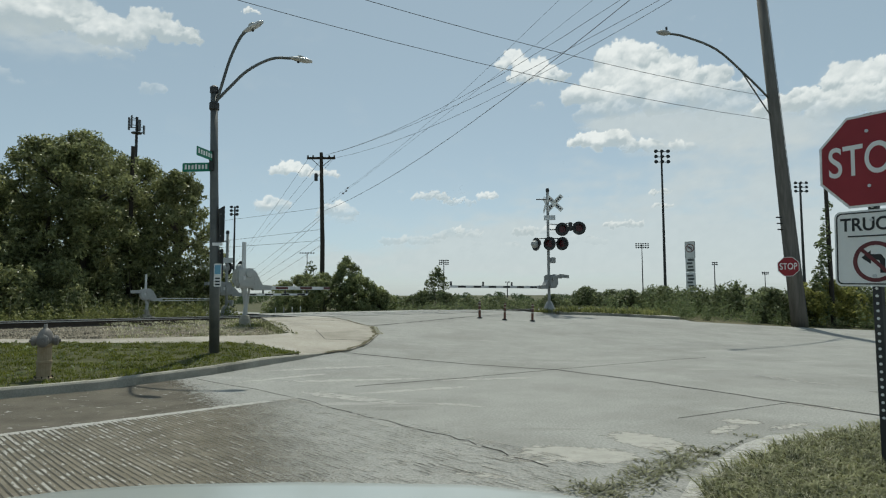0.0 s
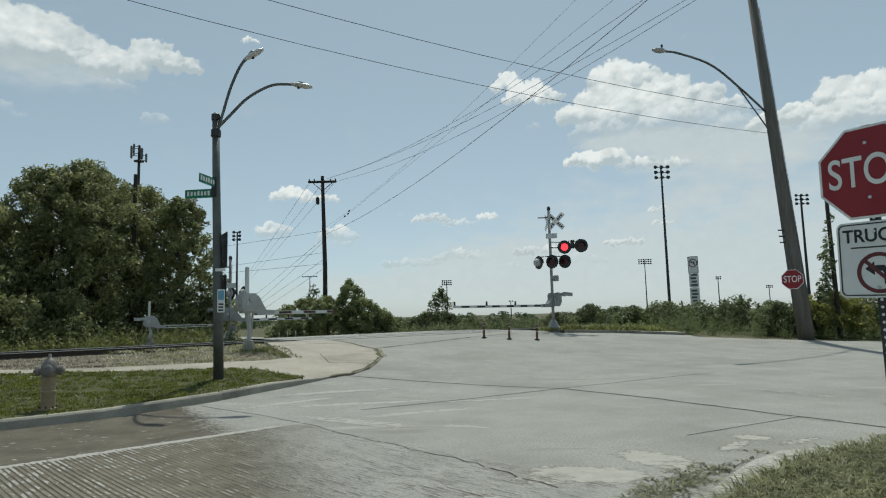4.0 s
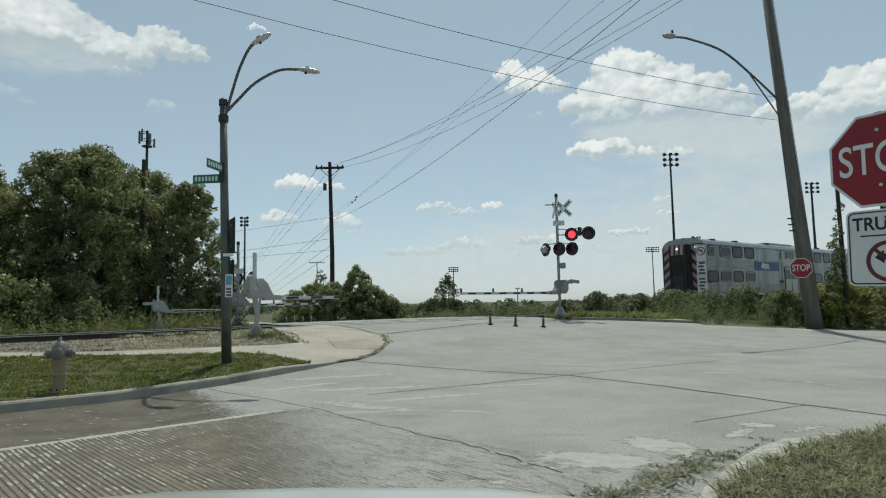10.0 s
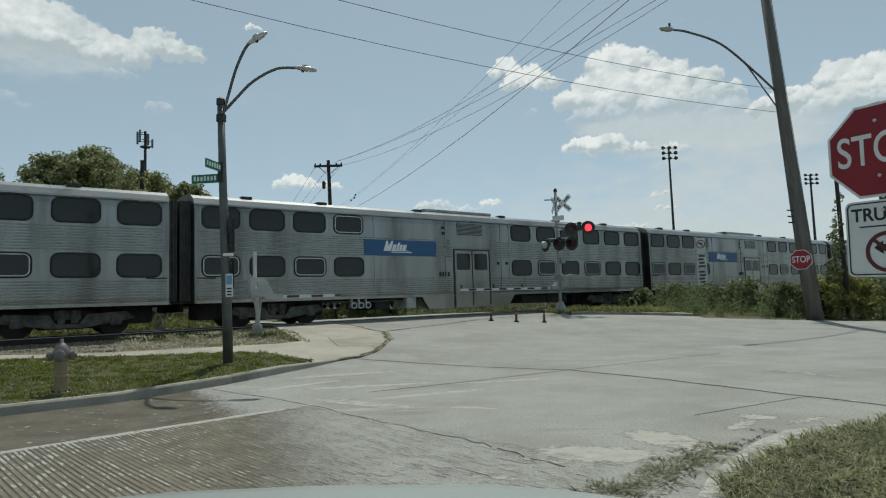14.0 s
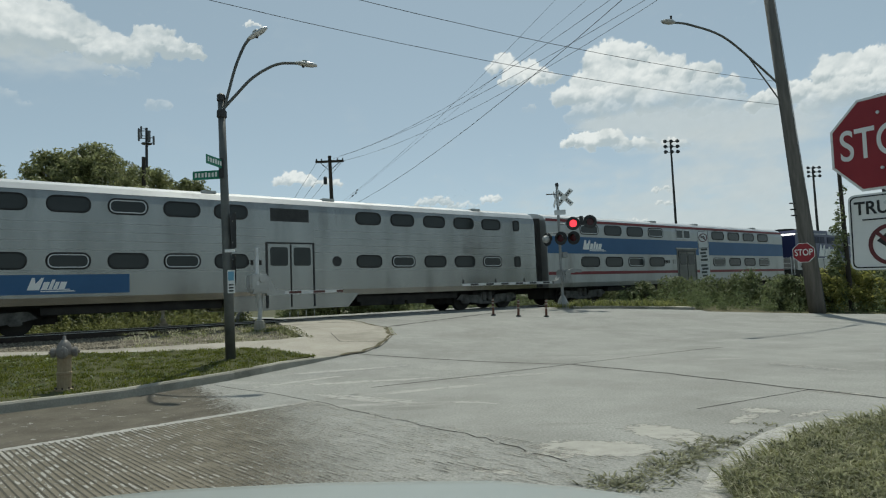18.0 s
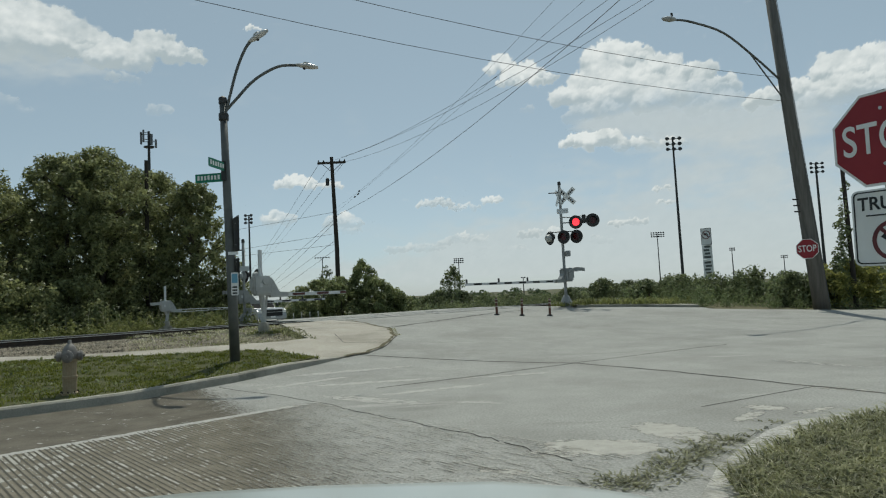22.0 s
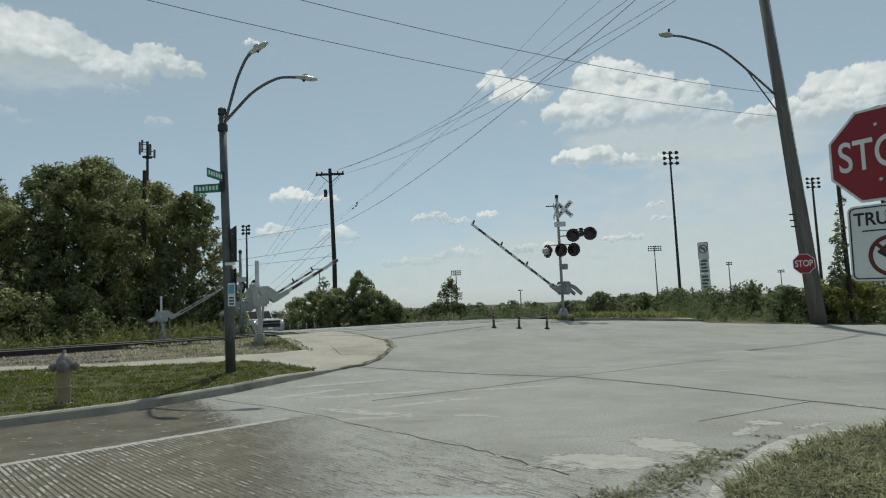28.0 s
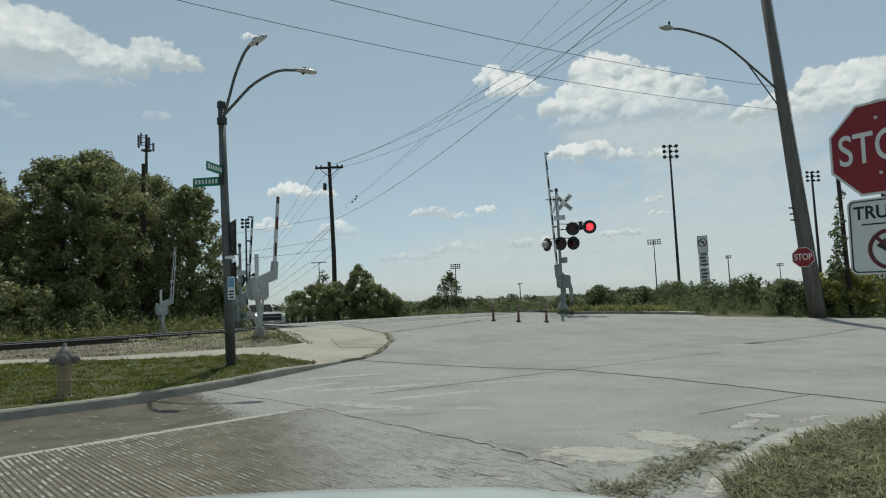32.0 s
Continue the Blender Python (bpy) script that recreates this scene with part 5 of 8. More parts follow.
    door_pair(t, 11.98 + o, 13.72 + o, 0.5, 2.86, DOORSTEEL if style == "banded" else STEEL_SMOOTH)
    for u in (9.8, 14.4, 22.0):
        bm = bmn()
        box(bm, u, u + 0.5, -1.15, -0.8, 4.58, 4.7, 0.02)
        part("roof_vent", bm, GREYPAINT, t)
    underframe(t, 6.2, 10.2, 5, 0.82)
    underframe(t, 15.9, 19.6, 6)
    for u in (3.2, 22.7):
        bogie(t, u)
        # added dark block standing in for shade behind each bogie
        part("truck_bolster", box(bmn(), u - 2.4, u + 2.4, -0.6, 0.6, 0.3, 0.86, 0.05), DARK, t)
    car_ends(t)
    return t


def flag(parent, u, z, y):
    bm = bmn()
    box(bm, u, u + 0.6, y - 0.003, y + 0.01, z, z + 0.42)
    f = part("striped_decal", bm, WHITE, parent, "small red and white striped decal")
    for k in range(4):
        part("decal_stripe", box(bmn(), u, u + 0.6, y - 0.008, y + 0.008, z + 0.03 + 0.11 * k, z + 0.08 + 0.11 * k), REDBAND, f)
    bm = bmn()
    box(bm, u, u + 0.25, y - 0.012, y + 0.006, z + 0.2, z + 0.42)
    part("decal_corner", bm, PURPLE, f)


def rail_posts(parent, u, y, z0, z1, w=0.5):
    bm = bmn()
    pipe(bm, [(u, y, z0), (u, y, z1), (u + w, y, z1), (u + w, y, z0)], 0.022, 6)
    part("handrail", bm, WHITE, parent)


def loco_streamlined():
    t = thing("locomotive", pose(0, 0, 0), "deep blue and silver streamlined diesel locomotive with slanted nose", "locomotive", "locomotives of the train")
    upper = [(2.2, 2.5), (2.2, 4.3), (2.4, 4.46), (15.2, 4.4), (15.68, 4.32), (16.6, 3.38), (17.4, 2.5)]
    part("upper_body", prism(bmn(), upper, -1.5, 1.5), PURPLE, t)
    lower = [(2.2, 1.65), (2.2, 2.5), (17.4, 2.5), (17.72, 2.0), (17.75, 1.4), (17.3, 1.1), (16.4, 1.25), (15.8, 1.65)]
    part("lower_body", prism(bmn(), lower, -1.505, 1.505), SILVER, t)
    part("roof_top", hull(bmn(), [(1.3, 4.7), (1.0, 4.86), (0.5, 4.9), (0, 4.92)], 3.0, 8.6), DARK, t)
    part("roof_hatch", prism(bmn(), [(2.3, 4.32), (2.6, 4.7), (7.6, 4.8), (8.3, 4.8), (8.3, 4.34)], -1.46, 1.46), PURPLE, t)
    part("roof_cap", prism(bmn(), [(7.7, 4.56), (8.6, 4.84), (10.2, 4.84), (12.4, 4.72), (14.9, 4.54), (15.7, 4.36), (15.0, 4.26), (10.4, 4.36)], -1.44, 1.44), ROOFWHITE, t)
    for u in (9.4, 11.2, 13.8):
        part("roof_seam", box(bmn(), u, u + 0.04, -1.446, 1.446, 4.4, 4.86 - 0.07 * (u - 9.4)), DARKMETAL, t)
    for y in (-1.455, 1.425):
        part("roof_grille", prism(bmn(), [(12.1, 4.5), (13.4, 4.44), (13.4, 4.58), (12.1, 4.66)], y, y + 0.03), BLACK, t)
    part("nose_side", prism(bmn(), [(15.3, 4.33), (15.7, 4.34), (16.65, 3.36), (17.4, 2.55), (17.76, 1.8), (17.4, 1.25), (17.0, 2.4), (16.5, 3.1)], -1.512, 1.512), SILVER, t)
    part("slant_stripe", prism(bmn(), [(9.6, 4.3), (15.0, 4.18), (16.1, 3.3), (17.36, 2.66), (17.5, 2.3), (17.1, 2.3), (16.0, 2.9), (14.8, 3.5)], -1.515, 1.515), PURPLE, t)
    for y in (-1.53, 1.51):
        part("white_stripe", prism(bmn(), [(9.9, 4.27), (16.95, 2.76), (17.25, 2.6), (17.2, 2.54), (9.9, 4.2)], y, y + 0.02), SIGNWHITE, t)
        part("belt_line", box(bmn(), 2.2, 17.3, y, y + 0.02, 2.48, 2.52), ALU, t)
        part("sill_line", box(bmn(), 2.2, 16.4, y, y + 0.02, 1.59, 1.66), ALU, t)
        part("roof_line", prism(bmn(), [(2.4, 4.4), (7.8, 4.47), (7.8, 4.52), (2.4, 4.44)], y, y + 0.02), ALU, t)
        for outer, inner in ((((14.98, 3.28), (15.66, 3.28), (15.62, 4.12), (14.98, 4.14)), ((15.06, 3.36), (15.6, 3.36), (15.56, 4.05), (15.06, 4.06))), (((15.7, 3.28), (16.56, 3.26), (15.94, 3.98), (15.68, 4.08)), ((15.77, 3.36), (16.4, 3.34), (15.9, 3.9), (15.75, 3.98)))):
            w = part("cab_window", prism(bmn(), outer, y - 0.006, y + 0.026), ALU, t)
            part("pane", prism(bmn(), inner, y - 0.012, y + 0.032), GLASS, w)
        for u0, u1 in ((3.05, 4.05), (4.5, 7.5), (8.05, 9.95)):
            g = part("grille", box(bmn(), u0, u1, y, y + 0.02, 3.74, 4.28), GRILLEBLUE, t)
            n = int((u1 - u0) / 0.5)
            for k in range(1, n):
                part("grille_bar", box(bmn(), u0 + (u1 - u0) * k / n - 0.02, u0 + (u1 - u0) * k / n + 0.02, y - 0.008, y + 0.028, 3.76, 4.26), PURPLE, g)
        for k in range(10):
            part("panel_seam", box(bmn(), 3.0 + 1.35 * k, 3.025 + 1.35 * k, y + 0.002, y + 0.02, 1.68, 2.47), DARKMETAL, t)
        for u, z in ((3.0, 2.2), (2.95, 1.85), (8.9, 1.95)):
            part("access_cap", tube(bmn(), (u, y - 0.004, z), (u, y + 0.024, z), 0.07, n=10), DARKMETAL, t)
    logo(t, 6.25, 2.66, 3.2, -1.535, 0.96)
    flag(t, 4.2, 1.88, -1.515)
    bars(t, 2.48, 2.68, 0.34, 0.22, -1.515, 2, WHITE)
    part("cab_glass", prism(bmn(), [(15.7, 4.28), (16.55, 3.46), (16.6, 3.5), (15.75, 4.32)], -1.1, 1.1), GLASS, t)
    rail_posts(t, 14.15, -1.58, 1.3, 4.2, 0.02)
    rail_posts(t, 14.8, -1.58, 1.3, 4.2, 0.02)
    rail_posts(t, 1.35, -1.45, 1.2, 2.6, 0.5)
    rail_posts(t, 2.3, -1.54, 1.75, 2.75, 0.12)
    for z in (1.75, 2.1, 2.5):
        part("end_rail", pipe(bmn(), [(1.32, -1.4, z), (1.25, -0.6, z + 0.05), (1.25, 0.6, z + 0.05), (1.32, 1.4, z)], 0.022, 6), WHITE, t)
    for k in range(4):
        part("step", box(bmn(), 1.3, 1.85, -1.52, -1.3, 0.3 + 0.32 * k, 0.34 + 0.32 * k), GREYPAINT, t)
    for k in range(5):
        part("step", box(bmn(), 14.2, 14.8, -1.6, -1.35, 0.35 + 0.36 * k, 0.39 + 0.36 * k), GREYPAINT, t)
    part("tank", box(bmn(), 7.5, 12.4, -1.35, 1.35, 0.28, 1.2, 0.12), TANK, t)
    part("tank_gauge", box(bmn(), 9.9, 10.0, -1.37, -1.34, 0.5, 0.95), ALU, t)
    part("sill_bracket", box(box(bmn(), 4.1, 4.22, -1.5, -1.38, 1.2, 1.62), 4.5, 4.7, -1.5, -1.38, 1.2, 1.62), ALU, t)
    part("frame", box(bmn(), 1.4, 17.2, -1.42, 1.42, 1.15, 1.64), DARK, t)
    # plain dark block closing the space behind the bogies
    part("underframe", box(bmn(), 2.2, 16.4, -1.05, 1.05, 0.3, 1.2, 0.05), DARK, t)
    part("end_platform", box(bmn(), 1.2, 2.3, -1.4, 1.4, 1.2, 1.58), DARK, t)
    part("coupler", box(bmn(), -0.1, 1.4, -0.14, 0.14, 0.62, 0.9, 0.03), DARK, t)
    part("pilot", prism(bmn(), [(17.0, 1.3), (17.76, 1.3), (17.5, 0.35), (16.7, 0.25)], -1.4, 1.4), SILVER, t)
    for u in (5.0, 14.6):
        bogie(t, u, 2.75, 2, 0.51, DARK)
    return t


def loco_boxcab():
    t = thing("locomotive", pose(0, 0, 0), "faded blue diesel locomotive with orange roof and short nose", "locomotive", "locomotives of the train")
    part("body", prism(bmn(), [(1.95, 1.55), (1.95, 4.05), (15.88, 4.05), (16.15, 3.27), (17.05, 3.14), (17.22, 1.55)], -1.5, 1.5), LOCOBLUE, t)
    part("roof", hull(bmn(), [(1.49, 3.98), (1.3, 4.3), (0.85, 4.5), (0, 4.54)], 1.97, 15.85), LOCOROOF, t)
    for y in (-1.52, 1.5):
        part("white_sill", box(bmn(), 2.0, 17.2, y, y + 0.02, 1.54, 1.61), WHITE, t)
        for k in range(9):
            part("panel_seam", box(bmn(), 2.9 + 1.2 * k, 2.925 + 1.2 * k, y + 0.006, y + 0.02, 1.66, 3.6), GRILLEBLUE, t)
        for outer, inner in ((((14.76, 3.1), (15.34, 3.1), (15.34, 3.9), (14.76, 3.9)), ((14.82, 3.17), (15.29, 3.17), (15.29, 3.84), (14.82, 3.84))), (((15.37, 3.1), (16.1, 3.14), (15.86, 3.9), (15.37, 3.9)), ((15.42, 3.17), (16.0, 3.2), (15.8, 3.84), (15.42, 3.84)))):
            w = part("cab_window", prism(bmn(), outer, y - 0.004, y + 0.024), GRILLEBLUE, t)
            part("pane", prism(bmn(), inner, y - 0.01, y + 0.03), GLASS, w)
        part("cab_door", box(bmn(), 14.1, 14.66, y - 0.006, y + 0.024, 1.7, 3.85, 0.01), LOCOBLUE, t)
        r = part("nose_roundel", tube(bmn(), (16.82, y - 0.004, 2.78), (16.82, y + 0.024, 2.78), 0.26, n=20), WHITE, t)
        part("roundel_bar", box(bmn(), 16.66, 16.98, y - 0.008, y + 0.028, 2.74, 2.82), LOCOBLUE, r)
        r = part("side_roundel", tube(bmn(), (2.37, y - 0.004, 2.47), (2.37, y + 0.024, 2.47), 0.2, n=20), WHITE, t)
        part("roundel_bar", box(bmn(), 2.3, 2.5, y - 0.008, y + 0.028, 2.42, 2.48), LOCOBLUE, r)
        part("small_disc", tube(bmn(), (2.37, y, 3.05), (2.37, y + 0.02, 3.05), 0.08, n=12), STRIPEPALE, t)
        for z in (3.62, 1.8):
            part("rivet_line", box(bmn(), 2.0, 14.0, y + 0.004, y + 0.016, z, z + 0.03), GRILLEBLUE, t)
    for u, w in ((2.1, 1.53), (3.66, 1.15), (4.84, 1.63), (7.47, 1.8), (11.95, 1.3)):
        for sg in (-1, 1):
            bm = prism(bmn(), [(sg * 1.51, 3.66), (sg * 1.53, 4.02), (sg * 1.36, 4.28), (sg * 1.3, 4.26), (sg * 1.47, 4.0), (sg * 1.47, 3.66)], u, u + w, "x")
            g = part("radiator_grille", bm, GRILLEBROWN, t)
            for k in range(1, 4):
                part("grille_slat", prism(bmn(), [(sg * 1.515, 3.64 + 0.09 * k), (sg * 1.538, 3.65 + 0.09 * k), (sg * 1.538, 3.67 + 0.09 * k), (sg * 1.515, 3.67 + 0.09 * k)], u + 0.02, u + w - 0.02, "x"), DARK, g)
    for u in (3.0, 4.6, 6.2, 8.9, 12.0, 13.9):
        bm = lathe(bmn(), [(0.62, 0), (0.66, 0.06), (0.6, 0.14), (0.2, 0.16)], 18, (u, 0, 4.51))
        part("roof_fan", bm, DARKMETAL, t)
    part("windscreen", prism(bmn(), [(15.92, 4.0), (16.16, 3.34), (16.2, 3.36), (15.96, 4.02)], -1.15, 1.15), GLASS, t)
    part("number_board", box(bmn(), 15.86, 15.98, -0.5, 0.5, 4.06, 4.3, 0.02), SIGNBLACK, t)
    logo(t, 4.77, 2.05, 3.4, -1.525, 1.0)
    logo(t, 14.88, 2.66, 1.0, -1.525, 0.32)
    bars(t, 14.92, 2.48, 1.25, 0.07, -1.51, 7, WHITE)
    bars(t, 14.94, 1.92, 0.44, 0.2, -1.51, 3, WHITE)
    bars(t, 2.05, 4.12, 0.5, 0.2, -1.42, 3, WHITE)
    flag(t, 15.82, 1.82, -1.51)
    for y in (-0.9, 0.9):
        part("end_rail", pipe(bmn(), [(1.94, y, 1.7), (1.84, y, 1.75), (1.84, y, 2.9), (1.94, y, 2.95)], 0.022, 6), GREYPAINT, t)
    part("end_door", box(bmn(), 1.91, 1.97, -0.35, 0.35, 1.6, 3.5, 0.02), LOCOBLUE, t)
    part("end_pane", box(bmn(), 1.9, 1.93, -0.2, 0.2, 2.9, 3.3, 0.01), GLASS, t)
    part("end_lamp", tube(bmn(), (1.88, -0.9, 3.6), (1.96, -0.9, 3.6), 0.08, n=12), ALU, t)
    part("end_hose", pipe(bmn(), [(1.93, -0.5, 1.6), (1.8, -0.5, 1.2), (1.75, -0.45, 0.7)], 0.03, 6), BLACK, t)
    part("end_platform", box(bmn(), 1.3, 2.0, -1.4, 1.4, 1.15, 1.5), DARK, t)
    part("coupler", box(bmn(), 0.1, 1.6, -0.14, 0.14, 0.62, 0.9, 0.03), DARK, t)
    rail_posts(t, 14.08, -1.57, 1.5, 3.7, 0.02)
    rail_posts(t, 14.67, -1.57, 1.5, 3.7, 0.02)
    for k in range(5):
        part("step", box(bmn(), 14.1, 14.68, -1.58, -1.4, 0.35 + 0.32 * k, 0.39 + 0.32 * k), GREYPAINT, t)
        part("step", box(bmn(), 16.75, 17.15, -1.58, -1.4, 0.35 + 0.32 * k, 0.39 + 0.32 * k), GREYPAINT, t)
    part("tank", box(bmn(), 6.8, 12.0, -1.35, 1.35, 0.25, 1.2, 0.12), TANK, t)
    part("frame", box(bmn(), 1.5, 17.2, -1.45, 1.45, 1.0, 1.54), DARK, t)
    # solid dark filler between and behind the bogies
    part("underframe", box(bmn(), 2.0, 16.6, -1.05, 1.05, 0.28, 1.2, 0.05), DARK, t)
    part("pilot", prism(bmn(), [(16.6, 1.54), (17.25, 1.54), (17.1, 0.3), (16.6, 0.25)], -1.42, 1.42), DARK, t)
    part("horn_cluster", tube(tube(bmn(), (16.3, -0.5, 3.35), (16.6, -0.5, 3.38), 0.05, 0.09), (16.3, 0.5, 3.35), (16.6, 0.5, 3.38), 0.05, 0.09), GREYPAINT, t)
    part("bell_pod", box(bmn(), 16.9, 17.1, -0.3, 0.3, 3.12, 3.26, 0.03), DARKMETAL, t)
    for u in (4.6, 14.3):
        bogie(t, u, 2.75, 2, 0.51, DARK)
    return t


def build_train():
    first = gallery_car("stainless cab coach with red and white striped front, leading the train", True)
    CARS.append(first)
    CARS.append(copy_thing(first, pose(0, 0, 0)))
    plain = gallery_car("stainless steel bilevel coach with two rows of rounded windows")
    CARS.append(plain)
    for _ in range(4):
        CARS.append(copy_thing(plain, pose(0, 0, 0)))
    CARS.append(modern_car("smooth stainless bilevel coach with a low blue name band", "plain"))
    CARS.append(modern_car("silver bilevel coach with wide blue band and red stripes", "banded"))
    CARS.append(loco_streamlined())
    CARS.append(loco_boxcab())


build_train()


# ---- signals, poles and signs ----
ARMS, LAMPS = [], []


def lettering(parent, text, size, at, material, name="letters", squash=1.0, weight=0.018):
    """Words in the built-in font, turned into a mesh."""
    cu = bpy.data.curves.new(name, "FONT")
    cu.body, cu.size, cu.extrude, cu.offset = text, size, 0.002, size * weight
    cu.align_x = cu.align_y = "CENTER"
    ob = new(name, cu)
    dg = bpy.context.evaluated_depsgraph_get()
    me = bpy.data.meshes.new_from_object(ob.evaluated_get(dg))
    bpy.data.objects.remove(ob)
    me.materials.clear()
    me.materials.append(material)
    o = new(name, me)
    o.parent = parent
    o.matrix_basis = at @ Matrix.Diagonal((squash, 1, 1, 1))
    return o


def octagon(w):
    r = w / 2 / math.cos(math.pi / 8)
    return [(r * math.cos(math.pi / 8 + math.pi / 4 * k), r * math.sin(math.pi / 8 + math.pi / 4 * k)) for k in range(8)]


def stop_plate(parent, at, w):
    """An octagonal plate whose face looks along its own -y."""
    p = part("plate", prism(bmn(), octagon(w), -0.002, 0.006), SIGNWHITE, parent, "octagonal plate with a white rim")
    p.matrix_basis = at
    part("red_field", prism(bmn(), octagon(w * 0.945), -0.005, 0.002), SIGNRED, p)
    lettering(p, "STOP", w * 0.475, pose(0, -0.0055, 0, 90, 0, 0), SIGNWHITE, "letters", 0.72, 0.008)
    part("plate_back", prism(bmn(), octagon(w * 0.99), 0.006, 0.009), ALU, p)
    return p


def no_left_turn(parent, at, r):
    """Red ring and bar over a black arrow that bends to the left."""
    n = 32
    circ = [[(q * math.cos(6.2832 * k / n), q * math.sin(6.2832 * k / n)) for k in range(n)] for q in (r, r * 0.81)]
    o = part("red_ring", ring(bmn(), circ[0], circ[1], -0.006, 0.0), RINGRED, parent)
    o.matrix_basis = at
    c = math.sqrt(0.5)
    w = r * 0.085
    part("red_bar", prism(bmn(), [(-r * 0.86 * c - w * c, r * 0.86 * c - w * c), (-r * 0.86 * c + w * c, r * 0.86 * c + w * c), (r * 0.86 * c + w * c, -r * 0.86 * c + w * c), (r * 0.86 * c - w * c, -r * 0.86 * c - w * c)], -0.0065, -0.001), RINGRED, o)
    part("arrow", prism(bmn(), [(r * 0.2, -r * 0.55), (r * 0.42, -r * 0.55), (r * 0.42, r * 0.12), (r * 0.24, r * 0.36), (-r * 0.2, r * 0.36), (-r * 0.2, r * 0.55), (-r * 0.62, r * 0.2), (-r * 0.2, -r * 0.12), (-r * 0.2, r * 0.08), (r * 0.14, r * 0.08), (r * 0.2, 0)], -0.004, 0.0), SIGNBLACK, o)


def build_near_stop():
    """Stop sign with its truck plate, on a perforated post in the verge."""
    base = Vector((3.52, 4.89, 0.07))
    t = thing("stop_sign", Matrix.Translation(base) @ pose(0, 0, 0, 0, 0, -60), "red stop sign over a white truck plate in the verge", "stop sign")
    bm = bmn()
    for x0, x1, y0, y1 in ((-0.032, 0.032, 0.02, 0.026), (-0.032, -0.026, 0.026, 0.07), (0.026, 0.032, 0.026, 0.07), (-0.032, 0.032, 0.066, 0.072)):
        box(bm, x0, x1, y0, y1, -0.3, 2.85)
    post = part("post", bm, DARKMETAL, t, "dark perforated square steel post")
    hole = bmn()
    tube(hole, (0, 0.016, 0), (0, 0.0205, 0), 0.012, n=8)
    first = part("hole", hole, SIGNWHITE, post)
    first.location.z = 0.4
    for k in range(1, 40):
        again("hole", first, post, Matrix.Translation((0, 0, 0.4 + 0.06 * k)))
    stop_plate(t, pose(0, 0.0, 2.46, 0, 1.0, 0), 0.762)
    pl = part("truck_plate", prism(bmn(), rrect(0.61, 0.62, 0.05), -0.002, 0.004), SIGNWHITE, t, "white square plate with black border")
    pl.matrix_basis = pose(0.012, 0.004, 1.745, 0, 1.5, 0)
    part("border", ring(bmn(), rrect(0.58, 0.59, 0.04), rrect(0.56, 0.57, 0.035), -0.005, 0.0), SIGNBLACK, pl)
    lettering(pl, "TRUCKS", 0.15, pose(0, -0.0035, 0.19, 90, 0, 0), SIGNBLACK, "letters", 0.92)
    part("rule", box(bmn(), -0.2, 0.2, -0.005, 0, 0.093, 0.104), SIGNBLACK, pl)
    no_left_turn(pl, pose(0, 0, -0.11), 0.165)
    for z in (2.7, 2.25, 1.97, 1.52):
        part("bolt", tube(bmn(), (0, -0.012, z), (0, 0.02, z), 0.014, n=8), ALU, t)


build_near_stop()


def build_wood_pole():
    b, top = Vector((15.08, 25.5, 0.2)), Vector((13.45, 24.5, 14.6))
    t = thing("utility_pole", Matrix.Translation(b), "tall weathered wooden utility pole, leaning, with a street lamp arm", "utility pole")
    v = top - b
    part("pole", pipe(bmn(), [v * k for k in (-0.02, 0.2, 0.5, 1)], [0.31, 0.285, 0.235, 0.17], 14), WOOD, t, smooth=True)
    j, head = Vector((13.93, 24.9, 9.5)) - b, Vector((8.55, 21.8, 10.95)) - b
    pts = [j, j.lerp(head, 0.25) + Vector((0, 0, 0.35)), j.lerp(head, 0.55) + Vector((0, 0, 0.62)), j.lerp(head, 0.85) + Vector((0, 0, 0.3)), head]
    part("lamp_arm", pipe(bmn(), rounded(pts), 0.042, 8), POLEPAINT, t, smooth=True)
    part("arm_brace", pipe(bmn(), [j - Vector((0, 0, 0.7)), j.lerp(head, 0.3) + Vector((0, 0, 0.38))], 0.03, 6), POLEPAINT, t)
    d = (head - j).normalized()
    lh = part("lamp_head", lathe(bmn(), [(0.03, -0.1), (0.1, 0), (0.15, 0.18), (0.13, 0.42), (0.05, 0.6)], 12), GREYPAINT, t, "grey cobra-head lamp")
    lh.matrix_basis = Matrix.Translation(head) @ Vector((d.x, d.y, -0.1)).to_track_quat("Z", "X").to_matrix().to_4x4() @ Matrix.Diagonal((0.6, 1, 1, 1))
    part("photocell", tube(bmn(), head + Vector((-0.1, -0.1, 0.1)), head + Vector((-0.1, -0.1, 0.2)), 0.04), DARKMETAL, t)
    for k, z in enumerate((3.9, 4.15, 4.4)):
        p = v * (z / v.z)
        part("step_bolt", tube(bmn(), p, p + Vector((-0.5, -0.1, 0)), 0.03), DARKMETAL, t)
    part("ground_wire", pipe(bmn(), [v * k + Vector((0.2, -0.28, 0)) * (1 - 0.4 * k) for k in (0.0, 0.3, 0.7, 0.95)], 0.012, 5), WIRE, t)
    s = thing("stop_sign", Matrix.Translation(Vector((13.0, 22.9, 0))) @ pose(0, 0, 0, 0, 0, -38), "small red stop sign fixed to a pole across the street", "stop sign")
    s.location = (14.55, 25.06, 0.25)
    stop_plate(s, pose(-0.02, -0.36, 2.3, 0, 0, 0), 0.78)
    part("bracket", box(bmn(), -0.2, 0.2, -0.35, -0.28, 2.27, 2.33), ALU, s)


build_wood_pole()


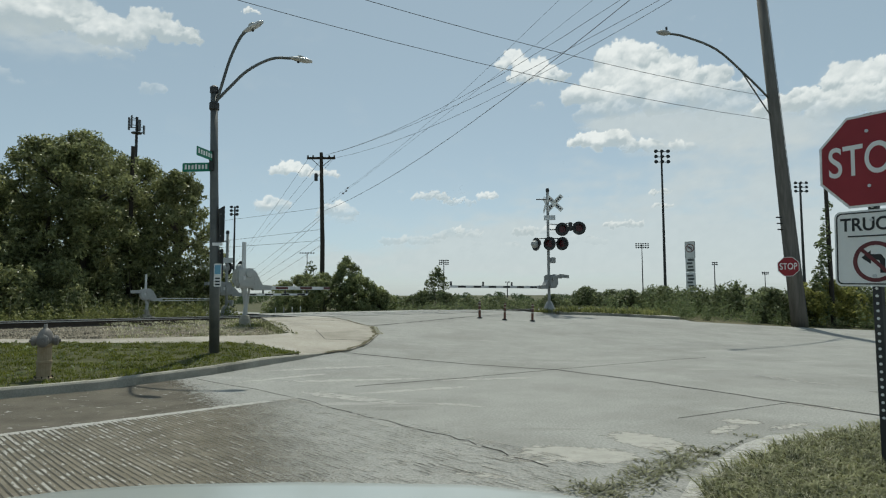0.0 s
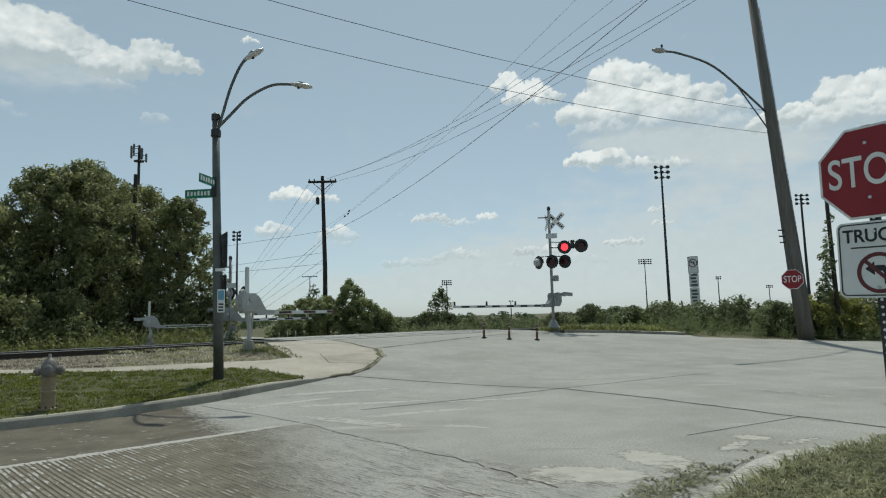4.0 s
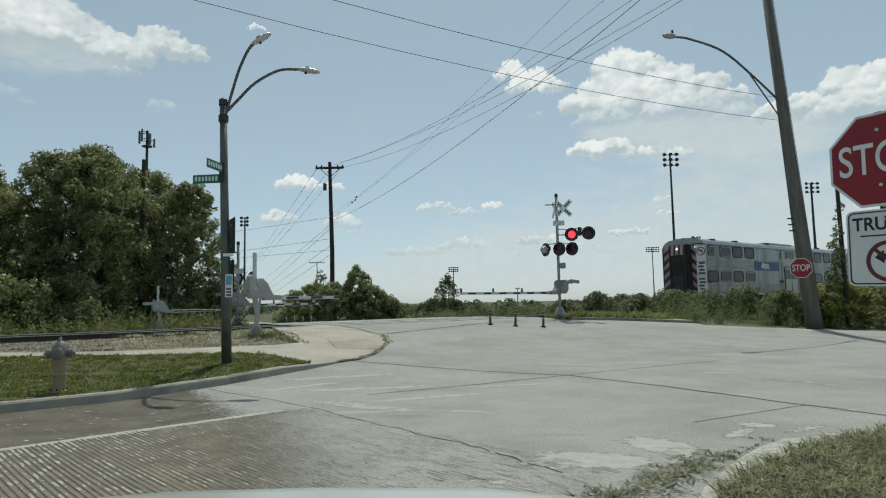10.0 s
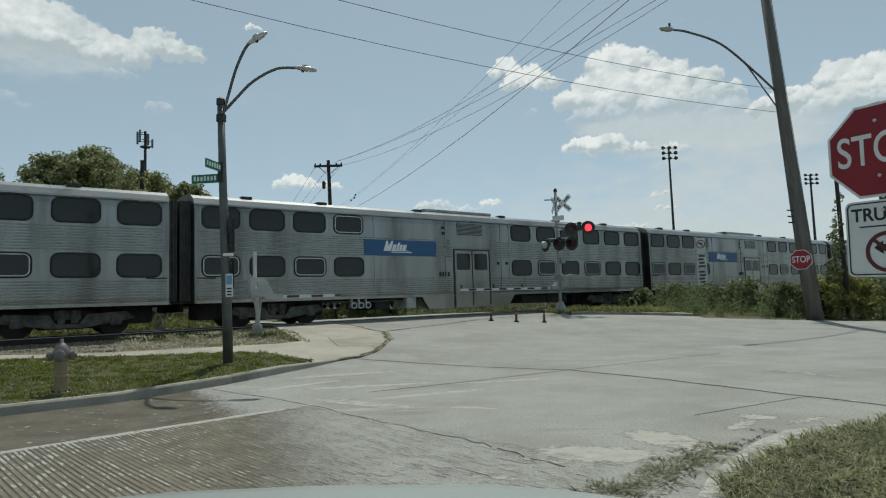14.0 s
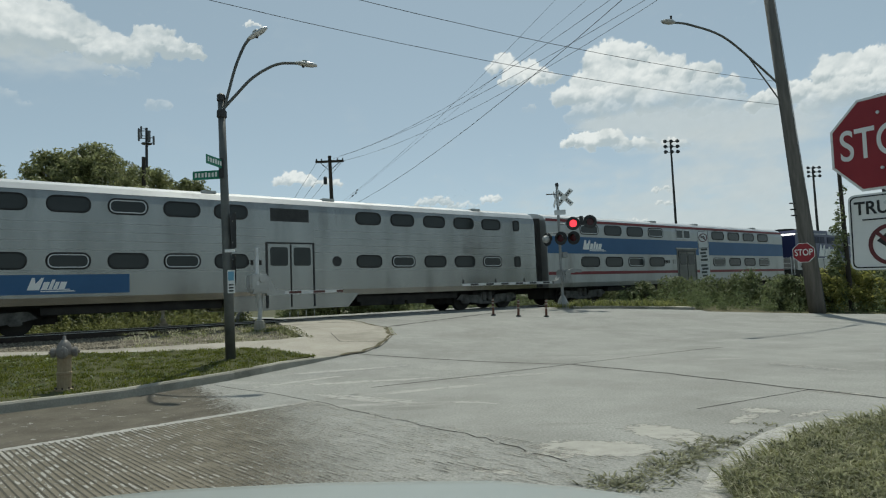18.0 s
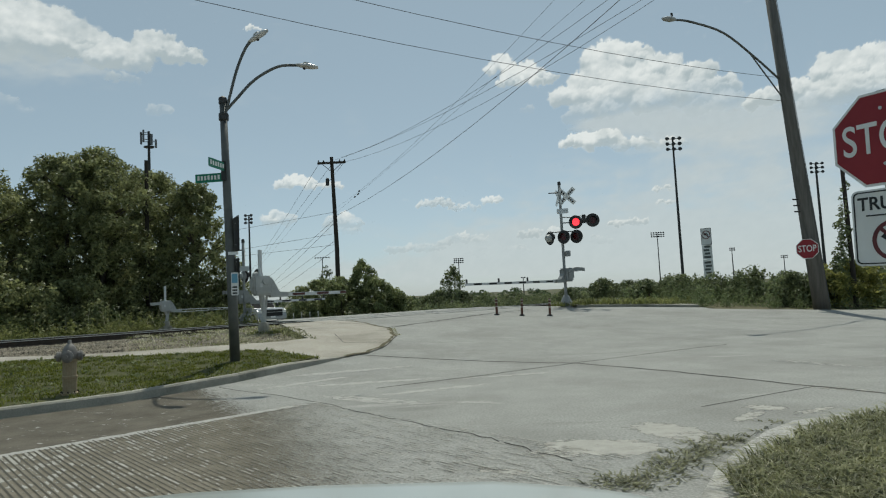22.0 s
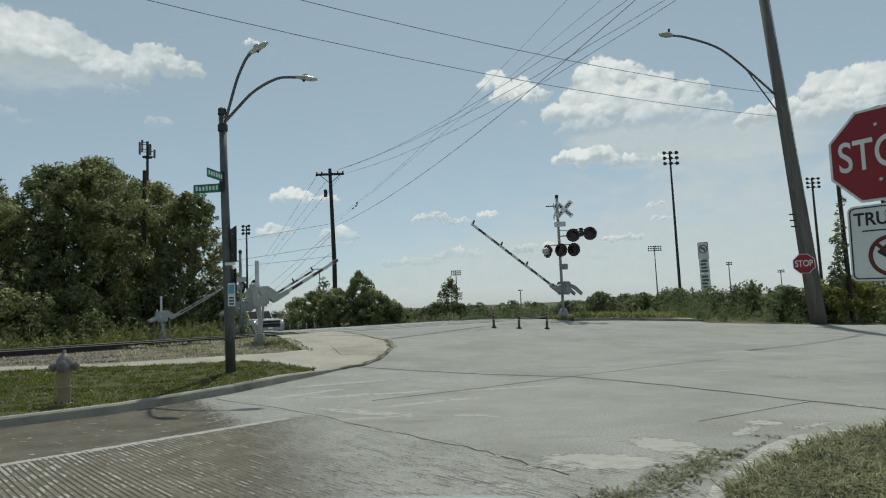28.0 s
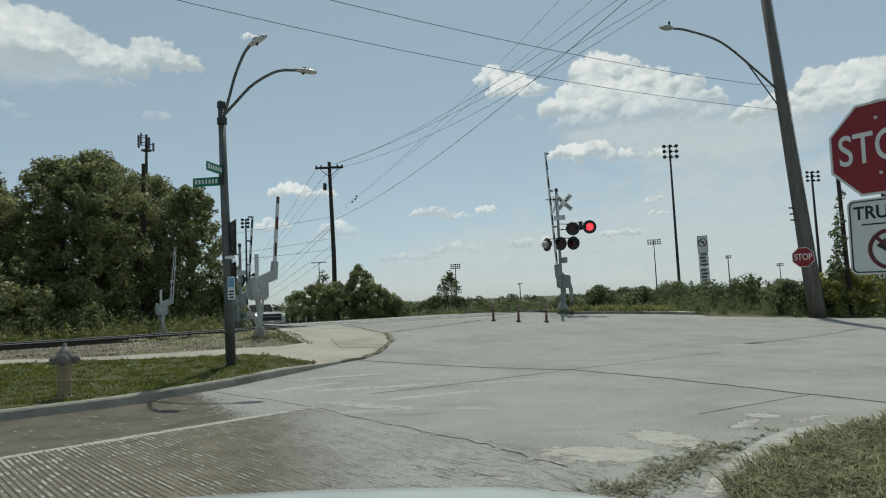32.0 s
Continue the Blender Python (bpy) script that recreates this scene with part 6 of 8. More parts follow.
def build_street_lamp():
    b = Vector((-4.38, 12.43, 0.31))
    t = thing("street_lamp", Matrix.Translation(b), "grey steel street lamp with two curved arms in the lawn", "street lamp")
    part("pole", pipe(bmn(), [(0, 0, -0.1), (-0.03, 0, 1.5), (-0.09, 0, 3.6), (-0.13, 0, 5.35)], [0.1, 0.095, 0.08, 0.07], 14), POLEPAINT, t, smooth=True)
    part("clamp", lathe(bmn(), [(0.085, 0), (0.1, 0.02), (0.1, 0.14), (0.085, 0.16)], 12, (-0.12, 0, 4.92)), DARKMETAL, t)
    part("pole_cap", lathe(bmn(), [(0.085, 0), (0.085, 0.12), (0.03, 0.16)], 12, (-0.13, 0, 5.28)), DARKMETAL, t)
    for pts, tip in (([(-0.1, 0, 5.0), (0.03, 0, 5.48), (0.18, 0, 6.0), (0.36, 0, 6.42), (0.5, 0, 6.6)], (0.72, 0.02, 6.74)),
                     ([(-0.1, 0, 5.1), (0.15, 0.05, 5.4), (0.5, 0.13, 5.8), (0.97, 0.22, 6.09), (1.41, 0.27, 6.12)], (1.75, 0.3, 6.07))):
        part("lamp_arm", pipe(bmn(), rounded(pts), 0.031, 8), POLEPAINT, t, smooth=True)
        a, e = Vector(pts[-1]), Vector(tip)
        d = (e - a).normalized()
        h = part("lamp_head", lathe(bmn(), [(0.03, -0.1), (0.07, -0.02), (0.11, 0.12), (0.105, 0.3), (0.05, 0.42)], 14), ALU, t, "grey cobra-head lamp", True)
        m = Matrix.Translation(a) @ d.to_track_quat("Z", "Y").to_matrix().to_4x4()
        h.matrix_basis = m @ Matrix.Diagonal((0.95, 0.45, 0.95, 1))
        g = part("lens", lathe(bmn(), [(0.03, 0.0), (0.085, 0.03), (0.08, 0.07)], 12), mat("frosted_lens_%d" % int(a.x * 10), (0.55, 0.55, 0.5), rough=0.3), h, "frosted glass bowl")
        g.matrix_basis = pose(0, 0.07, 0.16, -90, 0, 0)
        part("photocell", lathe(bmn(), [(0.03, 0.0), (0.03, 0.06), (0.02, 0.08)], 8), DARKMETAL, h).matrix_basis = pose(0, -0.1, 0.12, 90, 0, 0)
    # street name plates, side on plates and the small notice
    for nm, m, w, z, n in (("name_plate", pose(-0.1, -0.1, 3.73, 0, 0, -6), 0.6, 4.0, 7), ("name_plate", pose(-0.08, -0.02, 3.94, 0, 0, 79), 0.62, 4.28, 6)):
        p = part(nm, prism(bmn(), rrect(w, 0.18, 0.02), -0.004, 0.004), SIGNGREEN, t, "green street name plate with white bars")
        p.matrix_basis = m @ pose(-w / 2 - 0.02, 0, 0)
        for k in range(n):
            part("lettering_bar", box(bmn(), -w * 0.42 + w * 0.84 * k / n, -w * 0.42 + w * 0.84 * (k + 0.6) / n, -0.007, 0.007, -0.04, 0.045 if k % 3 else 0.055), SIGNWHITE, p)
    part("plate_bracket", box(bmn(), -0.16, -0.06, -0.115, -0.06, 3.66, 4.06, 0.01), DARKMETAL, t)
    for z0, z1, w in ((2.22, 2.94, 0.62), (1.5, 2.08, 0.5)):
        p = part("side_plate", prism(bmn(), rrect(w, z1 - z0, 0.04), -0.004, 0.004), DARKMETAL, t, "dark back of a sign plate seen almost edge on")
        p.matrix_basis = pose(0.03, 0.14, (z0 + z1) / 2, 0, 0, 120)
        for dz in (-0.22, 0.22):
            part("plate_bolt", tube(bmn(), (0, -0.014, dz), (0, 0.014, dz), 0.014, n=8), ALU, p)
    part("plate_strap", box(bmn(), -0.06, 0.14, -0.1, -0.07, 2.14, 2.2), SIGNWHITE, t)
    p = part("notice", prism(bmn(), rrect(0.15, 0.46, 0.02), -0.004, 0.004), SIGNWHITE, t, "white notice with a blue panel")
    p.matrix_basis = pose(0.07, -0.12, 1.55, 0, 0, -5)
    part("blue_panel", box(bmn(), -0.06, 0.06, -0.007, 0, 0.02, 0.2), SIGNBLUE, p)
    for z in (-0.08, -0.14, -0.2):
        part("notice_bar", box(bmn(), -0.05, 0.05, -0.007, 0, z, z + 0.03), SIGNBLACK, p)


build_street_lamp()


def build_hydrant():
    t = thing("fire_hydrant", pose(-5.84, 9.4, 0.19, 0, 0, 20) @ Matrix.Diagonal((0.82, 0.82, 1, 1)), "faded tan fire hydrant with a grey bonnet on the lawn", "fire hydrant")
    part("barrel", lathe(bmn(), [(0.15, -0.1), (0.16, 0.02), (0.16, 0.05), (0.12, 0.06), (0.118, 0.26), (0.128, 0.27), (0.128, 0.3), (0.118, 0.31), (0.115, 0.5), (0.13, 0.53), (0.13, 0.56)], 18), YELLOWPAINT, t, smooth=False)
    part("bonnet", lathe(bmn(), [(0.135, 0.56), (0.14, 0.6), (0.13, 0.66), (0.1, 0.73), (0.05, 0.78), (0.03, 0.79), (0.03, 0.84), (0.022, 0.845)], 18), HYDGREY, t, "grey domed bonnet", True)
    for a in (0, 180, 270):
        o = part("nozzle", lathe(bmn(), [(0.06, 0.08), (0.06, 0.14), (0.075, 0.145), (0.075, 0.2), (0.06, 0.215), (0.022, 0.22), (0.022, 0.25)] if a != 270 else [(0.08, 0.08), (0.08, 0.14), (0.095, 0.145), (0.095, 0.19), (0.06, 0.215), (0.022, 0.22), (0.022, 0.25)], 12), HYDGREY, t)
        o.matrix_basis = pose(0, 0, 0.6) @ pose(0, 0, 0, 0, 90, a) if a != 270 else pose(0, 0, 0.6) @ pose(0, 0, 0, 90, 0, 0)
    for k in range(8):
        a = 6.2832 * k / 8
        part("flange_bolt", lathe(bmn(), [(0.012, 0), (0.012, 0.03)], 6, (0.142 * math.cos(a), 0.142 * math.sin(a), 0.05)), RUST, t)


build_hydrant()


def flash_unit(parent, at, facing, keyed=None):
    """A round black backboard with a hooded lens; the lit lens can come forward."""
    o = part("lamp_board", tube(bmn(), (0, 0, 0), (0, 0.02, 0), 0.3, n=28), DARKMETAL, parent, "round black backboard")
    o.matrix_basis = at @ pose(0, 0, 0, 0, 0, facing)
    part("housing", lathe(bmn(), [(0.17, 0), (0.17, 0.1), (0.11, 0.2), (0.04, 0.23)], 16), GREYPAINT, o).matrix_basis = pose(0, 0.02, 0, -90, 0, 0)
    part("lens", tube(bmn(), (0, -0.02, 0), (0, -0.005, 0), 0.155, n=24), LENS_OFF, o)
    bm = bmn()
    n = 14
    rows = []
    for k in range(n + 1):
        a = radians(-15 + 210 * k / n)
        rows.append([bm.verts.new((rr * math.cos(a), y, rr * math.sin(a))) for rr, y in ((0.17, -0.005), (0.175, -0.24 + 0.1 * abs(math.cos(a))), (0.165, -0.24 + 0.1 * abs(math.cos(a))), (0.16, -0.005))])
    for a, b in zip(rows, rows[1:]):
        for k in range(3):
            bm.faces.new((a[k], a[k + 1], b[k + 1], b[k]))
    part("visor", bm, BLACK, o)
    if keyed:
        lit = part("lit_lens", tube(bmn(), (0, -0.034, 0), (0, -0.024, 0), 0.165, n=24), LENS_ON, o, "glowing red lens")
        LAMPS.append((lit, keyed))
    return o


def gate_arm(parent, pivot, length, drop=0.285, red=GATERED, lattice=False, paint=GREYPAINT):
    """Bracket and striped arm, turning on the pivot in its mechanism."""
    d = -drop
    arm = part("gate_arm", prism(bmn(), [(-0.12, -0.12), (0.06, -0.2), (0.2, d - 0.07), (0.72, d - 0.07), (0.74, d + 0.07), (0.46, d + 0.09), (0.26, 0.04), (0.04, 0.15), (-0.12, 0.12)], -0.11, 0.11), paint, parent, "grey bracket carrying a striped arm")
    arm.matrix_basis = pose(*pivot)
    if lattice:
        beam = part("beam", bmn(), ALU, arm)
        for z in (d - 0.07, d + 0.07):
            part("rod", tube(bmn(), (0.6, 0, z), (length, 0, d + (z - d) * 0.5), 0.024, 0.018, 6), ALU, beam)
        u = 0.9
        while u < length:
            part("rung", tube(bmn(), (u, 0, d - 0.06), (u + 0.12, 0, d + 0.06), 0.012, n=5), ALU, beam)
            u += 0.4
        ARMS.append((arm, pivot))
        return arm
    beam = part("beam", prism(bmn(), [(0.55, d - 0.055), (length, d - 0.045), (length, d + 0.045), (0.55, d + 0.055)], -0.02, 0.02), ALU, arm)
    u = 0.9
    while u < length - 0.1:
        part("stripe", box(bmn(), u, min(length, u + 0.4), -0.024, 0.024, d - 0.036, d + 0.036), red, beam)
        u += 0.8
    for u in (length * 0.42, length * 0.7, length - 0.06) if length > 3.5 else ():
        part("arm_light", tube(bmn(), (u, 0, d + 0.04), (u, 0, d + 0.2), 0.04, 0.035), DARKMETAL, beam)
    ARMS.append((arm, pivot))
    return arm


def mechanism(parent, z, paint=GREYPAINT):
    part("mechanism_box", box(bmn(), -0.3, 0.24, -0.2, 0.2, z - 0.3, z + 0.28, 0.06), paint, parent, "pale grey gate mechanism box")
    part("box_lid", box(bmn(), -0.33, 0.12, -0.215, 0.215, z - 0.2, z + 0.26, 0.05), paint, parent)
    part("hinge_boss", tube(bmn(), (0.02, -0.26, z + 0.12), (0.02, 0.26, z + 0.12), 0.1, n=16), paint, parent)
    part("lid_latch", box(bmn(), -0.16, -0.08, -0.235, -0.21, z - 0.06, z + 0.06, 0.01), ALU, parent)


def ped_gate(at, rz, z_box, length, label, pipe_h=1.0, slim=1.0, lattice=False):
    t = thing("crossing_gate", Matrix.Translation(at) @ pose(0, 0, 0, 0, 0, rz) @ Matrix.Diagonal((slim, slim, slim, 1)), label, "crossing gate", "level crossing gates")
    part("foundation", box(lathe(bmn(), [(0.17, 0.1), (0.16, 0.3), (0.13, 0.4), (0.11, 0.42)], 10), -0.24, 0.24, -0.22, 0.22, -0.2, 0.16, 0.04), KERB, t, "rough chipped concrete block")
    rng = random.Random(3)
    for k in range(9):
        a, r = 6.283 * k / 9 + rng.uniform(-0.2, 0.2), rng.uniform(0.05, 0.09)
        o = part("loose_stone", lathe(bmn(), [(r * 0.6, -r * 0.5), (r, -r * 0.1), (r * 0.7, r * 0.5), (r * 0.2, r * 0.6)], 6), KERB, t)
        o.matrix_basis = pose(0.36 * math.cos(a), 0.34 * math.sin(a), 0.02, rng.uniform(-20, 20), rng.uniform(-20, 20), rng.uniform(0, 90))
    part("pedestal", pipe(bmn(), [(0, 0, 0.38), (0.02, 0, 0.7), (-0.04, 0, z_box - 0.28)], [0.075, 0.06, 0.09], 10), GREYPAINT, t)
    part("pedestal_leg", pipe(bmn(), [(0.06, 0.08, 0.4), (0.14, 0.05, z_box - 0.28)], 0.035, 8), GREYPAINT, t)
    mechanism(t, z_box)
    part("vent_pipe", tube(bmn(), (-0.06, 0, z_box + 0.2), (-0.06, 0, z_box + 0.2 + pipe_h), 0.06, n=12), ALU, t, "upright pale pipe")
    a = gate_arm(t, (0.02, 0, z_box + 0.14), length, 0.43, GATERED, lattice)
    if lattice:
        for y in (-0.18, 0.18):
            part("counterweight", prism(bmn(), [(0.0, -0.06), (-0.75, -0.1), (-0.78, 0.06), (0.0, 0.08)], y - 0.03, y + 0.03), GREYPAINT, a, "counterweight bar")
    return t


ped_gate(Vector((-5.55, 18.2, 0.47)), 37.4, 1.5, 2.72, "grey pedestrian crossing gate with a striped arm beside the footway", 0.85)
ped_gate(Vector((-11.42, 24.7, 0.6)), 37.4, 1.22, 3.2, "grey pedestrian crossing gate with a lattice arm across the track", 0.85, 0.76, True)


def crossbuck(parent, at, size=0.95):
    for k, a in enumerate((45, -45)):
        o = part("crossbuck_board", prism(bmn(), rrect(size, 0.2, 0.02), -0.004 - 0.01 * k, 0.004 - 0.01 * k), SIGNWHITE, parent, "white crossing board with black bars")
        o.matrix_basis = at @ pose(0, 0, 0, 0, a, 0)
        for i in range(8):
            u = -size * 0.45 + size * 0.9 * i / 8
            if abs(u + 0.04) > 0.13:
                part("lettering_bar", box(bmn(), u, u + 0.07, -0.007 - 0.01 * k, -0.0045 - 0.01 * k, -0.042, 0.042), SIGNBLACK, o)


def signal_mast(at, arm_rz, label, height, arm_len, lit=None, z_box=1.28, main=True):
    t = thing("crossing_signal", Matrix.Translation(at), label, "crossing signal", "level crossing signals")
    part("foundation", lathe(bmn(), [(0.26, -0.3), (0.26, 0.06), (0.16, 0.3), (0.1, 0.4)], 14), MASTPAINT, t)
    part("mast", pipe(bmn(), [(0, 0, 0), (0, 0, height)], [0.065, 0.06], 12), MASTPAINT, t)
    part("mast_cap", lathe(bmn(), [(0.075, 0), (0.08, 0.1), (0.05, 0.16)], 10, (0, 0, height - 0.02)), DARKMETAL, t)
    crossbuck(t, pose(0.28 if main else 0.1, -0.12, height - 0.55, 0, 0, -20 if main else 106))
    if main:
        crossbuck(t, pose(-0.05, 0.12, height - 0.55, 0, 0, 100))
    part("side_arm", tube(bmn(), (-0.5, 0, height - 0.36), (0, 0, height - 0.36), 0.025), DARKMETAL, t)
    p = part("count_plate", prism(bmn(), rrect(0.5, 0.22, 0.02), -0.005, 0.005), ALU, t, "small plate below the crossbuck")
    p.matrix_basis = pose(0.06, -0.1, height - 1.2, 0, 0, -15)
    za, zb = height - 1.72, height - 2.36
    if main:
        part("lamp_bracket", pipe(bmn(), [(0, 0, za), (0.5, -0.06, za), (0.92, -0.1, za + 0.12), (1.3, -0.12, za + 0.06)], 0.03, 8), MASTPAINT, t)
        part("lamp_bracket", pipe(bmn(), [(0, 0, za + 0.26), (0.45, -0.05, za + 0.22), (0.92, -0.1, za + 0.28), (1.2, -0.1, za + 0.22)], 0.02, 8), MASTPAINT, t)
        flash_unit(t, pose(0.6, -0.16, za), -4, (lit, 0) if lit else None)
        flash_unit(t, pose(1.35, -0.16, za + 0.05), -4, (lit, 1) if lit else None)
    else:
        flash_unit(t, pose(0.0, 0.16, za + 0.2), 142)
        flash_unit(t, pose(0.58, 0.16, za + 0.2), 142)
    if main:
        part("junction_box", box(bmn(), 0.9, 1.06, -0.14, 0.0, za - 0.06, za + 0.32, 0.02), DARKMETAL, t)
        part("lamp_bracket", pipe(bmn(), [(-0.55, 0.04, zb + 0.24), (0, 0, zb + 0.26), (0.62, -0.04, zb + 0.24)], 0.025, 8), MASTPAINT, t)
        flash_unit(t, pose(0.02, -0.2, zb), -38)
        flash_unit(t, pose(0.58, -0.2, zb), -38)
        flash_unit(t, pose(-0.52, 0.1, zb), 118)
    part("relay_box", box(bmn(), 0.08, 0.3, -0.12, 0.12, zb - 0.85, zb - 0.6, 0.02), MASTPAINT, t)
    g = thing("crossing_gate", Matrix.Translation(at + Vector((0.02, -0.2, 0))) @ pose(0, 0, 0, 0, 0, arm_rz), "grey gate mechanism with a long striped arm on the signal mast", "crossing gate", "level crossing gates")
    mechanism(g, z_box, MASTPAINT)
    part("mounting", box(bmn(), -0.06, 0.06, -0.3, 0.1, z_box - 0.2, z_box + 0.1), MASTPAINT, g)
    a = gate_arm(g, (-0.03 if main else 0.1, 0, z_box + 0.02), arm_len, 0.285, SIGNBLACK, paint=MASTPAINT)
    part("counterweight", prism(bmn(), [(-0.1, 0.1), (-0.5, 0.14), (-0.95, 0.12), (-0.95, 0.26), (-0.4, 0.3), (0.0, 0.2)], -0.24, -0.16), MASTPAINT, a, "counterweight plate")
    part("counterweight", prism(bmn(), [(-0.1, 0.1), (-0.5, 0.14), (-0.95, 0.12), (-0.95, 0.26), (-0.4, 0.3), (0.0, 0.2)], 0.16, 0.24), MASTPAINT, a, "counterweight plate")
    return t


signal_mast(Vector((5.05, 27.3, 0.76)), 217.4, "grey crossing signal mast with crossbuck and red flashing lamps", 5.3, 5.69, "near")
signal_mast(Vector((-9.25, 27.6, 0.62)), 37.4, "grey crossing signal mast beyond the track, seen from behind", 3.6, 3.85, None, 1.15, False)


def build_bollards():
    first = None
    for x, y in ((1.68, 23.25), (2.57, 22.85), (3.58, 22.78)):
        at = Vector((x, y, level(x, y)))
        if first:
            copy_thing(first, Matrix.Translation(at) @ pose(0, 0, 0, 2, 1, 40))
            continue
        t = first = thing("lane_post", Matrix.Translation(at), "faded orange flexible post with pale bands on a dark foot", "bollard", "posts on the crossing approach")
        part("foot", lathe(bmn(), [(0.1, 0), (0.1, 0.03), (0.06, 0.05)], 10), BLACK, t)
        part("tube", lathe(bmn(), [(0.045, 0.03), (0.045, 0.6), (0.03, 0.64)], 10), ORANGE, t)
        for z in (0.3, 0.45, 0.56):
            part("band", lathe(bmn(), [(0.047, z), (0.047, z + 0.04)], 10), CONCRETE_TAN, t)


build_bollards()


def build_white_posts():
    first = None
    for k in range(4):
        at = tq(13.73 + 0.36 * k, -9.19 + 0.27 * k)
        if first:
            copy_thing(first, Matrix.Translation(at))
            continue
        first = thing("marker_post", Matrix.Translation(at), "thin white marker post beside the far street", "bollard", "white marker posts")
        part("shaft", lathe(bmn(), [(0.022, -0.1), (0.022, 0.42), (0.012, 0.45)], 8), GREYPAINT, first)
        part("band", lathe(bmn(), [(0.024, 0.33), (0.024, 0.4)], 8), SIGNWHITE, first)


build_white_posts()


def build_turn_ban():
    t = thing("road_sign", Matrix.Translation(Vector((15.0, 36.0, 0.5))) @ pose(0, 0, 0, 0, 0, -42), "tall white turn-ban sign standing among roadside weeds", "road sign")
    part("post", box(bmn(), -0.06, 0.06, 0.01, 0.1, -0.2, 4.0), ALU, t)
    p = part("plate", prism(bmn(), rrect(0.6, 1.0, 0.03), -0.004, 0.004), SIGNWHITE, t)
    p.matrix_basis = pose(0, 0, 3.55)
    part("border", ring(bmn(), rrect(0.58, 0.98, 0.03), rrect(0.54, 0.94, 0.02), -0.007, -0.003), SIGNBLACK, p)
    no_left_turn(p, pose(0, 0, 0.1), 0.25)
    for z0, h in ((2.24, 0.8), (1.12, 1.1)):
        q = part("text_plate", prism(bmn(), rrect(0.56, h, 0.02), -0.004, 0.004), SIGNWHITE, t)
        q.matrix_basis = pose(0, 0, z0 + h / 2)
        for k in range(int(h / 0.2)):
            part("lettering_bar", box(bmn(), -0.2 + 0.05 * (k % 2), 0.2 - 0.04 * (k % 3), -0.006, -0.003, -h / 2 + 0.06 + 0.2 * k, -h / 2 + 0.18 + 0.2 * k), POLEPAINT, q)


build_turn_ban()


def build_line_pole():
    t = thing("utility_pole", Matrix.Translation(Vector((-10.0, 55.0, 0.0))), "dark wooden utility pole with a crossarm beyond the crossing", "utility pole")
    part("pole", pipe(bmn(), [(0, 0, -0.5), (0.0, 0, 6), (-0.2, 0, 14.3)], [0.22, 0.2, 0.15], 12), DARKWOOD, t)
    part("crossarm", box(bmn(), -1.45, 1.1, -0.25, -0.1, 13.65, 13.85, 0.02), DARKWOOD, t)
    for x in (-1.35, -0.9, 0.55, 1.0):
        part("insulator", lathe(bmn(), [(0.04, 0), (0.07, 0.05), (0.07, 0.12), (0.03, 0.18)], 8, (x, -0.17, 13.85)), DARKMETAL, t)
    part("arm_brace", pipe(bmn(), [(-1.0, -0.17, 13.65), (-0.18, -0.12, 12.9), (0.7, -0.17, 13.65)], 0.035, 6), DARKWOOD, t)
    part("transformer", lathe(bmn(), [(0.1, 0), (0.16, 0.05), (0.16, 0.6), (0.08, 0.7)], 10, (-0.62, -0.1, 11.7)), DARKMETAL, t)


build_line_pole()


def sag(a, b, drop, n=14):
    a, b = Vector(a), Vector(b)
    return [a.lerp(b, k / n) - Vector((0, 0, drop * 4 * (k / n) * (1 - k / n))) for k in range(n + 1)]


def cable(a, b, drop, r=0.02, label="thin dark cable strung over the street"):
    bm = pipe(bmn(), sag(a, b, drop), r, 5)
    return tagged(link("overhead_cable", bm, WIRE), label, "cable", "overhead cables")


for a, b, dr, r in (((-9.29, 54.8, 14.19), (17.48, 7.46, 16.41), 2.11, 0.011), ((-9.8, 54.8, 14.0), (18.41, 7.83, 14.71), 1.54, 0.011), ((-8.95, 54.8, 13.76), (17.84, 7.81, 14.94), 2.02, 0.011),
                    ((-9.96, 54.8, 8.93), (16.91, 2.48, 17.01), 2.11, 0.014), ((-9.94, 54.8, 9.59), (13.0, 1.83, 15.62), 1.45, 0.006), ((-9.95, 54.8, 9.18), (14.86, 2.01, 13.84), 0.1, 0.006)):
    cable(a, b, dr, r)
for a, b, dr in (((14.06, 25.2, 8.74), (-21.65, 8.69, 12.01), 1.09), ((13.95, 25.25, 9.76), (-14.98, 8.87, 10.56), 0.73)):
    cable(a, b, dr, 0.009)
for a, b in (((-11.3, 55.1, 13.9), (-77.0, 230, 10.2)), ((-10.0, 55.1, 13.95), (-75.95, 230, 11.6)), ((-9.0, 55.1, 13.9), (-74.9, 230, 11.6)), ((-10.2, 55.1, 8.6), (-75.9, 230, 5.5)), ((-10.2, 55.1, 8.3), (-75.87, 230, 1.4)), ((-10.2, 55.1, 6.7), (-75.86, 230, 2.2)), ((-10.2, 55.1, 5.9), (-75.83, 230, -0.2))):
    cable(a, b, 0.5, 0.016)
for z0, z1 in ((9.3, 6.6), (7.35, 4.9), (6.35, 5.4)):
    cable((-10.2, 55.1, z0), (-45, 62, z1), 0.25, 0.014)


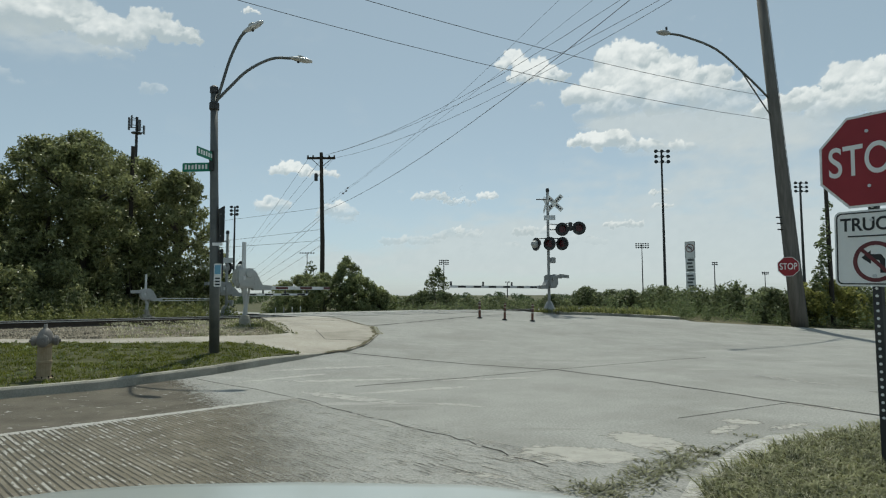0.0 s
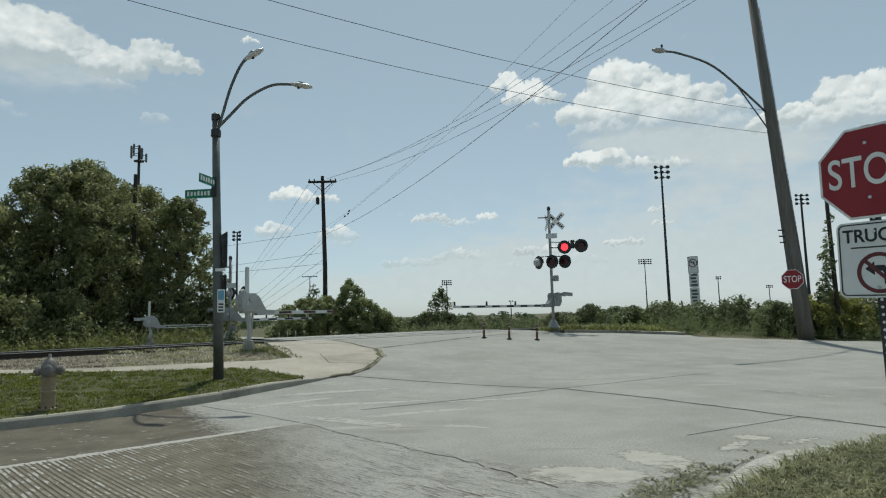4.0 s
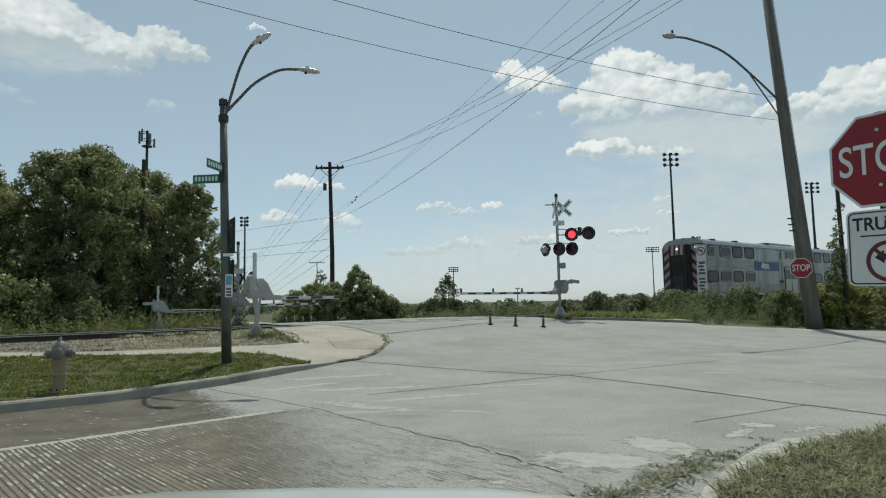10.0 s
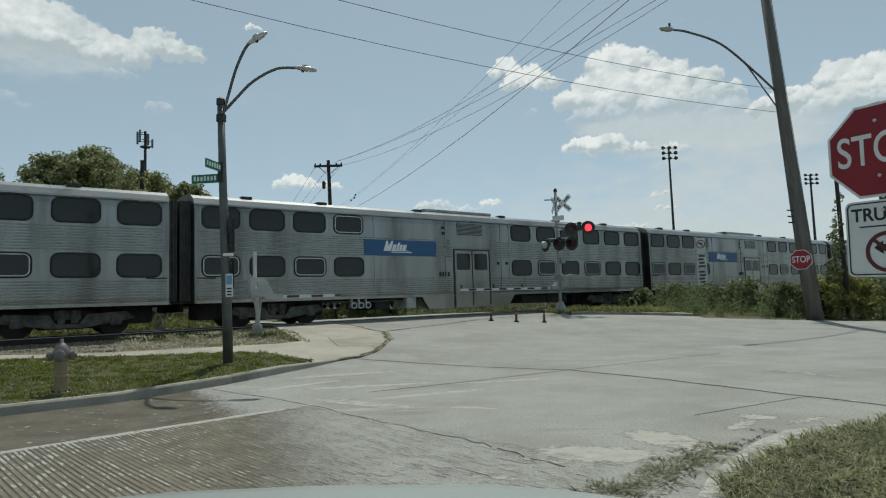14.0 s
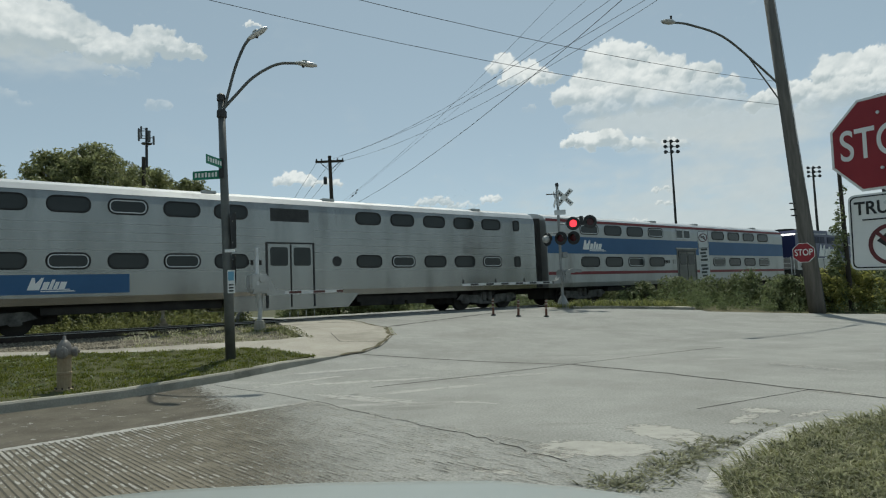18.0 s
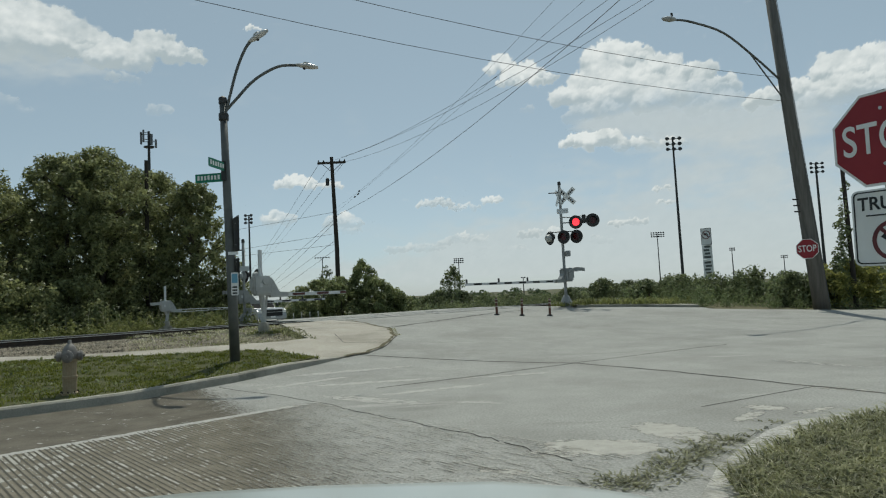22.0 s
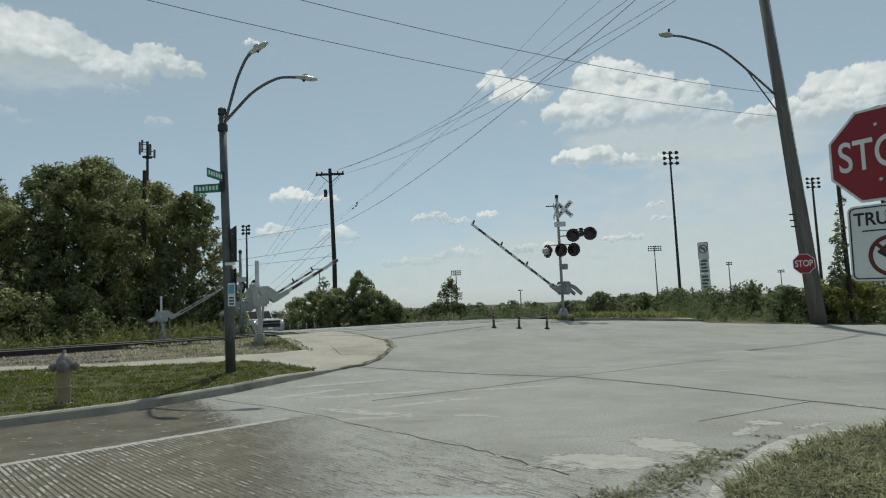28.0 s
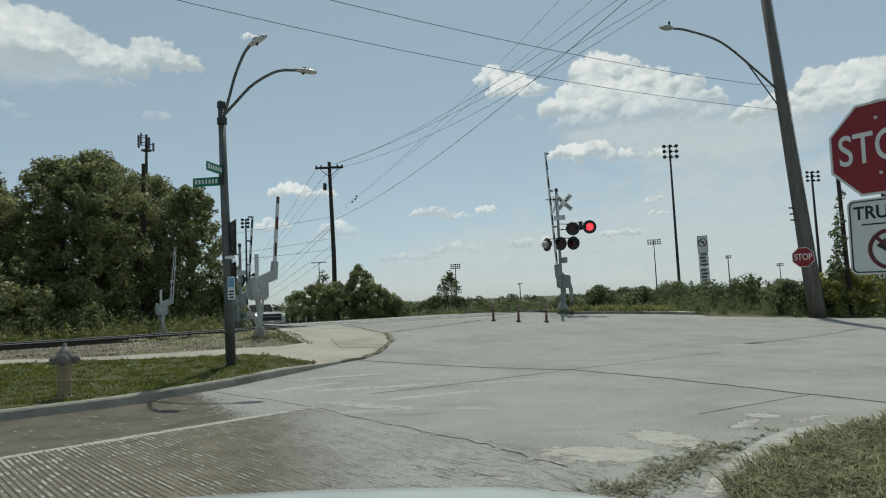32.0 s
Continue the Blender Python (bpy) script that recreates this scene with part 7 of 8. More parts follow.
def build_wire_markers():
    for a, b, dr, k in (((-9.94, 54.8, 9.59), (13.0, 1.83, 15.62), 1.45, 0.14), ((-9.95, 54.8, 9.18), (14.86, 2.01, 13.84), 0.1, 0.12), ((-9.95, 54.8, 9.18), (14.86, 2.01, 13.84), 0.1, 0.105)):
        p = Vector(a).lerp(Vector(b), k) - Vector((0, 0, dr * 4 * k * (1 - k)))
        bm = lathe(bmn(), [(0.02, -0.16), (0.06, -0.1), (0.06, 0.1), (0.02, 0.16)], 8)
        o = link("line_splice", bm, DARKMETAL)
        o.matrix_basis = Matrix.Translation(p) @ (Vector(b) - Vector(a)).to_track_quat("Z", "X").to_matrix().to_4x4()
        tagged(o, "small dark splice clamped on an overhead cable", "cable splice", "cable splices")


build_wire_markers()


# ---- distant masts ----
def sports_light(x, y, top, label, rows=3, across=4, w=2.1):
    t = thing("sports_light", Matrix.Translation((x, y, 0)), label, "floodlight", "sports field lights")
    k = top / 27
    r = 0.22 if top > 20 else 0.16
    part("mast", pipe(bmn(), [(0, 0, -0.9), (0, 0, top)], [r * 1.3, r * 0.7], 10), DARKMETAL, t)
    for i in range(rows):
        z = top - 0.1 - i * 0.95 * max(0.6, k)
        bar = part("light_bar", box(bmn(), -w / 2, w / 2, -0.06, 0.06, z - 0.05, z + 0.05), DARKMETAL, t)
        for j in range(across):
            xx = -w / 2 + w * j / max(1, across - 1)
            part("floodlight", lathe(bmn(), [(0.1, -0.25), (0.24, -0.1), (0.36, 0.2), (0.3, 0.24)], 10), DARKMETAL, bar).matrix_basis = pose(xx, -0.2, z - 0.05, 65, 0, 0) @ Matrix.Diagonal((max(0.7, k), max(0.7, k), max(0.7, k), 1))
    return t


for x, y, z, rows, n, w in ((41.2, 110, 27.4, 3, 3, 2.2), (64.2, 190, 17.2, 3, 6, 3.7), (2.8, 190, 12.2, 3, 5, 2.6), (66.3, 110, 21.6, 3, 3, 2.0), (-30.8, 95, 15.2, 3, 2, 0.9), (-39.2, 190, 14.6, 1, 6, 4.2), (86.6, 190, 11.3, 2, 3, 1.3), (118.4, 220, 9.3, 2, 4, 2.0), (23.5, 200, 5.7, 1, 2, 1.0)):
    sports_light(x, y, z, "dark steel mast with tiers of sports floodlights", rows, n, w)


def build_cell_mast():
    t = thing("antenna_mast", Matrix.Translation((-30.2, 62, 0)), "dark antenna mast with panel antennas rising over the trees", "antenna mast")
    part("mast", pipe(bmn(), [(0, 0, 0), (0, 0, 19.6)], [0.22, 0.12], 10), DARKMETAL, t)
    part("platform", lathe(bmn(), [(0.5, 0), (0.5, 0.1)], 12, (0, 0, 17.9)), DARKMETAL, t)
    for a, r, z, h in ((188, 0.75, 18.9, 1.3), (215, 0.5, 19.1, 1.2), (330, 0.42, 18.7, 1.1), (10, 0.68, 18.3, 0.9), (95, 0.65, 18.9, 1.2)):
        c, s = math.cos(radians(a)), math.sin(radians(a))
        o = part("panel_antenna", box(bmn(), -0.13, 0.13, -0.08, 0.08, -h / 2, h / 2, 0.03), PANELGREY, t, "grey panel antenna")
        o.matrix_basis = pose(r * c, r * s, z, 0, 0, a + 90)
        for dz in (-h * 0.3, h * 0.3):
            part("bracket", tube(bmn(), (0, 0, z + dz), (r * c, r * s, z + dz), 0.035), DARKMETAL, t)
    p = thing("utility_pole", Matrix.Translation((-14.76, 30.0, 0.3)), "bare dark pole standing among the trees", "utility pole")
    part("pole", pipe(bmn(), [(0, 0, -0.3), (0, 0, 8.44)], [0.11, 0.09], 10), DARKWOOD, p)
    part("cap", lathe(bmn(), [(0.095, 0), (0.095, 0.03)], 10, (0, 0, 8.44)), DARKMETAL, p)


build_cell_mast()

# ---- planting ----
for k, (s, q, h, r, n) in enumerate(((8.6, -9.5, 7.5, 2.3, 7500), (7.4, -13.0, 8.9, 3.0, 9000), (4.6, -10.5, 9.1, 3.4, 11000), (3.0, -11.5, 8.9, 3.0, 10500), (-0.6, -10.0, 7.7, 3.5, 9500), (-4.0, -10.0, 6.6, 3.6, 8000), (-9.5, -10.5, 8, 4.2, 6000), (-15, -11, 8, 4.2, 5000), (5.5, -19, 10.4, 3.2, 6500), (1.5, -18, 7.8, 3.6, 5500))):
    tree("broadleaf_tree", s, q, h, r, 20 + k, "dense dark green broadleaf tree behind the railway track", int(n * 3.1), 0.086, 0.06, LEAF, "trees beyond the track")
for k, (s, q, h, r) in enumerate(((9.6, -8.2, 2.6, 1.5), (6.4, -8.6, 2.8, 1.9), (3.2, -7.2, 2.2, 1.6), (0.9, -6.9, 2.5, 1.7), (-0.8, -7.2, 3.2, 2.0), (-2.6, -7.0, 2.8, 1.8), (-4.5, -7.0, 2.6, 2.0), (-9, -7, 2.8, 2.2))):
    shrub("undergrowth_bush", tq(s, q), h + 0.1, r, 60 + k, "shaded undergrowth bush below the trees", 6500, 0.085, LEAF, "bush", "undergrowth below the trees")
for k, (x, y, h, r, n) in enumerate(((-11.4, 47, 2.6, 1.5, 6500), (-9.9, 46.5, 3.1, 1.7, 8000), (-8.2, 45.6, 3.2, 1.7, 9000), (-6.55, 46.4, 4.5, 1.25, 9000), (-5.5, 45.6, 3.0, 1.4, 7000), (-4.5, 46, 2.3, 1.2, 5500), (-3.6, 46.4, 1.5, 0.9, 3500))):
    shrub("vine_mound", Vector((x, y, level(x, y) - 0.05)), h, r, 80 + k, "bush smothered in trailing vines", n, 0.09, LEAF_VINE, "bush", "vine-covered bushes", long=r * 1.15, dome=True)
shrub("sapling", Vector((0.2, 58, -0.05)), 4.3, 1.25, 90, "ragged green sapling beyond the crossing", 2600, 0.11, LEAF_BUSH, "tree", dome=True)
shrub("sapling", Vector((-10.5, 52, -0.05)), 4.9, 0.9, 91, "thin ragged sapling beside the utility pole", 330, 0.13, LEAF_BUSH, "tree")
for k, (x, y, h, r, m, lb) in enumerate(((10.6, 33.5, 1.0, 1.3, LEAF_BUSH, "low green bush"), (12.3, 33.2, 1.25, 1.3, LEAF_BUSH, "rounded green bush"), (13.6, 31.5, 1.2, 1.2, LEAF_BUSH, "rounded green bush"), (15.0, 31.0, 1.7, 1.2, LEAF_BUSH, "tall green bush"), (16.3, 30.0, 1.6, 1.0, LEAF_BUSH, "green bush"),
                                        (15.3, 28.0, 1.5, 0.9, LEAF_BUSH, "green bush beside the leaning pole"), (16.5, 27.0, 1.7, 0.8, LEAF_YELLOW, "yellowing bush beside the leaning pole"), (17.4, 27.8, 2.2, 1.0, LEAF_YELLOW, "yellowing bush beside the leaning pole"), (18.6, 27.6, 1.7, 1.0, LEAF_YELLOW, "yellowing bush"), (19.4, 28.6, 2.2, 1.3, LEAF_BUSH, "dark green bush"), (21.2, 28.2, 2.4, 1.4, LEAF_BUSH, "dark green bush"), (23.5, 27.5, 2.6, 1.6, LEAF_BUSH, "dark green bush"), (26.5, 26.5, 2.5, 1.8, LEAF_BUSH, "dark green bush"))):
    shrub("roadside_bush", Vector((x, y, level(x, y) - 0.05)), h, r, 100 + k, lb + " along the street edge", 2300, 0.085, m, "bush", "bushes along the street edge")


for k, (x, y, h, r) in enumerate(((10.5, 42.6, 1.35, 1.1), (12.9, 44.5, 1.1, 1.4), (7.9, 41.0, 0.75, 1.0), (16.6, 47, 1.2, 1.3), (5.3, 52, 1.35, 1.3), (-1.0, 57, 1.9, 1.2), (1.2, 57.5, 1.6, 1.1), (-2.0, 58, 1.5, 1.1), (3.0, 56, 1.2, 1.2))):
    shrub("roadside_bush", Vector((x, y, level(x, y) - 0.1)), h, r, 140 + k, "rounded green bush beyond the track", 3600, 0.085, LEAF_BUSH, "bush", "bushes beyond the track", dome=True)


def build_vine_pole():
    t = thing("vine_pole", Matrix.Translation((17.6, 27.2, 0.1)), "old pole overgrown with a hanging vine", "pole")
    part("pole", pipe(bmn(), [(0, 0, -0.2), (-0.05, 0, 6.2)], [0.11, 0.08], 8), DARKWOOD, t)
    rng = random.Random(8)
    bl = [(-0.75 + 0.7 * (z / 5.6) + rng.uniform(-0.12, 0.12), rng.uniform(-0.2, 0.2), z, 0.34 - 0.045 * z + rng.uniform(-0.05, 0.08)) for z in (0.2 * k + 0.3 for k in range(26))]
    v, f = leaves(bl, 1300, 0.085, 8, 0.1)
    raw("vine", v, f, LEAF_BUSH, t)


build_vine_pole()


def weedbank(poly, clumps, n, h, seed, material, label, leaf=0.05):
    """Weeds as leafy stalks of uneven height."""
    rng = np.random.default_rng(seed)
    bl = []
    for x, y in inside(poly, clumps, rng):
        hh = h * (0.35 + 0.85 * rng.random() ** 1.6)
        z0 = ground_height(x, y)
        for z in np.arange(0.08, hh, 0.16):
            bl.append((x + rng.normal() * 0.05, y + rng.normal() * 0.05, z0 + z, 0.17 * (1.1 - 0.75 * z / hh)))
    v, f = leaves(bl, n, leaf, seed, 0.5)
    tagged(raw("weed_bank", v, f, material), label, "weeds", kind="stuff")


def weeds(s0, s1, q0, q1, clumps, n, h, seed, material, label, leaf=0.05):
    weedbank([tq(s, q).xy[:] for s, q in ((s0, q0), (s1, q0), (s1, q1), (s0, q1))], clumps, n, h, seed, material, label, leaf)


weeds(-22, 9.4, -3.0, -6.5, 1100, 32000, 0.75, 1, WEED, "sunlit weeds along the far side of the track", 0.055)
weeds(-22, 9.4, -5.2, -6.8, 260, 8000, 1.35, 21, WEEDTALL, "taller weeds below the trees", 0.05)
weeds(20.6, 60, -2.8, -9.0, 900, 22000, 0.6, 2, LEAF_BUSH, "tall weeds beyond the crossing", 0.07)
weeds(26.0, 44, 2.4, 7.4, 300, 14000, 1.15, 3, WEEDTALL, "tall pale weeds between street and track", 0.055)
weedbank([(10.8, 26.9), (14.4, 26.2), (17.5, 25.5), (26, 22.9), (28, 26), (20, 29), (13, 30.5), (9.5, 29.5)], 330, 22000, 1.15, 4, WEEDTALL, "tall weeds behind the street edge", 0.042)
weedbank([(8.0, 28.4), (10.6, 27.2), (10.9, 29.5), (8.0, 31)], 90, 4000, 0.4, 14, WEED, "weeds behind the traffic island", 0.05)
blades("flower_stalks", [tq(a, b).xy[:] for a, b in ((-22, -4.6), (9.0, -4.6), (9.0, -6.4), (-22, -6.4))], 300, 0.95, 0.007, 61, 0, BLADE_DRY, "pale flowering stalks above the weeds", "weeds", lean=0.35)
blades("verge_grass", [(1.7, 3.4), (4.5, 2.4), (7.5, 5), (12.5, 2), (7, -7.8), (1.7, -4.8)], 30000, 0.1, 0.006, 62, 0.065, BLADE_LONG, "long uncut verge grass beside the parked car", "grass", lean=1.5, tuft=20, spread=0.06)
blades("weed_tufts", [(5.6, 26.9), (9.8, 26.8), (9.6, 27.4), (5.4, 27.9)], 900, 0.3, 0.02, 5, 0.08, WEED, "weeds growing on the traffic island", "weeds", lean=0.6)
blades("weed_tufts", [(-4.0, 16.25), (-3.55, 16.2), (-4.6, 18.7), (-5.1, 19.6), (-5.5, 18.9), (-4.7, 17.4)], 1000, 0.1, 0.012, 6, -0.02, BLADE_LONG, "weeds fringing the gravel patch", "weeds", lean=0.8)
blades("weed_tufts", [(-5.9, 17.7), (-5.1, 17.7), (-5.0, 18.6), (-5.9, 18.6)], 260, 0.12, 0.012, 7, -0.02, WEED, "weeds round the foot of the gate", "weeds", lean=0.8)
blades("weed_tufts", [(-2.0, 18.9), (-1.75, 18.75), (-1.45, 17.2), (-1.6, 17.0), (-1.75, 17.4), (-1.95, 18.4)], 240, 0.05, 0.008, 8, 0.01, BLADE_DRY, "weeds in the joint of the footway", "weeds", lean=1.0)
blades("dry_weeds", GRAVEL_AREA, 2600, 0.09, 0.006, 31, -0.03, BLADE_DRY, "dry weeds scattered over the gravel", "weeds", lean=1.4, tuft=26, spread=0.12)
blades("dry_weeds", GRAVEL_AREA, 2000, 0.08, 0.006, 32, -0.03, WEED, "green weeds scattered over the gravel", "weeds", lean=1.2, tuft=40, spread=0.14)
blades("weed_tufts", [(4.5, 26.85), (5.7, 26.85), (5.9, 27.7), (4.5, 27.7)], 400, 0.22, 0.014, 51, 0.05, WEED, "weeds round the foot of the signal mast", "weeds", lean=0.9, tuft=12, spread=0.1)
NEAR_LAWN = [p for p in LAWN_FRONT[1:]] + LAWN_BACK[:-2] + [tq(-5, 8).xy[:]]
blades("lawn_grass", NEAR_LAWN, 60000, 0.05, 0.006, 10, 0.115, BLADE, "short sunlit lawn grass", "grass", lean=0.7, tuft=18, spread=0.05)
blades("lawn_weeds", NEAR_LAWN, 900, 0.05, 0.022, 41, 0.13, LEAF_BUSH, "broad-leaved weeds in the lawn", "weeds", lean=1.2, tuft=5, spread=0.05)
VERGE_NEAR = [(1.88, 4.38), (2.6, 5.16), (3.3, 5.68), (4.36, 6.3), (7, 7.02), (7.5, 5), (4.5, 2.4), (1.8, 3.2)]
blades("verge_grass", VERGE_NEAR, 44000, 0.12, 0.0062, 11, 0.065, BLADE_LONG, "long uncut verge grass", "grass", lean=1.5, tuft=20, spread=0.05)
blades("verge_dry_grass", VERGE_NEAR, 13000, 0.1, 0.0042, 12, 0.07, BLADE_DRY, "dry straw among the verge grass", "grass", lean=1.4, tuft=9, spread=0.04)
for k, (poly, n) in enumerate((([(1.4, 4.75), (1.49, 5.0), (1.8, 5.4), (2.15, 5.6), (2.3, 5.45), (1.85, 5.02), (1.62, 4.7)], 1150), ([(2.1, 5.6), (2.25, 5.7), (2.66, 5.93), (2.72, 5.86), (2.38, 5.5)], 380), ([(2.72, 5.95), (3.2, 6.45), (3.28, 6.45), (2.86, 5.95)], 90), ([(1.7, 5.5), (2.4, 6.1), (2.6, 6.0), (2.0, 5.5)], 60), ([(0.95, 4.6), (1.42, 4.5), (1.45, 4.8), (1.1, 4.8)], 500))):
    blades("grass_clippings", poly, int(n * 0.42), 0.028, 0.0075, 13 + k, 0.003, CLIPPING, "mown clippings lying on the concrete", "grass clippings", lean=4.2, tuft=8, spread=0.06)


def build_far_woods():
    rng = random.Random(77)
    bl = []
    for k in range(520):
        x = rng.uniform(-160, 260)
        y = rng.uniform(140, 190) if abs(x) < 120 else rng.uniform(120, 170)
        h = 1.5 + 0.4 * math.sin(x * 0.11) + 0.4 * math.sin(x * 0.37 + 1) + rng.uniform(-0.3, 0.3)
        bl.append((x, y, h * rng.random() ** 0.6 - 0.5, rng.uniform(0.6, 1.2)))
    v, f = leaves(bl, 34000, 0.3, 77, 0.4)
    v[:, 2] = np.maximum(v[:, 2], -0.6)
    tagged(raw("far_woods", v, f, LEAF_FAR), "low belt of distant trees on the horizon", "woods", kind="stuff")
    bl = []
    crest = ((-6, 1.2), (-2.8, 1.3), (-0.9, 2.3), (0.9, 2.2), (1.8, 1.4), (4.3, 1.65), (6.5, 1.65), (7.75, 0.9), (9.3, 1.3), (11.8, 1.0), (14.2, 1.3), (15, 1.8), (16.3, 2.15), (17.4, 1.9), (20.4, 1.55), (22, 1.7), (23.5, 1.2), (27, 1.3), (30, 1.7), (42, 1.8), (70, 1.8))
    for k in range(330):
        x = rng.uniform(-6, 60)
        r = rng.uniform(0.28, 0.62)
        h = float(np.interp(x, [c[0] for c in crest], [c[1] for c in crest])) - r + rng.uniform(-0.3, 0.05)
        bl.append((x, 66 + rng.uniform(-3, 3), max(0.2, h * rng.random() ** 0.6), r))
    v, f = leaves(bl, 20000, 0.13, 78, 0.4)
    v[:, 2] = np.maximum(v[:, 2], -0.1)
    tagged(raw("hedgerow", v, f, LEAF_BUSH), "rough green hedgerow beyond the tracks", "hedge", kind="stuff")


build_far_woods()


# ---- the waiting car ----
def build_suv():
    t = thing("suv", pose(0, 0, 0), "silver car with a dark grille waiting beyond the crossing", "car")
    part("lower_body", prism(bmn(), [(-2.6, 0.45), (-2.65, 0.95), (-0.6, 1.08), (1.35, 1.12), (2.4, 1.05), (2.62, 0.92), (2.66, 0.5), (2.5, 0.42)], -0.98, 0.98), CARPAINT, t)
    part("bonnet", prism(bmn(), [(1.2, 1.08), (2.4, 1.04), (2.55, 0.98), (2.5, 1.06), (2.2, 1.13), (1.2, 1.17)], -0.9, 0.9), CARPAINT, t)
    part("cabin", prism(bmn(), [(-2.4, 1.05), (-2.2, 1.6), (-0.6, 1.72), (0.35, 1.7), (0.58, 1.64), (1.14, 1.14), (1.14, 1.05)], -0.8, 0.8), CARPAINT, t)
    part("windscreen", prism(bmn(), [(0.595, 1.652), (1.155, 1.15), (1.18, 1.17), (0.62, 1.675)], -0.74, 0.74), WINDSCREEN, t)
    for y in (-0.81, 0.79):
        part("side_window", prism(bmn(), [(-1.9, 1.22), (-1.8, 1.55), (0.35, 1.6), (1.0, 1.22)], y, y + 0.02), GLASS, t)
    g = part("grille", box(bmn(), 2.6, 2.69, -0.7, 0.7, 0.6, 1.02, 0.02), BLACK, t, "dark grille with a bright bar")
    part("grille_bar", box(bmn(), 2.68, 2.71, -0.66, 0.66, 0.85, 0.88), GREYPAINT, g)
    part("bumper", box(bmn(), 2.5, 2.76, -0.96, 0.96, 0.38, 0.6, 0.05), CARPAINT, t)
    part("number_plate", box(bmn(), 2.755, 2.77, -0.16, 0.16, 0.5, 0.6), SIGNWHITE, t)
    for y in (-0.8, 0.8):
        part("headlight", box(bmn(), 2.52, 2.66, y - 0.16, y + 0.16, 0.82, 0.98, 0.02), SIGNWHITE, t, "clear headlight")
        part("mirror", box(bmn(), 0.85, 1.0, y * 1.3 - 0.1, y * 1.3 + 0.1, 1.25, 1.45, 0.03), DARKMETAL, t)
        for x in (-1.7, 1.75):
            w = part("wheel", tube(bmn(), (x, y * 1.15 - 0.12, 0.39), (x, y * 1.15 + 0.12, 0.39), 0.39, n=22), BLACK, t)
            part("rim", tube(bmn(), (x, y * 1.15 - 0.13, 0.39), (x, y * 1.15 + 0.13, 0.39), 0.24, n=16), ALU, w)
    return t


SUV = build_suv()


# ---- clouds ----
# clouds glow by themselves; sunlit and shaded tones are mixed as emitted colour
def cloudmat(name, strength, most, lit, shade):
    m = bpy.data.materials.new(name)
    m.use_nodes = True
    nt = m.node_tree
    nt.nodes.remove(nt.nodes["Principled BSDF"])
    at = nt.nodes.new("ShaderNodeAttribute")
    at.attribute_name = "thickness"
    dp = nt.nodes.new("ShaderNodeAttribute")
    dp.attribute_name = "self_shade"
    mr = nt.nodes.new("ShaderNodeMapRange")
    mr.interpolation_type = "SMOOTHSTEP"
    mr.inputs[1].default_value, mr.inputs[2].default_value, mr.inputs[4].default_value = 0.0, 1.0, most
    nt.links.new(at.outputs["Fac"], mr.inputs[0])
    mx = nt.nodes.new("ShaderNodeMix")
    mx.data_type = "RGBA"
    mx.inputs[6].default_value, mx.inputs[7].default_value = (*lit, 1), (*shade, 1)
    nt.links.new(dp.outputs["Fac"], mx.inputs[0])
    em = nt.nodes.new("ShaderNodeEmission")
    em.inputs[1].default_value = strength
    nt.links.new(mx.outputs[2], em.inputs[0])
    tr = nt.nodes.new("ShaderNodeBsdfTransparent")
    ms = nt.nodes.new("ShaderNodeMixShader")
    nt.links.new(mr.outputs[0], ms.inputs[0])
    nt.links.new(tr.outputs[0], ms.inputs[1])
    nt.links.new(em.outputs[0], ms.inputs[2])
    nt.links.new(ms.outputs[0], nt.nodes["Material Output"].inputs[0])
    return m


CLOUDMAT, HAZEMAT = cloudmat("cumulus", 0.86, 0.88, (1.0, 1.0, 0.99), (0.53, 0.59, 0.62)), cloudmat("thin_cloud", 0.67, 0.75, (0.95, 1.0, 1.02), (0.5, 0.57, 0.62))


def fbm(x, y, octaves, seed):
    rng = np.random.default_rng(seed)
    tab = rng.random((128, 128))
    out, amp, tot = np.zeros_like(x), 1.0, 0.0
    for _ in range(octaves):
        xi, yi = np.floor(x).astype(int), np.floor(y).astype(int)
        fx, fy = x - xi, y - yi
        fx, fy = fx * fx * (3 - 2 * fx), fy * fy * (3 - 2 * fy)
        a, b, c, d = (tab[(xi + i) % 128, (yi + j) % 128] for i, j in ((0, 0), (1, 0), (0, 1), (1, 1)))
        out += amp * ((a * (1 - fx) + b * fx) * (1 - fy) + (c * (1 - fx) + d * fx) * fy)
        tot += amp
        x, y, amp = x * 2.03 + 17.3, y * 2.03 + 9.1, amp * 0.56
    return out / tot


CLOUDS = []


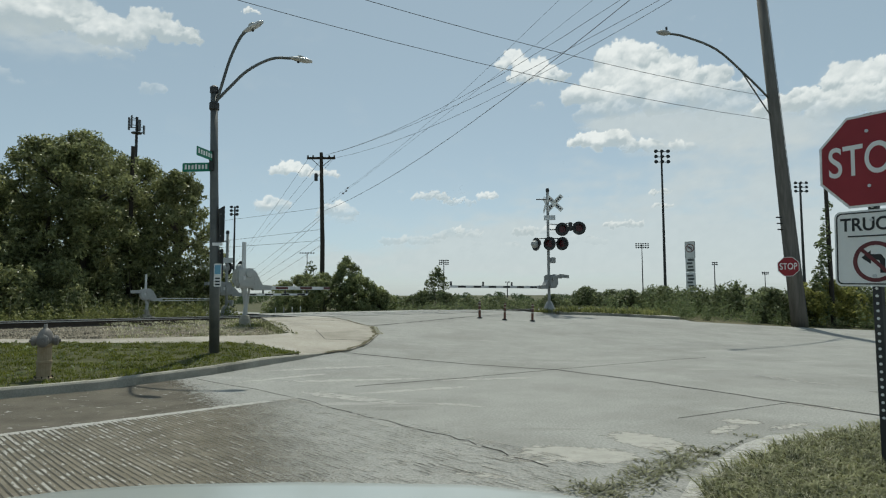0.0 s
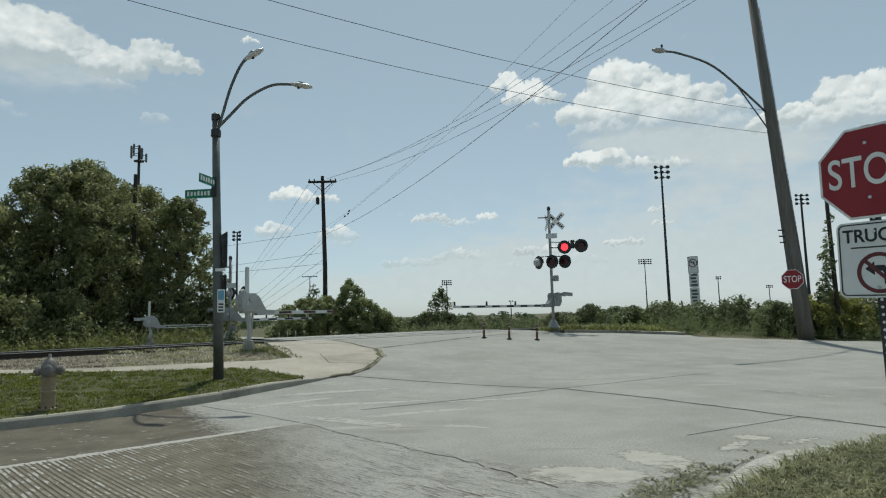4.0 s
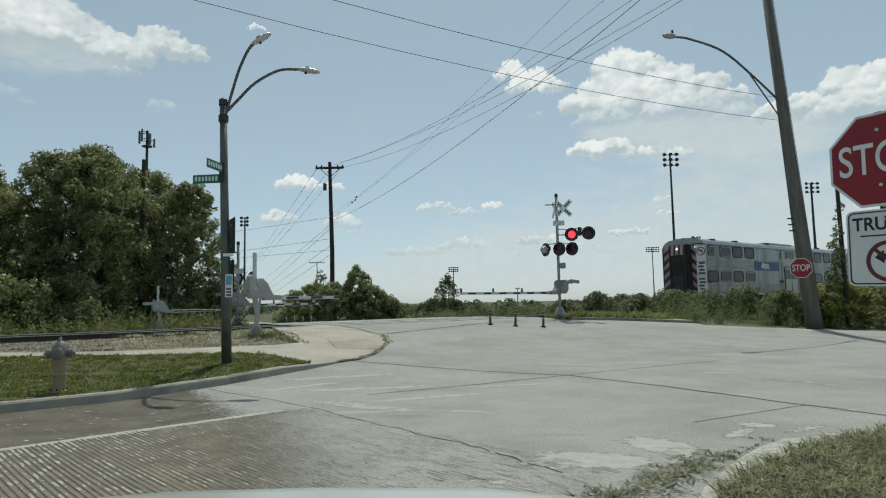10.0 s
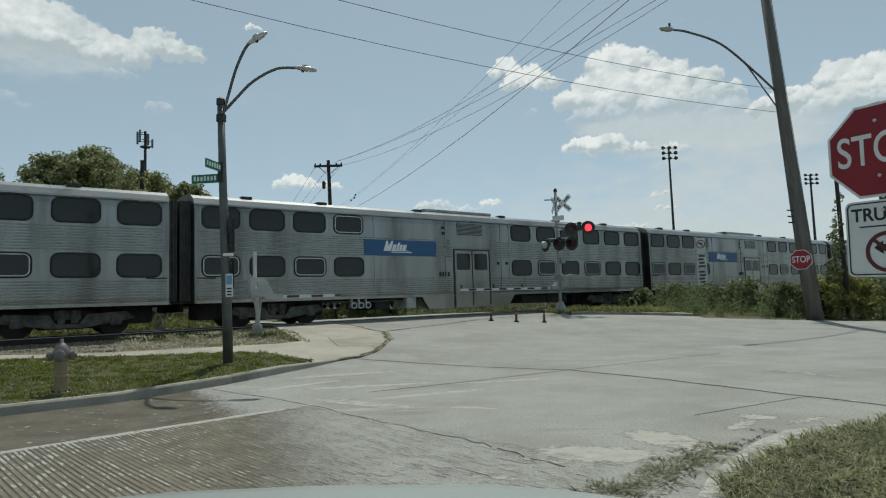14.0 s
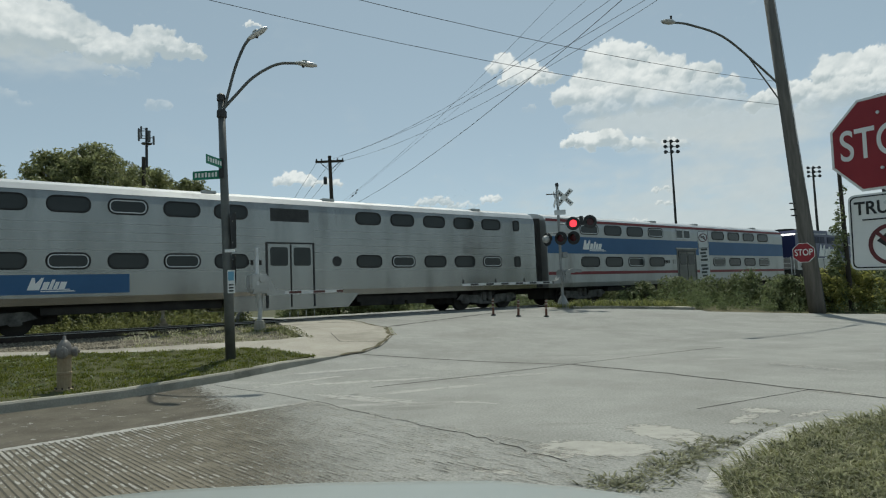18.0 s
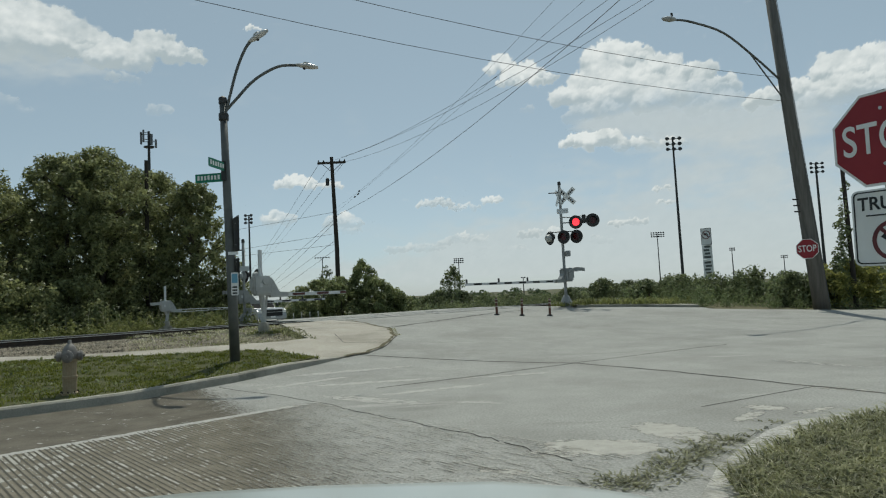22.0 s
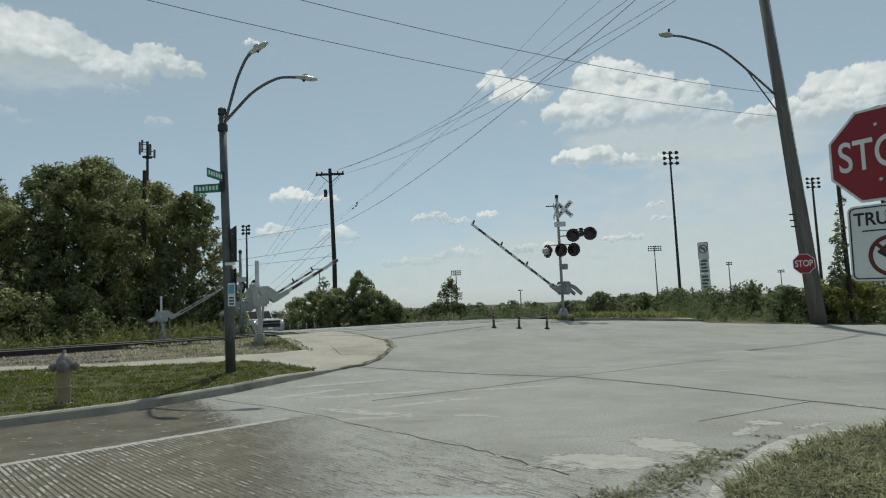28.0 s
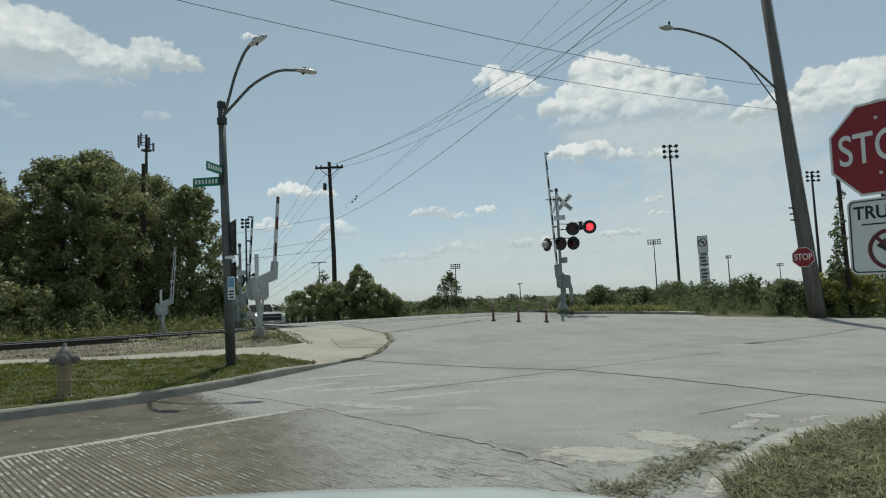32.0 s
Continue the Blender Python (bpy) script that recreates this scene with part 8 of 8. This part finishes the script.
def cloud(puffs, drift, seed, soft=False, step=0.11, dist=2600, grey=0.0, wisp=1.0, label="bright white cumulus cloud with a greyer base"):
    """A cloud bank far off: a finely cut shell on the sky, thick where its puffs overlap."""
    p = np.array(puffs)
    pad = 2.2 if not soft else 6
    a0, a1 = (p[:, 0] - p[:, 2]).min() - pad, (p[:, 0] + p[:, 2]).max() + pad
    e0, e1 = max(0.3, (p[:, 1] - p[:, 3]).min() - pad * 0.6), (p[:, 1] + p[:, 3]).max() + pad * 0.6
    A, E = np.meshgrid(np.arange(a0, a1, step), np.arange(e0, e1, step))
    n1 = fbm(A * 1.7, E * 2.0, 6, seed)
    if soft:
        f = np.zeros_like(A)
        for x, y, rx, ry in puffs:
            f += np.exp(-(((A - x) / rx) ** 2 + ((E - y) / ry) ** 2) * 1.25)
        dens = np.clip((f - 0.1) * 0.8 + (fbm(A * 0.25, E * 0.5, 5, seed) - 0.5) * 0.9 + (fbm(A * 0.5 + 3, E * 1.5, 6, seed + 2) - 0.5) * 0.9 * np.clip(f * 2, 0, 1), 0, 1)
        self_shade = np.clip(0.22 + (n1 - 0.5) * 0.2, 0, 1)
    else:
        wa = (fbm(A * 2.2, E * 2.2, 5, seed + 5) - 0.5) * 0.75
        we = (fbm(A * 2.2 + 40, E * 2.2, 5, seed + 6) - 0.5) * 0.75
        rng = np.random.default_rng(seed)
        balls = []
        for x, y, rx, ry in puffs:
            for _ in range(int(10 + 16 * rx)):
                t, m = rng.uniform(-0.5, 3.64), rng.random() ** 0.5
                r = ry * rng.uniform(0.3, 0.78)
                balls.append((x + rx * 0.85 * m * math.cos(t), y + ry * 0.85 * m * math.sin(t) * (1 if math.sin(t) > 0 else 0.5), r * 1.25, r))
        balls.sort(key=lambda b: -b[1] + rng.random() * 0.8)
        dens, self_shade = np.zeros_like(A), np.zeros_like(A)
        y0, y1 = (p[:, 1] - p[:, 3]).min(), (p[:, 1] + p[:, 3]).max()
        for x, y, rx, ry in balls:
            u, w = (A + wa - x) / rx, (E + we - y) / ry
            d = np.clip((1 - u * u - w * w) / 0.6, 0, 1)
            d = d * d * (3 - 2 * d)
            # self-shadow painted in: undersides of billows and the cloud's base get greyer
            core = np.clip(0.78 - 0.62 * w + 0.15 * u - 0.5 * (E - y0) / (y1 - y0), 0, 1)
            self_shade = self_shade * (1 - 0.8 * d) + core * 0.8 * d
            dens = np.maximum(dens, d)
        dens = np.clip(dens * 1.15 + (n1 - 0.62) * 0.9 * (1 - dens * 0.6), 0, 1)
        self_shade = np.clip(0.5 + (self_shade - 0.4) * 1.5 + grey + (n1 - 0.5) * 0.8 + (fbm(A * 0.45, E * 0.8, 3, seed + 4) - 0.5) * 0.8, 0, 1)
        low = np.clip((E - y0 + 0.5 + (fbm(A * 0.6, E * 0.9, 4, seed + 3) - 0.5) * 2) / (0.6 * (y1 - y0) + 0.6), 0, 1)
        dens = np.clip(dens * (0.12 + 0.88 * low * low * (3 - 2 * low)), 0, 1)
        # thin clouds fray out
        dens = np.clip(dens - (1 - wisp) * 1.6 * (fbm(A * 1.1 + 7, E * 2.4, 5, seed + 9) - 0.3), 0, 1)
    keep = dens > 0.015
    cell = keep[:-1, :-1] | keep[1:, :-1] | keep[:-1, 1:] | keep[1:, 1:]
    n = A.shape[1]
    j, i = np.nonzero(cell)
    quads = np.stack([j * n + i, j * n + i + 1, (j + 1) * n + i + 1, (j + 1) * n + i], 1)
    used, inv = np.unique(quads, return_inverse=True)
    ar, er = np.radians(A.ravel()[used]), np.radians(E.ravel()[used])
    # thicker parts swell towards the viewer
    R = dist * (1 - 0.03 * dens.ravel()[used])
    v = np.stack([R * np.cos(er) * np.sin(ar), R * np.cos(er) * np.cos(ar), R * np.sin(er)], 1)
    ob = raw("cloud", v, inv.reshape(-1, 4), HAZEMAT if soft else CLOUDMAT)
    for nm, val in (("thickness", dens), ("self_shade", self_shade)):
        at = ob.data.attributes.new(nm, "FLOAT", "POINT")
        at.data.foreach_set("value", val.ravel()[used].astype(np.float32))
    ob.location.z = 1.45
    tagged(ob, label, "cloud", "clouds", "structure")
    CLOUDS.append((ob, drift))


cloud([(15.9, 19.9, 1.9, 1.5), (17.9, 19.6, 1.7, 1.2), (20.3, 18.3, 2.2, 1.3), (22.9, 17.2, 2.0, 1.2), (25.0, 16.1, 1.6, 0.9), (15.4, 18.0, 2.6, 1.4), (12.6, 17.0, 1.9, 1.1), (17.6, 16.6, 3.6, 1.5), (21.4, 15.8, 3.4, 1.4), (14.6, 15.5, 3.0, 1.0), (24.8, 14.8, 2.6, 1.0)], 2.6, 1, grey=0.2)
cloud([(13.2, 13.2, 2.2, 0.7), (15.3, 13.1, 2.0, 0.9), (17.6, 12.3, 2.0, 0.7), (21.0, 12.1, 1.4, 0.5)], 2.4, 2, grey=0.1, wisp=0.85)
cloud([(33.6, 15.9, 1.9, 1.2), (35.7, 15.6, 2.3, 1.3), (30.6, 14.6, 2.6, 1.0), (34.1, 13.8, 3.6, 1.3), (28.4, 14.5, 1.6, 0.8), (38.5, 15.2, 3, 1.6)], 2.2, 3, grey=0.28)
cloud([(6.0, 20.3, 1.6, 0.8), (8.3, 19.4, 1.9, 1.0), (10.2, 18.9, 1.3, 0.6), (7.0, 19.0, 1.5, 0.5), (8.4, 16.4, 0.6, 0.4)], 2.4, 4, wisp=0.55)
cloud([(-0.9, 8.5, 1.8, 0.5), (4.4, 8.5, 1.1, 0.45), (1.7, 8.1, 1.9, 0.35), (-13.6, 10.7, 2.0, 0.7), (-11.0, 10.5, 1.6, 0.4), (-15.4, 7.4, 1.5, 0.8), (-9.6, 7.1, 1.9, 0.8), (-9.8, 6.2, 2.1, 0.5)], 1.0, 5, grey=0.1, wisp=0.6, label="small white fair-weather clouds low in the sky")
cloud([(-34.3, 21.4, 4.4, 1.9), (-31.0, 20.6, 3.0, 1.5), (-27.9, 20.2, 2.6, 1.3), (-25.2, 21.3, 2.0, 1.2), (-22.6, 21.0, 1.7, 0.8), (-27.6, 18.8, 1.4, 0.5), (-37.5, 20.4, 3.6, 2.6)], 0.5, 6, grey=0.42, wisp=0.72)
cloud([(-36.2, 15.6, 2.0, 0.9), (-24.9, 16.6, 1.1, 0.5), (-17.1, 23.8, 0.8, 0.3)], 0.5, 7, wisp=0.8, label="small white cloud scraps")
cloud([(15.2, 14.7, 3.2, 1.1), (19.5, 14.2, 5.5, 1.9), (23.5, 12.8, 6.0, 2.2), (29.5, 13.2, 5, 2.6), (-33, 19.2, 6, 1.6)], 2.3, 9, True, 0.22, 2900, label="grey lower body of the cumulus bank")
cloud([(-3.0, 4.4, 3.2, 0.5), (1.6, 5.0, 2.6, 0.6), (4.8, 3.8, 3.6, 0.6), (8.8, 5.2, 2.4, 0.5), (12.4, 4.2, 3.0, 0.6), (16.4, 5.6, 2.0, 0.4), (19.6, 8.3, 1.1, 0.35), (19.9, 7.2, 1.0, 0.25)], 1.2, 11, grey=0.2, wisp=0.52, label="faint low clouds above the horizon")
cloud([(26.2, 8.1, 16.6, 5.8), (13.4, 4.2, 15.5, 3.2), (4.7, 4.1, 7.9, 2.1), (-4.8, 2.4, 13.7, 1.6), (29.1, 2.3, 14.3, 3.2)], 1.5, 8, True, 0.22, 3200, label="thin pale cloud veil over the horizon")


# ---- what moves ----
def front_at(t):
    rows = ((0, 315.6), (9, 65.4), (11, 9.8), (12, -17.0), (13, -44.8), (14, -71.9), (16.5, -141.7), (17, -155.7), (18, -184.4), (19, -212.8), (20, -240.8), (20.5, -255.0), (22, -297), (32, -575))
    return float(np.interp(t, [r[0] for r in rows], [r[1] for r in rows]))


def motions():
    starts = [25.85 * k for k in range(7)] + [180.8, 207.05, 232.73, 250.55]
    for car, off in zip(CARS, starts):
        rows = []
        for k in range(65):
            p = C0 + D * (front_at(k / 2) + off)
            rows.append((k / 2, pose(p.x, p.y, RAIL, 0, 0, 37.4)))
        walk(car, rows)
    # gate arms: down until the train has cleared, then lifting
    lift = ((0, 0), (26.3, 0), (26.9, 7), (27.5, 19), (28, 29.6), (28.5, 38.5), (29, 46.7), (30, 61), (31, 74.5), (32, 86))
    for arm, at in ARMS:
        walk(arm, [(t, pose(*at, 0, -a, 0)) for t, a in lift])
    # the two flashing lamps, in turn, one flash each in 1.2 s
    for lit, (_, which) in LAMPS:
        rows, t = [(0, pose(0, 0.06, 0))], 0.3 + 0.6 * which
        while t < 32.4:
            on, off = (t - 0.2, t + 0.2) if t < 9.4 else ((t - 0.32, t + 0.22) if t < 10 else (t - 0.32, t + 0.12) if t < 24.5 else (t - 0.34, t + 0.03))
            rows += [(x, pose(0, y, 0)) for x, y in ((on - 0.04, 0.06), (on, 0), (off, 0), (off + 0.04, 0.06)) if 0.02 < x <= 32]
            t += 1.2
        if rows[-1][0] < 32:
            rows.append((32, rows[-1][1]))
        walk(lit, rows)
    # the pickup rolls up to the far gate behind the train, and stops
    rows = []
    for t, q in ((0, -175), (6, -125), (12, -74), (16, -39.8), (17.2, -30.3), (18.2, -26.6), (18.8, -23.9), (19.4, -21.6), (20.2, -19.3), (21, -17.7), (21.5, -17.2), (22.3, -16.8), (30, -16.6), (32, -16.4)):
        p = tq(15.5, q - 2.6)
        rise = tq(15.5, q - 0.9).z - tq(15.5, q - 4.3).z
        rows.append((t, pose(p.x, p.y, (tq(15.5, q - 0.9).z + tq(15.5, q - 4.3).z) / 2 - 0.04, 0, -math.degrees(math.atan(rise / 3.4)), -52.6)))
    walk(SUV, rows)
    for ob, drift in CLOUDS:
        rows = []
        for t in range(0, 33, 4):
            k = t / 32 - 0.515
            rows.append((t, pose(0, 0, 1.45, -1.0 * k, 0, drift * k)))
        walk(ob, rows)


motions()
